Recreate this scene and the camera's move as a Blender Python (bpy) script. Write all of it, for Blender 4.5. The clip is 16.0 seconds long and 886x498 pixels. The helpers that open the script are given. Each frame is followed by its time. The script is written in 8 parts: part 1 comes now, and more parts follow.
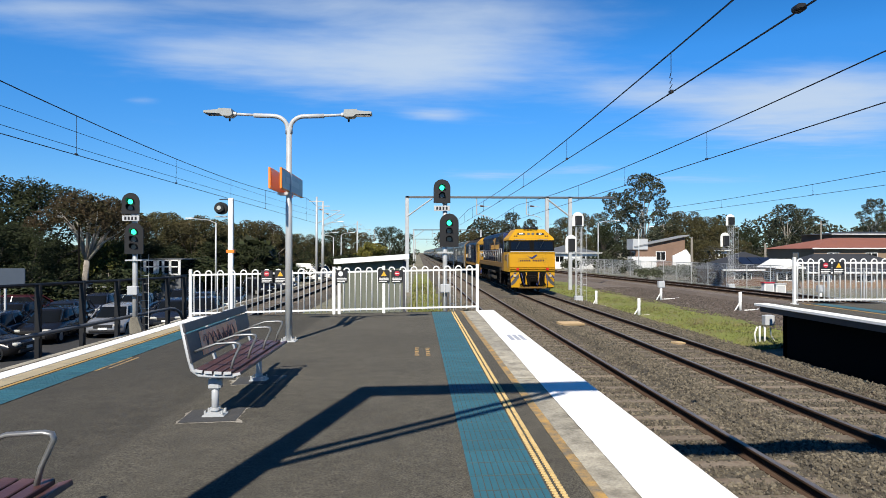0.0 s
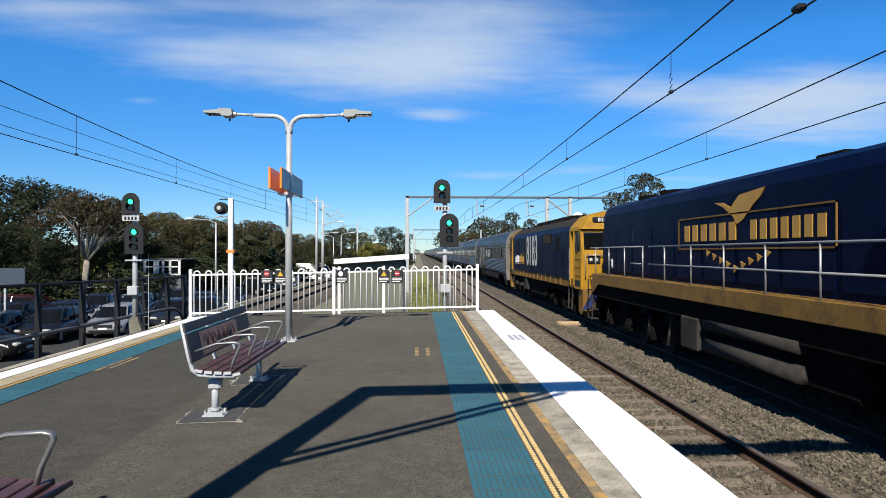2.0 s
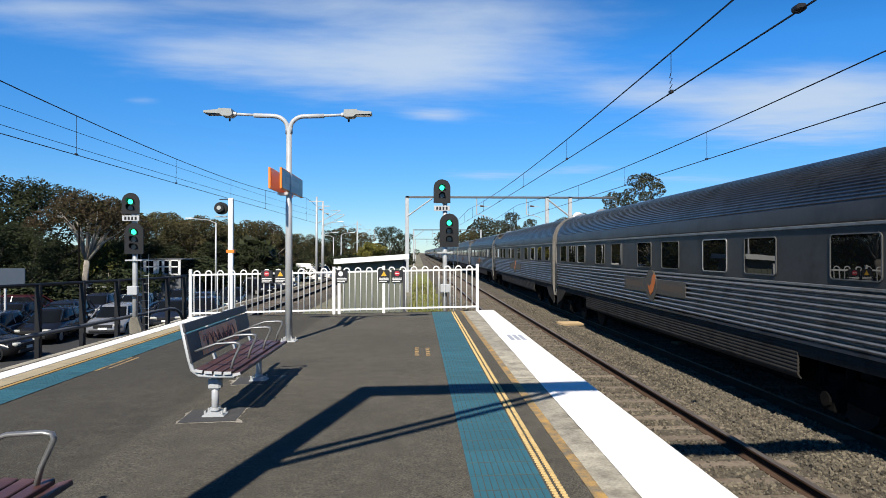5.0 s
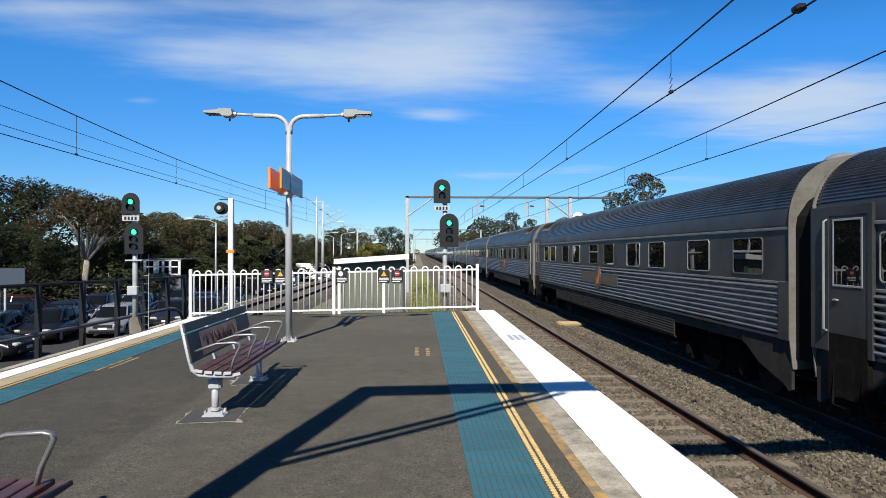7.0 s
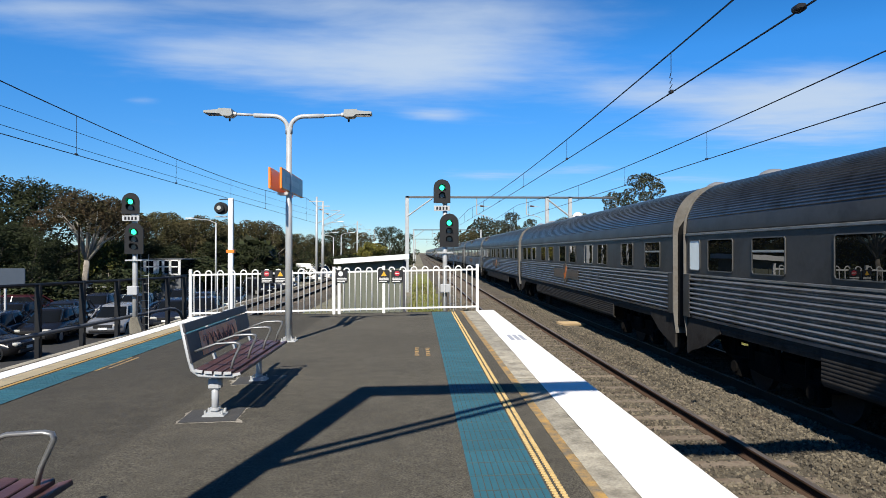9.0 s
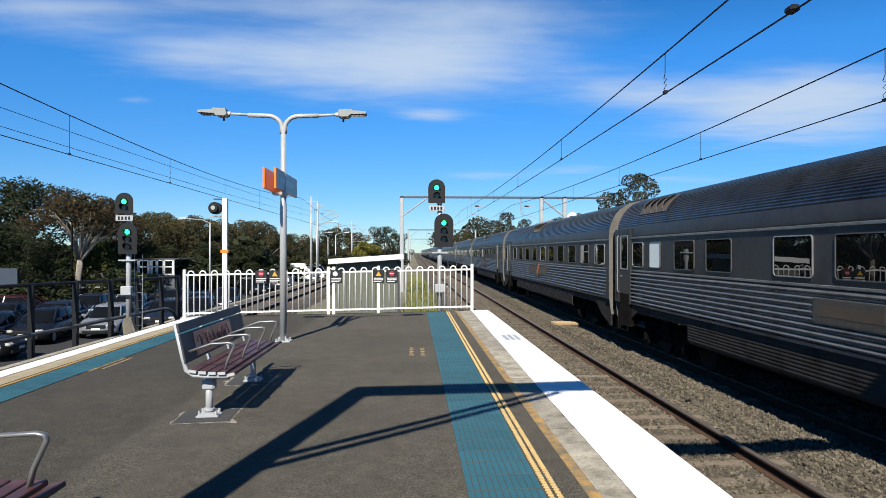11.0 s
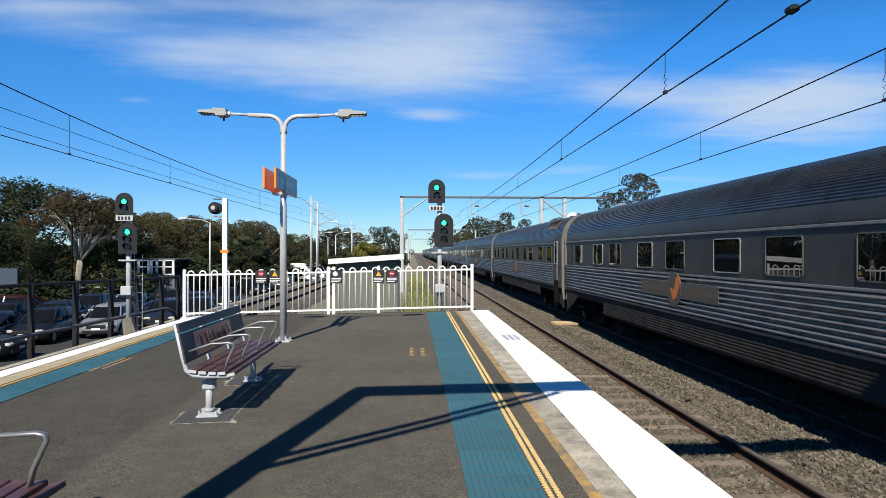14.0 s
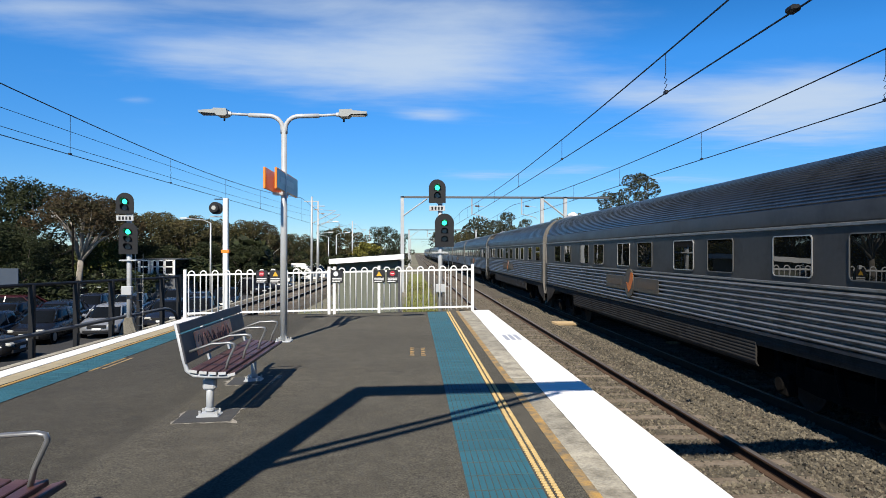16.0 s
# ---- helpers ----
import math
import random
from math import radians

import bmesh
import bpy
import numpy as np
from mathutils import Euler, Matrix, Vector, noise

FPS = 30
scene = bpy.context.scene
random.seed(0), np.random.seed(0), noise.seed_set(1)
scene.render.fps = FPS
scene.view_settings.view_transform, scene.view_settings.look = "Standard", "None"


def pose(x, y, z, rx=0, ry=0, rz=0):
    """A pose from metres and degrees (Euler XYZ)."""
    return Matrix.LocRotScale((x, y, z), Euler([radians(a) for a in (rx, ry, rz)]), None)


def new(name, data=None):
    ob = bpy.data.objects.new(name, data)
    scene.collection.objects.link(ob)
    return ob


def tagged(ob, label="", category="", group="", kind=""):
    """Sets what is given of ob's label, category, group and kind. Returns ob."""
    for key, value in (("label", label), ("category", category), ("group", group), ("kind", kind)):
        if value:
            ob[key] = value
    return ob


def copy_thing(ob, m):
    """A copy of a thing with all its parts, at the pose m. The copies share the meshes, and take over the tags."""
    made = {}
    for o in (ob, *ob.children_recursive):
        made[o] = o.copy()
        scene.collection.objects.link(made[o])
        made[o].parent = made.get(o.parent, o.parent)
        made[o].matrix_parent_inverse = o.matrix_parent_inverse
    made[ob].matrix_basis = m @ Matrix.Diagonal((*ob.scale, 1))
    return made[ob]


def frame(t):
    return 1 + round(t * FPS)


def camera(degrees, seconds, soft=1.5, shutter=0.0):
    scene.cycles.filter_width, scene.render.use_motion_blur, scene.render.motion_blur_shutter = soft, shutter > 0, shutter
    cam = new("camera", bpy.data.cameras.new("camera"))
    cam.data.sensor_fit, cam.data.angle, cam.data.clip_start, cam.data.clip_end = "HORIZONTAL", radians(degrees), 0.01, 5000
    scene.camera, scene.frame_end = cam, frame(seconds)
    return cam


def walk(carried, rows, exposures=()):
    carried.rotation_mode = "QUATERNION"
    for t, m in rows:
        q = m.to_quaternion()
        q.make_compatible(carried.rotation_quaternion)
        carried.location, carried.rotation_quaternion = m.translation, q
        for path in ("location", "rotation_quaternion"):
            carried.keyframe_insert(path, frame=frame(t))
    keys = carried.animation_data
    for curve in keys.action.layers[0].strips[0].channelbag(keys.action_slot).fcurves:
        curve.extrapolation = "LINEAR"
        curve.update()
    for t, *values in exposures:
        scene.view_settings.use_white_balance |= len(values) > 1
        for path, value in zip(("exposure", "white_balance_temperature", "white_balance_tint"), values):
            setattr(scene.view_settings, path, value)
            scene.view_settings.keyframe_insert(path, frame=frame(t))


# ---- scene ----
cam = camera(67.6, 16.0, soft=0.55)
EYE = (0.0, 0.0, 1.6)


def aim(yaw):
    return pose(EYE[0], EYE[1], EYE[2], 90.29, 0, yaw)


walk(cam, [(0.0, aim(-2.15)), (4.5, aim(-2.15)), (9.2, aim(-2.15)), (10.2, aim(-2.40)), (11.3, aim(-2.63)),
           (12.5, aim(-2.62)), (14.5, aim(-2.60)), (16.0, aim(-2.56))])

# ---- light ----
SUN_EL = radians(41.0)
SUN_TO = Vector((-0.234 * math.cos(SUN_EL), -0.972 * math.cos(SUN_EL), math.sin(SUN_EL))).normalized()
world = bpy.data.worlds.new("sky")
scene.world = world
world.use_nodes = True


def make_sky():
    nt = world.node_tree
    nt.nodes.clear()
    N, L = nt.nodes.new, nt.links.new
    out, bg, sky = N("ShaderNodeOutputWorld"), N("ShaderNodeBackground"), N("ShaderNodeTexSky")
    sky.sky_type, sky.sun_disc = "NISHITA", False
    sky.sun_elevation, sky.sun_rotation = SUN_EL, math.atan2(SUN_TO.x, SUN_TO.y)
    sky.altitude = 1500
    sky.air_density, sky.dust_density, sky.ozone_density = 1.0, 0.0, 4.0
    bg.inputs["Strength"].default_value = 0.0895
    tc = N("ShaderNodeTexCoord")
    sep = N("ShaderNodeSeparateXYZ")
    L(tc.outputs["Generated"], sep.inputs[0])

    def m(op, a, b=None, c=None):
        n = N("ShaderNodeMath")
        n.operation = op
        for i, v in enumerate((a, b, c)):
            if v is None:
                continue
            if isinstance(v, (int, float)):
                n.inputs[i].default_value = v
            else:
                L(v, n.inputs[i])
        return n.outputs[0]

    x, y, z = sep.outputs
    # a layer of thin cloud, seen in plan from below, drawn out by the wind
    zz = m("MAXIMUM", z, 0.03)
    px, py = m("DIVIDE", x, zz), m("DIVIDE", y, zz)
    comb = N("ShaderNodeCombineXYZ")
    L(m("MULTIPLY", px, 0.55), comb.inputs[0])
    L(m("MULTIPLY", py, 1.0), comb.inputs[1])
    n1 = N("ShaderNodeTexNoise")
    n1.inputs["Scale"].default_value, n1.inputs["Detail"].default_value, n1.inputs["Roughness"].default_value = 1.6, 7.0, 0.58
    n1.inputs["Distortion"].default_value = 0.5
    L(comb.outputs[0], n1.inputs["Vector"])
    n2 = N("ShaderNodeTexNoise")
    n2.inputs["Scale"].default_value, n2.inputs["Detail"].default_value = 7.0, 6.0
    L(comb.outputs[0], n2.inputs["Vector"])
    grain = m("ADD", m("MULTIPLY", n1.outputs[0], 0.72), m("MULTIPLY", n2.outputs[0], 0.28))
    # the larger banks of cloud: place (as x/y and z/y), half width, half height, density
    fy = m("MAXIMUM", y, 0.05)
    u, v = m("DIVIDE", x, fy), m("DIVIDE", z, fy)
    total = None
    for cu, cv, wu, wv, d in CLOUDS:
        a, b = m("DIVIDE", m("SUBTRACT", u, cu), wu), m("DIVIDE", m("SUBTRACT", v, cv), wv)
        r = m("ADD", m("MULTIPLY", a, a), m("MULTIPLY", b, b))
        g = m("MULTIPLY", m("EXPONENT", m("MULTIPLY", r, -1.0)), d)
        total = g if total is None else m("ADD", total, g)
    ahead = N("ShaderNodeMapRange")
    ahead.inputs["From Min"].default_value, ahead.inputs["From Max"].default_value = 0.05, 0.3
    L(y, ahead.inputs["Value"])
    wide = m("MULTIPLY", m("SUBTRACT", 1.0, ahead.outputs[0]), 0.02)
    bank = m("ADD", m("MULTIPLY", total, ahead.outputs[0]), wide)
    cover = N("ShaderNodeMapRange")
    cover.inputs["From Min"].default_value, cover.inputs["From Max"].default_value = 0.32, 0.85
    cover.interpolation_type = "SMOOTHSTEP"
    L(m("ADD", m("MULTIPLY", grain, 0.55), m("MULTIPLY", bank, 0.5)), cover.inputs["Value"])
    hs = N("ShaderNodeHueSaturation")
    hs.inputs["Saturation"].default_value, hs.inputs["Value"].default_value = SKY_SAT, SKY_VAL
    # sky dimmed at the horizon, and overhead to weaken the fill light in shadows
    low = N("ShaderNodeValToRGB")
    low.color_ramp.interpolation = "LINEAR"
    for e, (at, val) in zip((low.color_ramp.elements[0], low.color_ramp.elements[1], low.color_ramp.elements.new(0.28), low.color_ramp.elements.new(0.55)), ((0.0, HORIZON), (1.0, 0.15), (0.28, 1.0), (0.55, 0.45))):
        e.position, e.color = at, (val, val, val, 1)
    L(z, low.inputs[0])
    tint = N("ShaderNodeMix")
    tint.data_type, tint.blend_type = "RGBA", "MULTIPLY"
    tint.inputs[0].default_value = 1.0
    L(sky.outputs[0], tint.inputs[6])
    tint.inputs[7].default_value = SKY_TINT
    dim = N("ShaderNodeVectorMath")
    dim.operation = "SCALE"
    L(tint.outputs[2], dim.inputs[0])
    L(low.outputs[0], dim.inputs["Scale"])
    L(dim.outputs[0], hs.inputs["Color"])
    mix = N("ShaderNodeMix")
    mix.data_type = "RGBA"
    L(m("MULTIPLY", cover.outputs[0], 0.85), mix.inputs[0])
    L(hs.outputs[0], mix.inputs[6])
    mix.inputs[7].default_value = CLOUD_COLOUR
    L(mix.outputs[2], bg.inputs["Color"])
    L(bg.outputs[0], out.inputs["Surface"])


SKY_SAT, SKY_VAL = 1.2, 1.0
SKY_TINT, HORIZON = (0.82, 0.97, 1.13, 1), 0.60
CLOUD_COLOUR = (4.1, 4.85, 5.8, 1)
CLOUDS = [(-0.527, 0.339, 0.173, 0.0301, 0.50), (-0.345, 0.296, 0.100, 0.0253, 0.35), (-0.153, 0.290, 0.212, 0.0526, 0.74), (0.009, 0.283, 0.137, 0.0495, 0.68),
          (-0.102, 0.373, 0.256, 0.0289, 0.55), (-0.567, 0.369, 0.214, 0.0184, 0.48), (0.163, 0.341, 0.174, 0.0773, 0.48), (0.513, 0.228, 0.205, 0.0400, 0.68),
          (0.664, 0.255, 0.180, 0.0402, 0.74), (0.611, 0.185, 0.207, 0.0314, 0.50), (0.337, 0.248, 0.114, 0.0225, 0.48), (0.026, 0.208, 0.051, 0.0094, 0.55),
          (-0.411, 0.226, 0.031, 0.0076, 0.50), (0.120, 0.117, 0.086, 0.0086, 0.50), (0.420, 0.112, 0.106, 0.0078, 0.50), (0.250, 0.127, 0.078, 0.0078, 0.45)]
make_sky()
sun = new("sun", bpy.data.lights.new("sun", "SUN"))
sun.data.energy, sun.data.angle, sun.data.color = 4.9, radians(0.53), (1.0, 0.93, 0.81)
sun.rotation_euler = SUN_TO.to_track_quat("Z", "Y").to_euler()
scene.view_settings.exposure = 0.7


# ---- materials ----
def material(name, colour, rough=0.7, metal=0.0, vary=0.15, scale=6.0, fine=60.0, bump=0.1, spot=None, spec=0.5, island=0.0, obj_random=0.0, size=0.01):
    """Surface with variation at two scales, relief, and, with spot=(colour, amount), stains of another colour."""
    mt = bpy.data.materials.new(name)
    mt.use_nodes = True
    nt = mt.node_tree
    N, L = nt.nodes.new, nt.links.new
    bs = nt.nodes["Principled BSDF"]
    bs.inputs["Roughness"].default_value, bs.inputs["Metallic"].default_value = rough, metal
    bs.inputs["Specular IOR Level"].default_value = spec
    bs.inputs["Diffuse Roughness"].default_value = 1.0 if rough >= 0.85 else 0.2
    tc = N("ShaderNodeTexCoord")
    big, small = N("ShaderNodeTexNoise"), N("ShaderNodeTexNoise")
    for n, s, d in ((big, scale, 4.0), (small, fine, 5.0)):
        n.inputs["Scale"].default_value, n.inputs["Detail"].default_value = s, d
        L(tc.outputs["Object"], n.inputs["Vector"])
    mixn = N("ShaderNodeMath")
    mixn.operation = "ADD"
    L(big.outputs[0], mixn.inputs[0])
    L(small.outputs[0], mixn.inputs[1])
    mr = N("ShaderNodeMapRange")
    mr.inputs["From Min"].default_value, mr.inputs["From Max"].default_value = 0.6, 1.4
    mr.inputs["To Min"].default_value, mr.inputs["To Max"].default_value = 1.0 - vary, 1.0 + vary
    L(mixn.outputs[0], mr.inputs["Value"])
    value = mr.outputs[0]
    for amount, kind, socket in ((island, "ShaderNodeNewGeometry", "Random Per Island"), (obj_random, "ShaderNodeObjectInfo", "Random")):
        if amount:
            g, r, k = N(kind), N("ShaderNodeMapRange"), N("ShaderNodeMath")
            r.inputs["To Min"].default_value, r.inputs["To Max"].default_value = 1.0 - amount, 1.0 + amount
            L(g.outputs[socket], r.inputs["Value"])
            k.operation = "MULTIPLY"
            L(value, k.inputs[0])
            L(r.outputs[0], k.inputs[1])
            value = k.outputs[0]
    hs = N("ShaderNodeHueSaturation")
    hs.inputs["Color"].default_value = (*colour, 1)
    if spot:
        sn, sr, sm = N("ShaderNodeTexNoise"), N("ShaderNodeMapRange"), N("ShaderNodeMix")
        sn.inputs["Scale"].default_value, sn.inputs["Detail"].default_value = scale * 1.7, 6.0
        sn.inputs["Roughness"].default_value = 0.65
        L(tc.outputs["Object"], sn.inputs["Vector"])
        sr.inputs["From Min"].default_value, sr.inputs["From Max"].default_value = 0.62 - 0.3 * spot[1], 0.75 - 0.15 * spot[1]
        L(sn.outputs[0], sr.inputs["Value"])
        sm.data_type = "RGBA"
        L(sr.outputs[0], sm.inputs[0])
        sm.inputs[6].default_value, sm.inputs[7].default_value = (*colour, 1), (*spot[0], 1)
        L(sm.outputs[2], hs.inputs["Color"])
    L(value, hs.inputs["Value"])
    L(hs.outputs[0], bs.inputs["Base Color"])
    rr = N("ShaderNodeMapRange")
    rr.inputs["To Min"].default_value, rr.inputs["To Max"].default_value = max(0.02, rough - 0.12), min(1, rough + 0.12)
    L(big.outputs[0], rr.inputs["Value"])
    L(rr.outputs[0], bs.inputs["Roughness"])
    if bump:
        bp = N("ShaderNodeBump")
        bp.inputs["Strength"].default_value, bp.inputs["Distance"].default_value = bump, size
        L(small.outputs[0], bp.inputs["Height"])
        L(bp.outputs[0], bs.inputs["Normal"])
    return mt


def glow(name, colour, strength):
    mt = bpy.data.materials.new(name)
    mt.use_nodes = True
    bs = mt.node_tree.nodes["Principled BSDF"]
    bs.inputs["Base Color"].default_value = (*colour, 1)
    bs.inputs["Emission Color"].default_value, bs.inputs["Emission Strength"].default_value = (*colour, 1), strength
    bs.inputs["Roughness"].default_value = 0.3
    return mt


M = dict(
    ballast=material("ballast", (0.055, 0.047, 0.034), 0.95, vary=0.45, scale=0.7, fine=22, bump=1.0, spot=((0.044, 0.031, 0.021), 0.4), size=0.05),
    stone=material("ballast_stone", (0.088, 0.075, 0.054), 0.9, vary=0.25, scale=3, fine=40, bump=0.3, island=0.72),
    concrete=material("concrete", (0.209, 0.194, 0.158), 0.9, vary=0.45, scale=2.5, fine=45, bump=0.5, spot=((0.114, 0.103, 0.0824), 0.6), size=0.005, obj_random=0.12),
    sleeper=material("sleeper_timber", (0.100, 0.081, 0.062), 0.92, vary=0.3, scale=4, fine=40, bump=0.4, obj_random=0.3, spot=((0.0634, 0.0469, 0.0348), 0.5)),
    rail_rust=material("rail_side", (0.0475, 0.0304, 0.0216), 0.95, spec=0.08, vary=0.3, scale=3, fine=50, bump=0.2),
    rail_top=material("rail_head", (0.22, 0.19, 0.165), 0.5, metal=0.7, vary=0.1, scale=2, fine=40, bump=0.03),
    white=material("white_paint", (0.66, 0.66, 0.645), 0.5, vary=0.05, scale=2, fine=40, bump=0.06, spot=((0.62, 0.61, 0.57), 0.25)),
    edge_white=material("edge_white_paint", (0.68, 0.68, 0.665), 0.7, vary=0.04, scale=3, fine=120, bump=0.2, spot=((0.70, 0.69, 0.66), 0.15), size=0.003),
    teal=material("teal_tile", (0.019, 0.0915, 0.123), 0.75, vary=0.14, scale=3, fine=90, bump=0.2, obj_random=0.10, spot=((0.0266, 0.0855, 0.105), 0.35)),
    yellow_line=material("yellow_line_paint", (0.34, 0.205, 0.05), 0.75, vary=0.2, scale=5, fine=90, bump=0.2, spot=((0.228, 0.171, 0.0824), 0.35)),
    worn_yellow=material("worn_yellow_paint", (0.36, 0.215, 0.06), 0.8, vary=0.25, scale=3.5, fine=70, bump=0.3, spot=((0.13, 0.112, 0.08), 0.85)),
    teal_joint=material("tile_joint", (0.038, 0.0355, 0.0291), 0.9, vary=0.2, bump=0.2),
    galv=material("galvanised_steel", (0.42, 0.43, 0.43), 0.42, metal=0.25, vary=0.12, scale=5, fine=50, bump=0.05),
    grey_paint=material("grey_paint", (0.36, 0.375, 0.39), 0.45, vary=0.08, scale=5, fine=50, bump=0.04),
    slat=material("maroon_slat", (0.0602, 0.0266, 0.0234), 0.45, vary=0.2, scale=4, fine=60, bump=0.1, obj_random=0.15, spot=((0.0915, 0.0475, 0.0412), 0.3)),
    arm_steel=material("dull_steel_tube", (0.22, 0.225, 0.23), 0.38, metal=0.6, vary=0.15, scale=4, fine=50, bump=0.05),
    dark_panel=material("dark_panel", (0.0475, 0.0475, 0.0539), 0.5, vary=0.1, bump=0.05),
    black=material("black_paint", (0.009, 0.0095, 0.011), 0.55, spec=0.3, vary=0.2, scale=3, bump=0.05),
    # grime taken to near black, standing also for the shade under the train
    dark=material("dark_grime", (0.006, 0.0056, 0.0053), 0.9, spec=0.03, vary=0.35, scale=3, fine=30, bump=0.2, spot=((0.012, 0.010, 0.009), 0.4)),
    orange=material("orange_sign", (0.85, 0.22, 0.02), 0.4, vary=0.04, bump=0.02),
    navy=material("navy_paint", (0.0016, 0.0042, 0.020), 0.42, spec=0.035, vary=0.15, scale=1.5, fine=30, bump=0.03, spot=((0.0035, 0.0072, 0.026), 0.3)),
    loco_yellow=material("loco_yellow", (0.406, 0.216, 0.0114), 0.5, spec=0.08, vary=0.08, scale=1.5, fine=40, bump=0.03, spot=((0.392, 0.216, 0.0253), 0.2)),
    gold=material("gold_paint", (0.165, 0.092, 0.024), 0.6, spec=0.15, vary=0.35, scale=2.0, fine=20, bump=0.03, spot=((0.095, 0.058, 0.024), 0.45)),
    stainless=material("stainless_steel", (0.205, 0.206, 0.205), 0.38, metal=0.6, vary=0.12, scale=1.2, fine=25, bump=0.04, spot=((0.12, 0.113, 0.102), 0.4)),
    dirty_steel=material("dirty_steel", (0.036, 0.033, 0.030), 0.8, spec=0.05, metal=0.0, vary=0.25, scale=1.5, fine=25, bump=0.1, spot=((0.022, 0.019, 0.017), 0.4)),
    glass=material("dark_glass", (0.006, 0.007, 0.008), 0.05, vary=0.05, bump=0.0, spec=0.11),
    grass=material("grass", (0.092, 0.108, 0.019), 0.9, vary=0.35, scale=0.6, fine=18, bump=0.8, spot=((0.101, 0.0792, 0.038), 0.5), size=0.04),
    earth=material("earth", (0.114, 0.101, 0.076), 0.95, vary=0.3, scale=0.15, fine=8, bump=0.6, spot=((0.0634, 0.0697, 0.0317), 0.6), size=0.05),
    grey_gravel=material("dark_gravel", (0.0748, 0.0602, 0.0507), 0.95, vary=0.4, scale=0.5, fine=16, bump=1.0, size=0.05),
    bitumen=material("car_park_bitumen", (0.0165, 0.0165, 0.0171), 0.9, vary=0.2, scale=0.5, fine=60, bump=0.4),
    signal_green=glow("green_lamp", (0.03, 1.0, 0.42), 2.1),
)


def asphalt_material():
    """Worn asphalt: broad stains, patchy mottling, coarse grain and scattered pale chips."""
    mt = bpy.data.materials.new("worn_asphalt")
    mt.use_nodes = True
    nt = mt.node_tree
    N, L = nt.nodes.new, nt.links.new
    bs = nt.nodes["Principled BSDF"]
    bs.inputs["Roughness"].default_value, bs.inputs["Specular IOR Level"].default_value = 0.92, 0.3
    bs.inputs["Diffuse Roughness"].default_value = 1.0
    tc = N("ShaderNodeTexCoord")

    def noise(scale, detail, rough, lo, hi, to_lo, to_hi):
        n, r = N("ShaderNodeTexNoise"), N("ShaderNodeMapRange")
        n.inputs["Scale"].default_value, n.inputs["Detail"].default_value, n.inputs["Roughness"].default_value = scale, detail, rough
        r.inputs["From Min"].default_value, r.inputs["From Max"].default_value = lo, hi
        r.inputs["To Min"].default_value, r.inputs["To Max"].default_value = to_lo, to_hi
        L(tc.outputs["Object"], n.inputs["Vector"])
        L(n.outputs[0], r.inputs["Value"])
        return r.outputs[0], n.outputs[0]

    def mul(a, b):
        m = N("ShaderNodeMath")
        m.operation = "MULTIPLY"
        L(a, m.inputs[0])
        L(b, m.inputs[1])
        return m.outputs[0]

    stain = noise(0.45, 5, 0.6, 0.35, 0.65, 0.86, 1.12)[0]
    mottle = noise(6.0, 4, 0.6, 0.3, 0.7, 0.80, 1.18)[0]
    grain, raw = noise(70.0, 3, 0.75, 0.32, 0.68, 0.20, 1.74)
    vo, vr = N("ShaderNodeTexVoronoi"), N("ShaderNodeMapRange")
    vo.inputs["Scale"].default_value = 26.0
    L(tc.outputs["Object"], vo.inputs["Vector"])
    vr.inputs["From Min"].default_value, vr.inputs["From Max"].default_value = 0.05, 0.11
    vr.inputs["To Min"].default_value, vr.inputs["To Max"].default_value = 2.3, 1.0
    L(vo.outputs["Distance"], vr.inputs["Value"])
    hs = N("ShaderNodeHueSaturation")
    hs.inputs["Color"].default_value = (0.0488, 0.0448, 0.0357, 1)
    # a darker lay beyond the paving joint
    xyz, edge, beyond_joint = N("ShaderNodeSeparateXYZ"), N("ShaderNodeMath"), N("ShaderNodeMapRange")
    L(tc.outputs["Object"], xyz.inputs[0])
    edge.operation = "MULTIPLY_ADD"
    L(xyz.outputs[1], edge.inputs[0])
    edge.inputs[1].default_value = -0.012
    L(xyz.outputs[0], edge.inputs[2])
    L(edge.outputs[0], beyond_joint.inputs["Value"])
    beyond_joint.inputs["From Min"].default_value, beyond_joint.inputs["From Max"].default_value = -2.70, -2.60
    beyond_joint.inputs["To Min"].default_value, beyond_joint.inputs["To Max"].default_value = 0.72, 1.0
    L(mul(mul(mul(stain, beyond_joint.outputs[0]), mottle), mul(grain, vr.outputs[0])), hs.inputs["Value"])
    L(hs.outputs[0], bs.inputs["Base Color"])
    bp = N("ShaderNodeBump")
    bp.inputs["Strength"].default_value, bp.inputs["Distance"].default_value = 0.7, 0.006
    L(raw, bp.inputs["Height"])
    L(bp.outputs[0], bs.inputs["Normal"])
    return mt


M["asphalt"] = asphalt_material()


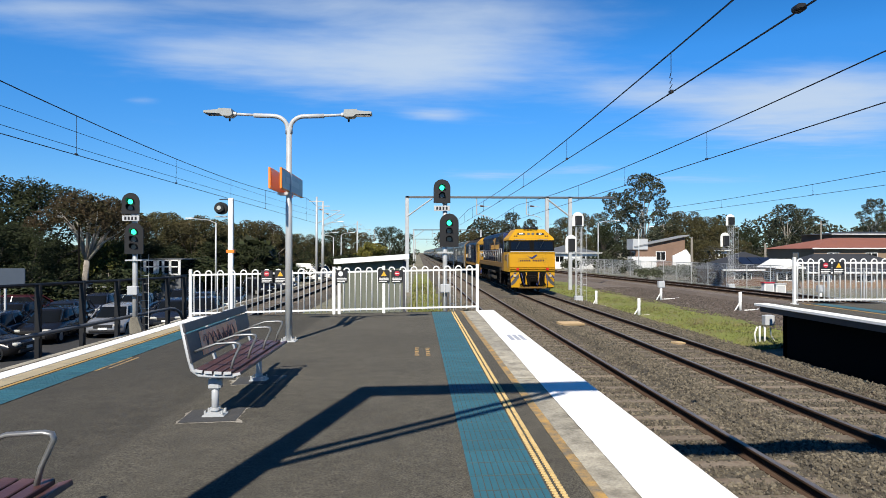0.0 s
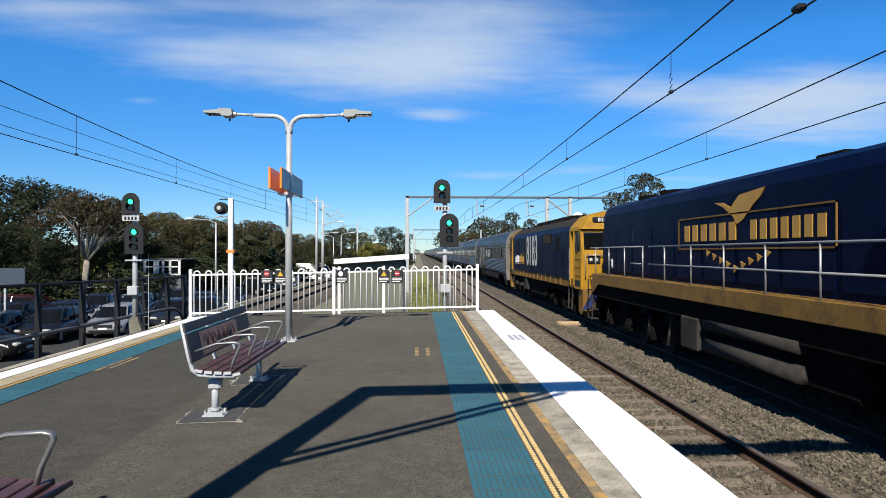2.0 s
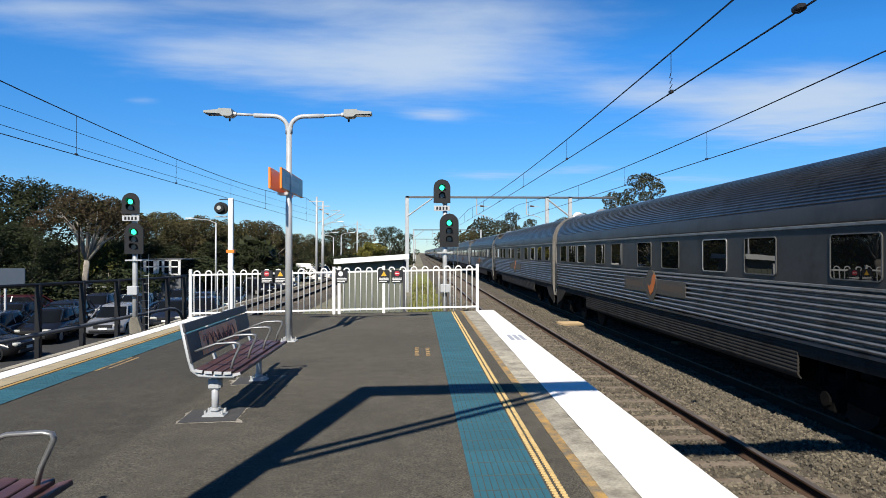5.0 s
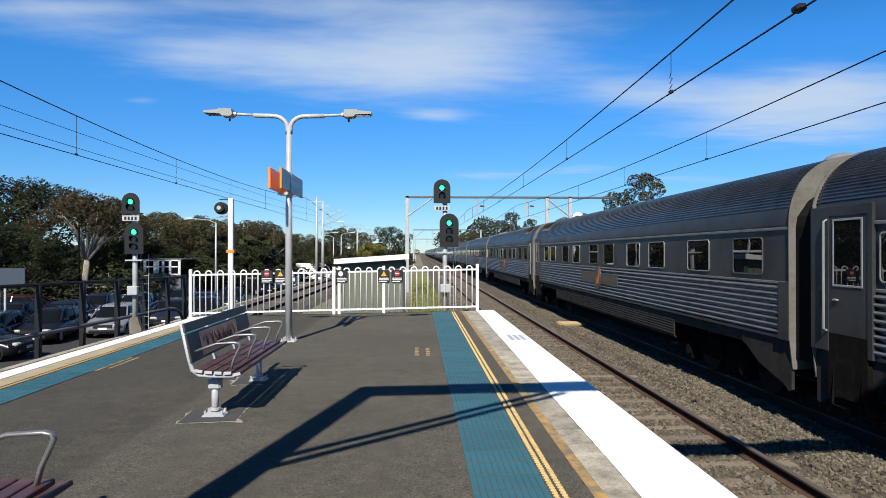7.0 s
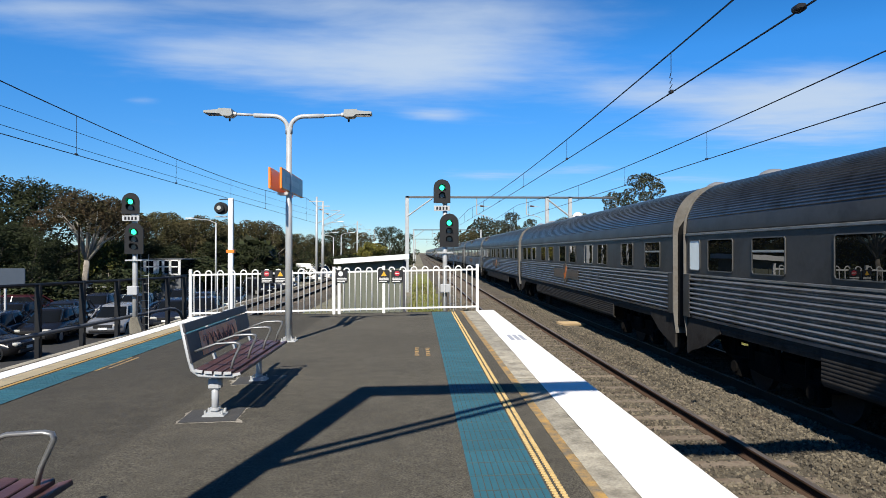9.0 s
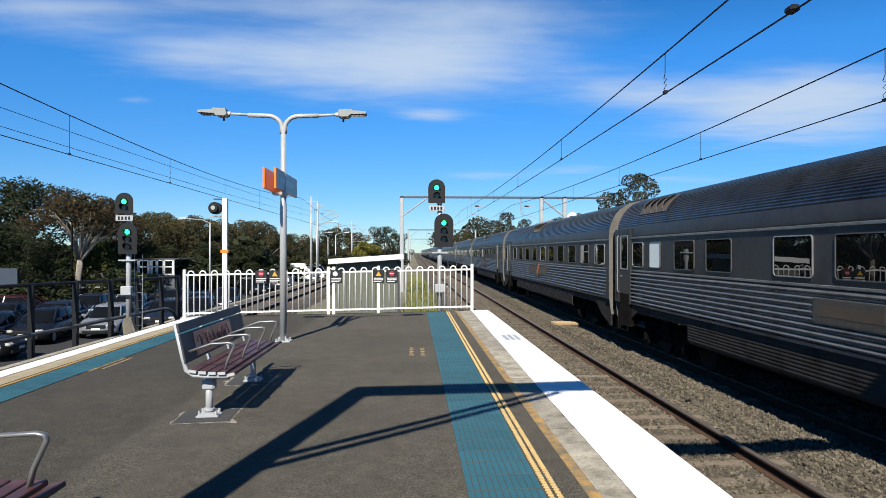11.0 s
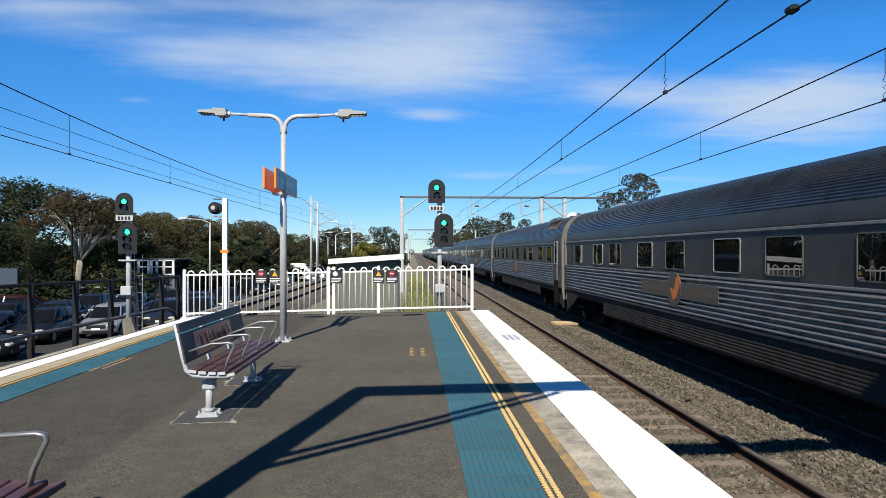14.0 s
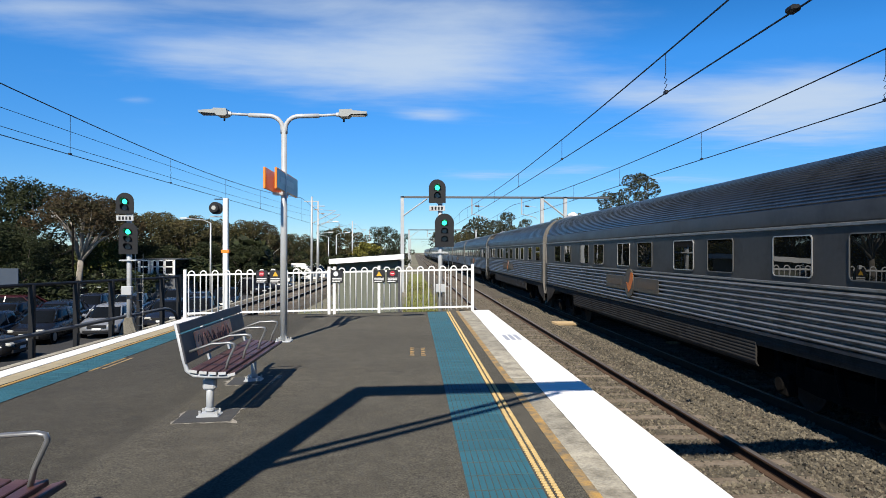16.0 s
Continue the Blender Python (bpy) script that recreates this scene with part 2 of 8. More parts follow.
def pane_material():
    """Tinted double glazing over a dark interior: clean, with a strong mirror image at a slant and a faint waviness."""
    mt = bpy.data.materials.new("tinted_double_glazing")
    mt.use_nodes = True
    N, L = mt.node_tree.nodes.new, mt.node_tree.links.new
    bs = mt.node_tree.nodes["Principled BSDF"]
    bs.inputs["Base Color"].default_value = (0.004, 0.005, 0.0055, 1)
    bs.inputs["Roughness"].default_value, bs.inputs["IOR"].default_value = 0.01, 1.75
    wave, bump, tc = N("ShaderNodeTexNoise"), N("ShaderNodeBump"), N("ShaderNodeTexCoord")
    wave.inputs["Scale"].default_value = 1.3
    bump.inputs["Strength"].default_value, bump.inputs["Distance"].default_value = 0.12, 0.01
    L(tc.outputs["Object"], wave.inputs["Vector"])
    L(wave.outputs[0], bump.inputs["Height"])
    L(bump.outputs[0], bs.inputs["Normal"])
    return mt


M["coach_glass"] = pane_material()
M["screen"] = M["coach_glass"]


# ---- shapes ----
def part(name, bm, mat, parent=None, label="", m=None, smooth=False):
    me = bpy.data.meshes.new(name)
    bmesh.ops.recalc_face_normals(bm, faces=bm.faces)
    if smooth:
        for f in bm.faces:
            f.smooth = True
    bm.to_mesh(me)
    bm.free()
    me.materials.append(M[mat] if isinstance(mat, str) else mat)
    ob = new(name, me)
    if parent:
        ob.parent = parent
    if m is not None:
        ob.matrix_basis = m
    return tagged(ob, label) if label else ob


def thing(name, m, label, category, group="", kind=""):
    ob = new(name)
    ob.empty_display_size = 0.2
    ob.matrix_basis = m
    return tagged(ob, label, category, group, kind)


def again(src, parent, m, name=None):
    """Another part on the same mesh."""
    ob = new(name or src.name.split(".")[0], src.data)
    ob.parent, ob.matrix_basis = parent, m
    return ob


def box(x0, x1, y0, y1, z0, z1, bevel=0.0, bm=None, seg=1):
    own = bmesh.new()
    bmesh.ops.create_cube(own, size=1.0)
    for v in own.verts:
        v.co = Vector(((x0 + x1) / 2 + v.co.x * (x1 - x0), (y0 + y1) / 2 + v.co.y * (y1 - y0), (z0 + z1) / 2 + v.co.z * (z1 - z0)))
    if bevel:
        bmesh.ops.bevel(own, geom=own.edges[:], offset=bevel, segments=seg, affect="EDGES", profile=0.5)
    return join(bm, own)


def join(bm, own):
    if bm is None:
        return own
    tmp = bpy.data.meshes.new("tmp")
    own.to_mesh(tmp)
    own.free()
    bm.from_mesh(tmp)
    bpy.data.meshes.remove(tmp)
    return bm


def tube(points, r, bm=None, seg=8, caps=True, r_end=None):
    """Round bar along a line of points."""
    bm = bm or bmesh.new()
    pts = [Vector(p) for p in points]
    rings = []
    ref = None
    for i, p in enumerate(pts):
        d = (pts[min(i + 1, len(pts) - 1)] - pts[max(i - 1, 0)]).normalized()
        if ref is None:
            ref = d.orthogonal().normalized()
        ref = (ref - d * ref.dot(d))
        ref = ref.normalized() if ref.length > 1e-6 else d.orthogonal().normalized()
        b = d.cross(ref)
        rad = r if r_end is None else r + (r_end - r) * i / (len(pts) - 1)
        rings.append([bm.verts.new(p + (ref * math.cos(a) + b * math.sin(a)) * rad) for a in (2 * math.pi * k / seg for k in range(seg))])
    for a, b in zip(rings, rings[1:]):
        for k in range(seg):
            bm.faces.new((a[k], a[(k + 1) % seg], b[(k + 1) % seg], b[k]))
    if caps:
        bm.faces.new(rings[0][::-1])
        bm.faces.new(rings[-1])
    return bm


def prism(outline, a, b, axis="y", bm=None):
    """A closed outline drawn out from a to b. axis y: outline in (x, z); x: in (y, z); z: in (x, y)."""
    bm = bm or bmesh.new()

    def at(p, s):
        return {"y": (p[0], s, p[1]), "x": (s, p[0], p[1]), "z": (p[0], p[1], s)}[axis]

    A, B = [bm.verts.new(at(p, a)) for p in outline], [bm.verts.new(at(p, b)) for p in outline]
    n = len(outline)
    for i in range(n):
        bm.faces.new((A[i], A[(i + 1) % n], B[(i + 1) % n], B[i]))
    bm.faces.new(A[::-1])
    bm.faces.new(B)
    return bm


def disc(c, r, depth, axis="y", seg=20, bm=None):
    d = {"x": Vector((depth, 0, 0)), "y": Vector((0, depth, 0)), "z": Vector((0, 0, depth))}[axis]
    return tube([Vector(c), Vector(c) + d], r, bm, seg)


def sheet(fn, us, vs, bm=None):
    """A surface through fn(u, v)."""
    bm = bm or bmesh.new()
    grid = [[bm.verts.new(fn(u, v)) for v in vs] for u in us]
    for a, b in zip(grid, grid[1:]):
        for k in range(len(vs) - 1):
            bm.faces.new((a[k], b[k], b[k + 1], a[k + 1]))
    return bm


def lin(a, b, n):
    return [a + (b - a) * i / (n - 1) for i in range(n)]


def words(text, size, mat, parent, m, name="lettering", label="", depth=0.004, bold=0.0, shear=0.0):
    cu = bpy.data.curves.new(name, "FONT")
    cu.body, cu.size, cu.extrude, cu.align_x, cu.align_y, cu.offset, cu.shear = text, size, depth, "CENTER", "CENTER", bold, shear
    cu.resolution_u = 3
    tmp = bpy.data.objects.new("tmp", cu)
    scene.collection.objects.link(tmp)
    me = bpy.data.meshes.new_from_object(tmp.evaluated_get(bpy.context.evaluated_depsgraph_get()))
    bpy.data.objects.remove(tmp)
    bpy.data.curves.remove(cu)
    me.materials.clear()
    me.materials.append(M[mat])
    ob = new(name, me)
    ob.parent, ob.matrix_basis = parent, m
    return tagged(ob, label) if label else ob


# ---- ground and tracks ----
EDGE, LEFT, END = 2.07, -6.0, 18.25
RAIL = -1.0


def pz(x):
    """Height of the platform, which falls towards its far side."""
    return 0.018 * (x - EDGE)


def track3(y):
    """Middle of the third track, which bends away."""
    t = max(0.0, min(1.0, (110 - y) / 90.0))
    return 15.0 + 5.2 * t * t * (3 - 2 * t) * 0.85


def ground_z(x, y):
    if x < -10.4:
        return -2.45 if x > -90 else -2.45 + min(4, (-90 - x) * 0.02)
    if x < 9.0:
        return -1.34
    if x < 14:
        return -1.34 + 0.35 * (x - 9.0) / 5.0
    if x < 24:
        return -0.99
    return -0.99 + min(8, max(0, (x - 60)) * 0.03)


def build_ground():
    xs = sorted(set([-4000, -1500, -600, -300, -150, -100, -60, -30, -12, -10.5, -10.3] + lin(-9, 30, 27) + [40, 60, 100, 150, 300, 600, 1500, 4000]))
    ys = [-4000, -1000, -300, -100] + lin(-40, 120, 33) + [160, 240, 400, 700, 1200, 2500, 4000]
    ob = part("ground", sheet(lambda x, y: (x, y, ground_z(x, y)), xs, ys), "earth")
    tagged(ob, "dry earth and rough grass ground reaching the horizon", "ground", kind="structure")


build_ground()


def bed(name, path, half, top, foot, mat, label, ys):
    def at(u, y):
        s = abs(u)
        z = top if s <= half else foot
        return (path(y) + math.copysign(s if s <= half else half + (top - foot) * 1.4, u) if s else path(y), y, z)
    ob = part(name, sheet(at, [-half - 1, -half, 0, half, half + 1], ys), mat)
    tagged(ob, label, "ballast", kind="structure")


T1, T2, T0 = 3.67, 7.27, -7.75


def heap(x, y):
    """Lift of the crushed stone over its level: low and even among the sleepers, heaped unevenly between and beside the tracks."""
    d = min(abs(x - T1), abs(x - T2))
    side = max(0.0, min(1.0, (d - 1.22) / 0.35))
    n = noise.noise(Vector((x * 1.1, y * 0.8, 3.0))) * 0.5 + noise.noise(Vector((x * 3.1, y * 2.7, 9.0))) * 0.3
    edge = max(0.0, min(1.0, (9.3 - x) / 0.7)) * max(0.0, min(1.0, (x - 2.0) / 0.3))
    return (side * (0.055 + 0.075 * n) + (1 - side) * (-0.006 + 0.022 * n)) * edge


ALONG = [-60, -20, 0, 20, 40, 80, 160, 320, 640, 1300]
bed("ballast_main", lambda y: (T1 + T2) / 2, 4.0, RAIL - 0.17, -1.36, "ballast", "grey-brown crushed stone ballast under two tracks", ALONG)
bed("ballast_left", lambda y: T0, 1.95, RAIL - 0.17, -1.36, "ballast", "grey-brown crushed stone ballast under one track", ALONG)
Y3 = lin(-20, 140, 33) + [300, 640]
near_bed = part("ballast_near", sheet(lambda x, y: (x, y, RAIL - 0.166 + heap(x, y)), lin(2.02, 9.4, 62), lin(1.0, 46.0, 300)), "ballast", smooth=True)
tagged(near_bed, "heaped grey-brown crushed stone between the two tracks", "ballast", kind="structure")
bed("ballast_right", track3, 2.2, -0.78, -1.1, "grey_gravel", "dark stone ballast under the bending track", Y3)


RAIL_OUTLINE = [(-0.07, -0.17), (0.07, -0.17), (0.07, -0.155), (0.012, -0.135), (0.012, -0.045), (0.036, -0.03), (0.036, -0.006), (0.03, 0.0),
                (-0.03, 0.0), (-0.036, -0.006), (-0.036, -0.03), (-0.012, -0.045), (-0.012, -0.135), (-0.07, -0.155)]


def build_track(name, path, z, ys, label, y_sleepers):
    th = thing(name, pose(0, 0, z), label, "railway track", "railway tracks", "structure")
    for side in (-0.7535, 0.7535):
        bm = bmesh.new()
        rows = [[bm.verts.new((path(y) + side + px, y, pzz)) for px, pzz in RAIL_OUTLINE] for y in ys]
        n = len(RAIL_OUTLINE)
        for a, b in zip(rows, rows[1:]):
            for k in range(n):
                bm.faces.new((a[k], a[(k + 1) % n], b[(k + 1) % n], b[k]))
        ob = part("rail", bm, "rail_rust", th, "rusty steel rail with a polished head")
        ob.data.materials.append(M["rail_top"])
        for f in ob.data.polygons:
            if f.center.z > -0.007:
                f.material_index = 1
    bm = box(-1.22, 1.22, -0.115, 0.115, -0.30, -0.160, 0.012)
    first = None
    y = y_sleepers[0]
    k = 0
    while y < y_sleepers[1]:
        m = pose(path(y) + 0.03 * math.sin(k * 7.3), y, 0.008 * math.sin(k * 3.1), 0, 0, 0.8 * math.sin(k * 5.7) - math.degrees(math.atan((path(y + 1) - path(y - 1)) / 2)))
        if first is None:
            first = part("sleeper", bm, "sleeper", th, m=m)
        else:
            again(first, th, m)
        y += 0.61
        k += 1


build_track("track_near", lambda y: T1, RAIL, ALONG, "straight railway track of rusty steel rails on timber sleepers", (-15.3, 120))
build_track("track_middle", lambda y: T2, RAIL, ALONG, "straight railway track of rusty steel rails on timber sleepers", (-15.35, 120))
build_track("track_left", lambda y: T0, RAIL, ALONG, "straight railway track beside the car park railing", (10.0, 80))
build_track("track_right", track3, -0.6, Y3, "railway track bending away towards the fence", (20, 110))


# ---- platform ----
def build_platform():
    th = thing("platform", pose(0, 0, 0), "island railway platform of dark asphalt with painted edges", "platform", kind="structure")

    def slab(name, x0, x1, y0, y1, top, mat, label="", under=-1.36, parent=th):
        bm = bmesh.new()
        A = [bm.verts.new(p) for p in ((x0, y0, pz(x0) + top), (x1, y0, pz(x1) + top), (x1, y1, pz(x1) + top), (x0, y1, pz(x0) + top))]
        B = [bm.verts.new((v.co.x, v.co.y, pz(v.co.x) + top - under)) for v in A] if under > 0 else [bm.verts.new((v.co.x, v.co.y, under)) for v in A]
        bm.faces.new(A)
        bm.faces.new(B[::-1])
        for i in range(4):
            bm.faces.new((A[i], A[(i + 1) % 4], B[(i + 1) % 4], B[i]))
        return part(name, bm, mat, parent, label)

    slab("surface", LEFT + 0.3, 1.22, -30, END, 0.0, "asphalt", "dark grey worn asphalt surface")
    slab("edge_wall", LEFT + 0.12, LEFT + 0.3, -30, END, -0.15, "concrete")
    slab("edge_wall", 1.24, EDGE - 0.25, -30, END, -0.16, "concrete", "stained concrete platform wall")
    # near edge: concrete coping slabs, most of their width painted white
    y = -6.0
    k = 0
    while y < END - 0.1:
        L = min(2.4, END - y)
        slab("coping_slab", 1.225, EDGE, y + 0.012, y + L - 0.012, 0.002 + 0.003 * math.sin(k * 2.3), "concrete", under=0.16)
        y += 2.4
        k += 1
    bm = bmesh.new()
    ys = lin(-6, END, 24)
    inner = [bm.verts.new((1.415 + 0.0105 * y + 0.004 * math.sin(y * 7.1), y, pz(1.5) + 0.008)) for y in ys]
    outer = [bm.verts.new((EDGE + 0.004, y, pz(EDGE) + 0.010)) for y in ys]
    face = [bm.verts.new((EDGE + 0.004, y, pz(EDGE) - 0.10)) for y in ys]
    for i in range(len(ys) - 1):
        bm.faces.new((inner[i], outer[i], outer[i + 1], inner[i + 1]))
        bm.faces.new((outer[i], face[i], face[i + 1], outer[i + 1]))
    part("white_edge_paint", bm, "edge_white", th, "bright white painted platform edge")
    slab("white_edge", LEFT - 0.02, LEFT + 0.3, -10, END, 0.010, "edge_white", "white painted platform edge", under=0.16)
    # painted lines
    slab("yellow_edge_line", 1.16, 1.245, -6, END, 0.0065, "worn_yellow", "worn yellow painted line", under=0.005)
    slab("buff_strip", LEFT + 0.3, LEFT + 0.62, -10, END - 0.05, 0.003, M["buff"], under=0.002)
    slab("yellow_line", LEFT + 0.66, LEFT + 0.72, -10, END - 0.05, 0.005, "yellow_line", under=0.004)
    # tactile tiles of ribs on a dark bed, with two rows of yellow studs along them
    ribs = []
    for i in range(11):
        xx = 0.008 + i * 0.0466
        for j in range(2):
            ribs.append((xx, xx + 0.040, 0.008 + j * 0.3, 0.285 + j * 0.3))
    tilt = -math.degrees(math.atan(0.018))
    for x0, y0, y1, wide in ((0.366, -6.0, END - 0.25, True), (LEFT + 0.78, 5.5, END - 0.25, False)):
        bm = box(0.0, 0.52, 0.001, 0.599, -0.01, 0.003)
        for r in ribs:
            box(r[0], r[1], r[2], r[3], 0.003, 0.008, 0, bm)
        st = bmesh.new()
        for row in (0.0, 0.058):
            for j in range(12):
                tube([(0.026 + row, 0.025 + j * 0.05, 0.0), (0.026 + row, 0.025 + j * 0.05, 0.009)], 0.022, st, 7, r_end=0.017)
        for xa in (0.012, 0.070):
            box(xa, xa + 0.028, 0.0, 0.6, -0.004, 0.0035, 0, st)
        first = studs = None
        y = y0
        while y + 0.6 <= y1 + 0.3:
            m = pose(x0, y, pz(x0) + 0.002, 0, tilt, 0)
            m2 = pose(x0 + (0.526 if wide else -0.12), y, pz(x0 + 0.5) + 0.002, 0, tilt, 0)
            if first is None:
                first = part("tactile_tile", bm, "teal_joint", th, "teal ribbed tactile tile", m)
                first.data.materials.append(M["teal"])
                for f in first.data.polygons:
                    if f.center.z > 0.0031:
                        f.material_index = 1
                if wide:
                    studs = part("stud_strip", st, "yellow_line", th, "two rows of yellow studs", m2)
                    studs.data.materials.append(M["stud_top"])
                    for f in studs.data.polygons:
                        if f.center.z > 0.0038:
                            f.material_index = 1
            else:
                again(first, th, m)
                if wide:
                    again(studs, th, m2)
            y += 0.6
        if not wide:
            st.free()


M["buff"] = material("buff_paint", (0.228, 0.19, 0.121), 0.85, vary=0.2, scale=3, fine=60, bump=0.2, spot=((0.158, 0.139, 0.101), 0.4))
M["stud_top"] = material("worn_stud", (0.46, 0.33, 0.14), 0.7, vary=0.2, scale=5, fine=60, bump=0.1)
build_platform()


def build_far_platform():
    z = 0.17
    th = thing("platform_opposite", pose(0, 0, 0), "opposite railway platform with white edge and dark open underside", "platform", kind="structure")
    part("surface", box(9.75, 16.0, -25, 18.1, z - 0.22, z), "asphalt", th)
    part("edge_beam", box(9.55, 9.75, -25, 18.15, z - 0.22, z - 0.06), "dark_panel", th)
    part("white_edge", box(9.4, 9.75, -25, 18.2, z - 0.06, z + 0.012, 0.01), "edge_white", th, "white painted platform edge")
    part("tactile_strip", box(10.9, 11.3, -25, 18.0, z - 0.01, z + 0.006), "teal", th, "teal tactile strip")
    part("yellow_line", box(10.65, 10.72, -25, 18.0, z - 0.01, z + 0.006), "yellow_line", th)
    # walls coloured black to stand in for shade under the deck
    part("edge_wall", box(10.0, 10.3, -25, 17.75, -1.36, z - 0.22), "underside_shade", th, "platform wall painted black for the shade under the deck")
    part("end_wall", box(10.0, 16.0, 17.6, 17.8, -1.36, z - 0.22), "underside_shade", th)


M["underside_shade"] = material("sooty_wall", (0.006, 0.006, 0.006), 0.95, spec=0.05, vary=0.3, scale=2, fine=20, bump=0.2)
build_far_platform()


# ---- platform end fences ----
def fence_panel(name, a, b, za, zb, height, gap, label, posts, signs=True):
    """Hoop-top tubular fence from a to b."""
    a, b = Vector((*a, za)), Vector((*b, zb))
    d = (b - a)
    L = Vector((d.x, d.y)).length
    rz = math.degrees(math.atan2(d.y, d.x))
    th = thing(name, pose(a.x, a.y, a.z, 0, 0, rz), label, "fence", "platform end fences")
    sl = (zb - za) / L

    def bar(z):
        bm = box(0, L, -0.018, 0.018, z - 0.025, z + 0.025, 0.005)
        for v in bm.verts:
            v.co.z += v.co.x * sl
        return bm

    part("bottom_rail", bar(0.12), "white", th)
    part("top_rail", bar(height - 0.13), "white", th)
    post = None
    for s in posts:
        m = pose(s, 0, s * sl)
        if post is None:
            post = part("post", box(-0.038, 0.038, -0.038, 0.038, 0.0, height + 0.02, 0.006), "white", th, m=m)
            part("base_plate", box(-0.08, 0.08, -0.08, 0.08, 0.0, 0.012), "white", th, m=m)
        else:
            again(post, th, m)
    n = int(L / gap)
    hoop = None
    pts = [(0, 0, 0.06)] + [(0, 0, height - 0.14)] + [(gap / 2 - gap / 2 * math.cos(t), 0, height - 0.10 + 0.075 * math.sin(t)) for t in lin(0, math.pi, 9)] + [(gap, 0, height - 0.14), (gap, 0, 0.06)]
    k = 0
    s = gap * 0.6
    while s < L - gap * 0.5:
        near = min(abs(s - p) for p in posts)
        m = pose(s, 0, s * sl)
        if k % 2 == 0 and s + gap < L - 0.03:
            if hoop is None:
                hoop = part("hoop_bar", tube(pts, 0.0185, seg=6), "white", th, m=m, smooth=True)
            else:
                again(hoop, th, m)
        s += gap
        k += 1
    return th


f_main = fence_panel("hoop_top_fence", (-6.05, 17.85), (1.63, 18.15), pz(-6.05), pz(1.63), 1.27, 0.152,
                     "white tubular steel hoop-top fence across the platform end", [0.0, 3.78, 3.92, 5.12, 7.68])
f_far = fence_panel("hoop_top_fence", (10.38, 17.9), (16.0, 18.0), 0.17, 0.17, 1.27, 0.152,
                    "white tubular steel hoop-top fence on the opposite platform", [0.0, 3.0, 5.6])


def fence_signs():
    def sign(x, y, z, symbol, group_label):
        th = thing("safety_sign", pose(x, y, z), group_label, "sign", "fence safety signs")
        part("plate", box(-0.155, 0.155, -0.006, 0.006, -0.165, 0.18, 0.012), "sign_black", th)
        if symbol == "triangle":
            part("symbol", prism([(-0.075, 0.02), (0.075, 0.02), (0.0, 0.15)], -0.011, -0.006), "sign_yellow", th, "yellow warning triangle")
        elif symbol == "ring":
            part("symbol", disc((-0.03, -0.006, 0.08), 0.065, -0.005, "y", 18), "white", th, "white round symbol")
        else:
            part("symbol", disc((0, -0.006, 0.085), 0.07, -0.005, "y", 18), "sign_red", th, "red round prohibition symbol")
            part("symbol_bar", box(-0.05, 0.05, -0.015, -0.011, 0.075, 0.095), "white", th)
        for k in range(3):
            part("text_bar", box(-0.13, 0.13 - 0.05 * (k == 2), -0.010, -0.006, -0.05 - 0.045 * k, -0.03 - 0.045 * k), "white", th)
    fy = lambda x: 17.85 + 0.3 * (x + 6.05) / 7.68 - 0.05
    for px, sym, lab in ((-4.05, "red", "black sign with a red prohibition disc on the fence"), (-3.69, "triangle", "black sign with a yellow warning triangle on the fence"),
                         (-2.06, "ring", "black sign with a white round symbol on the fence"), (-0.93, "triangle", "black sign with a yellow warning triangle on the fence"),
                         (-0.57, "red", "black sign with a red prohibition disc on the fence")):
        sign(px, fy(px), 0.94, sym, lab)
    for px, sym, lab in ((11.25, "red", "black sign with a red disc on the opposite fence"), (11.62, "triangle", "black sign with a yellow triangle on the opposite fence")):
        sign(px, 17.88, 1.16, sym, lab)


M["scribble_grey"] = material("scribble_grey", (0.20, 0.09, 0.075), 0.6, vary=0.15, bump=0.02)
M.update(
    sign_black=material("sign_black", (0.012, 0.012, 0.014), 0.45, vary=0.1, bump=0.02),
    sign_yellow=material("sign_yellow", (0.539, 0.317, 0.019), 0.45, vary=0.05, bump=0.0),
    sign_red=material("sign_red", (0.38, 0.019, 0.0317), 0.45, vary=0.05, bump=0.0),
    sign_face=material("sign_face", (0.253, 0.266, 0.291), 0.35, vary=0.1, scale=3, bump=0.02, spot=((0.19, 0.196, 0.228), 0.4)),
    patch=material("asphalt_patch", (0.0273, 0.0273, 0.0279), 0.9, vary=0.25, scale=4, fine=90, bump=0.4, spot=((0.0507, 0.0469, 0.0418), 0.15)),
    poster=material("faded_poster", (0.9, 0.33, 0.16), 0.35, vary=0.25, scale=5, fine=14, bump=0.03, spot=((0.82, 0.50, 0.37), 0.4)),
)
fence_signs()


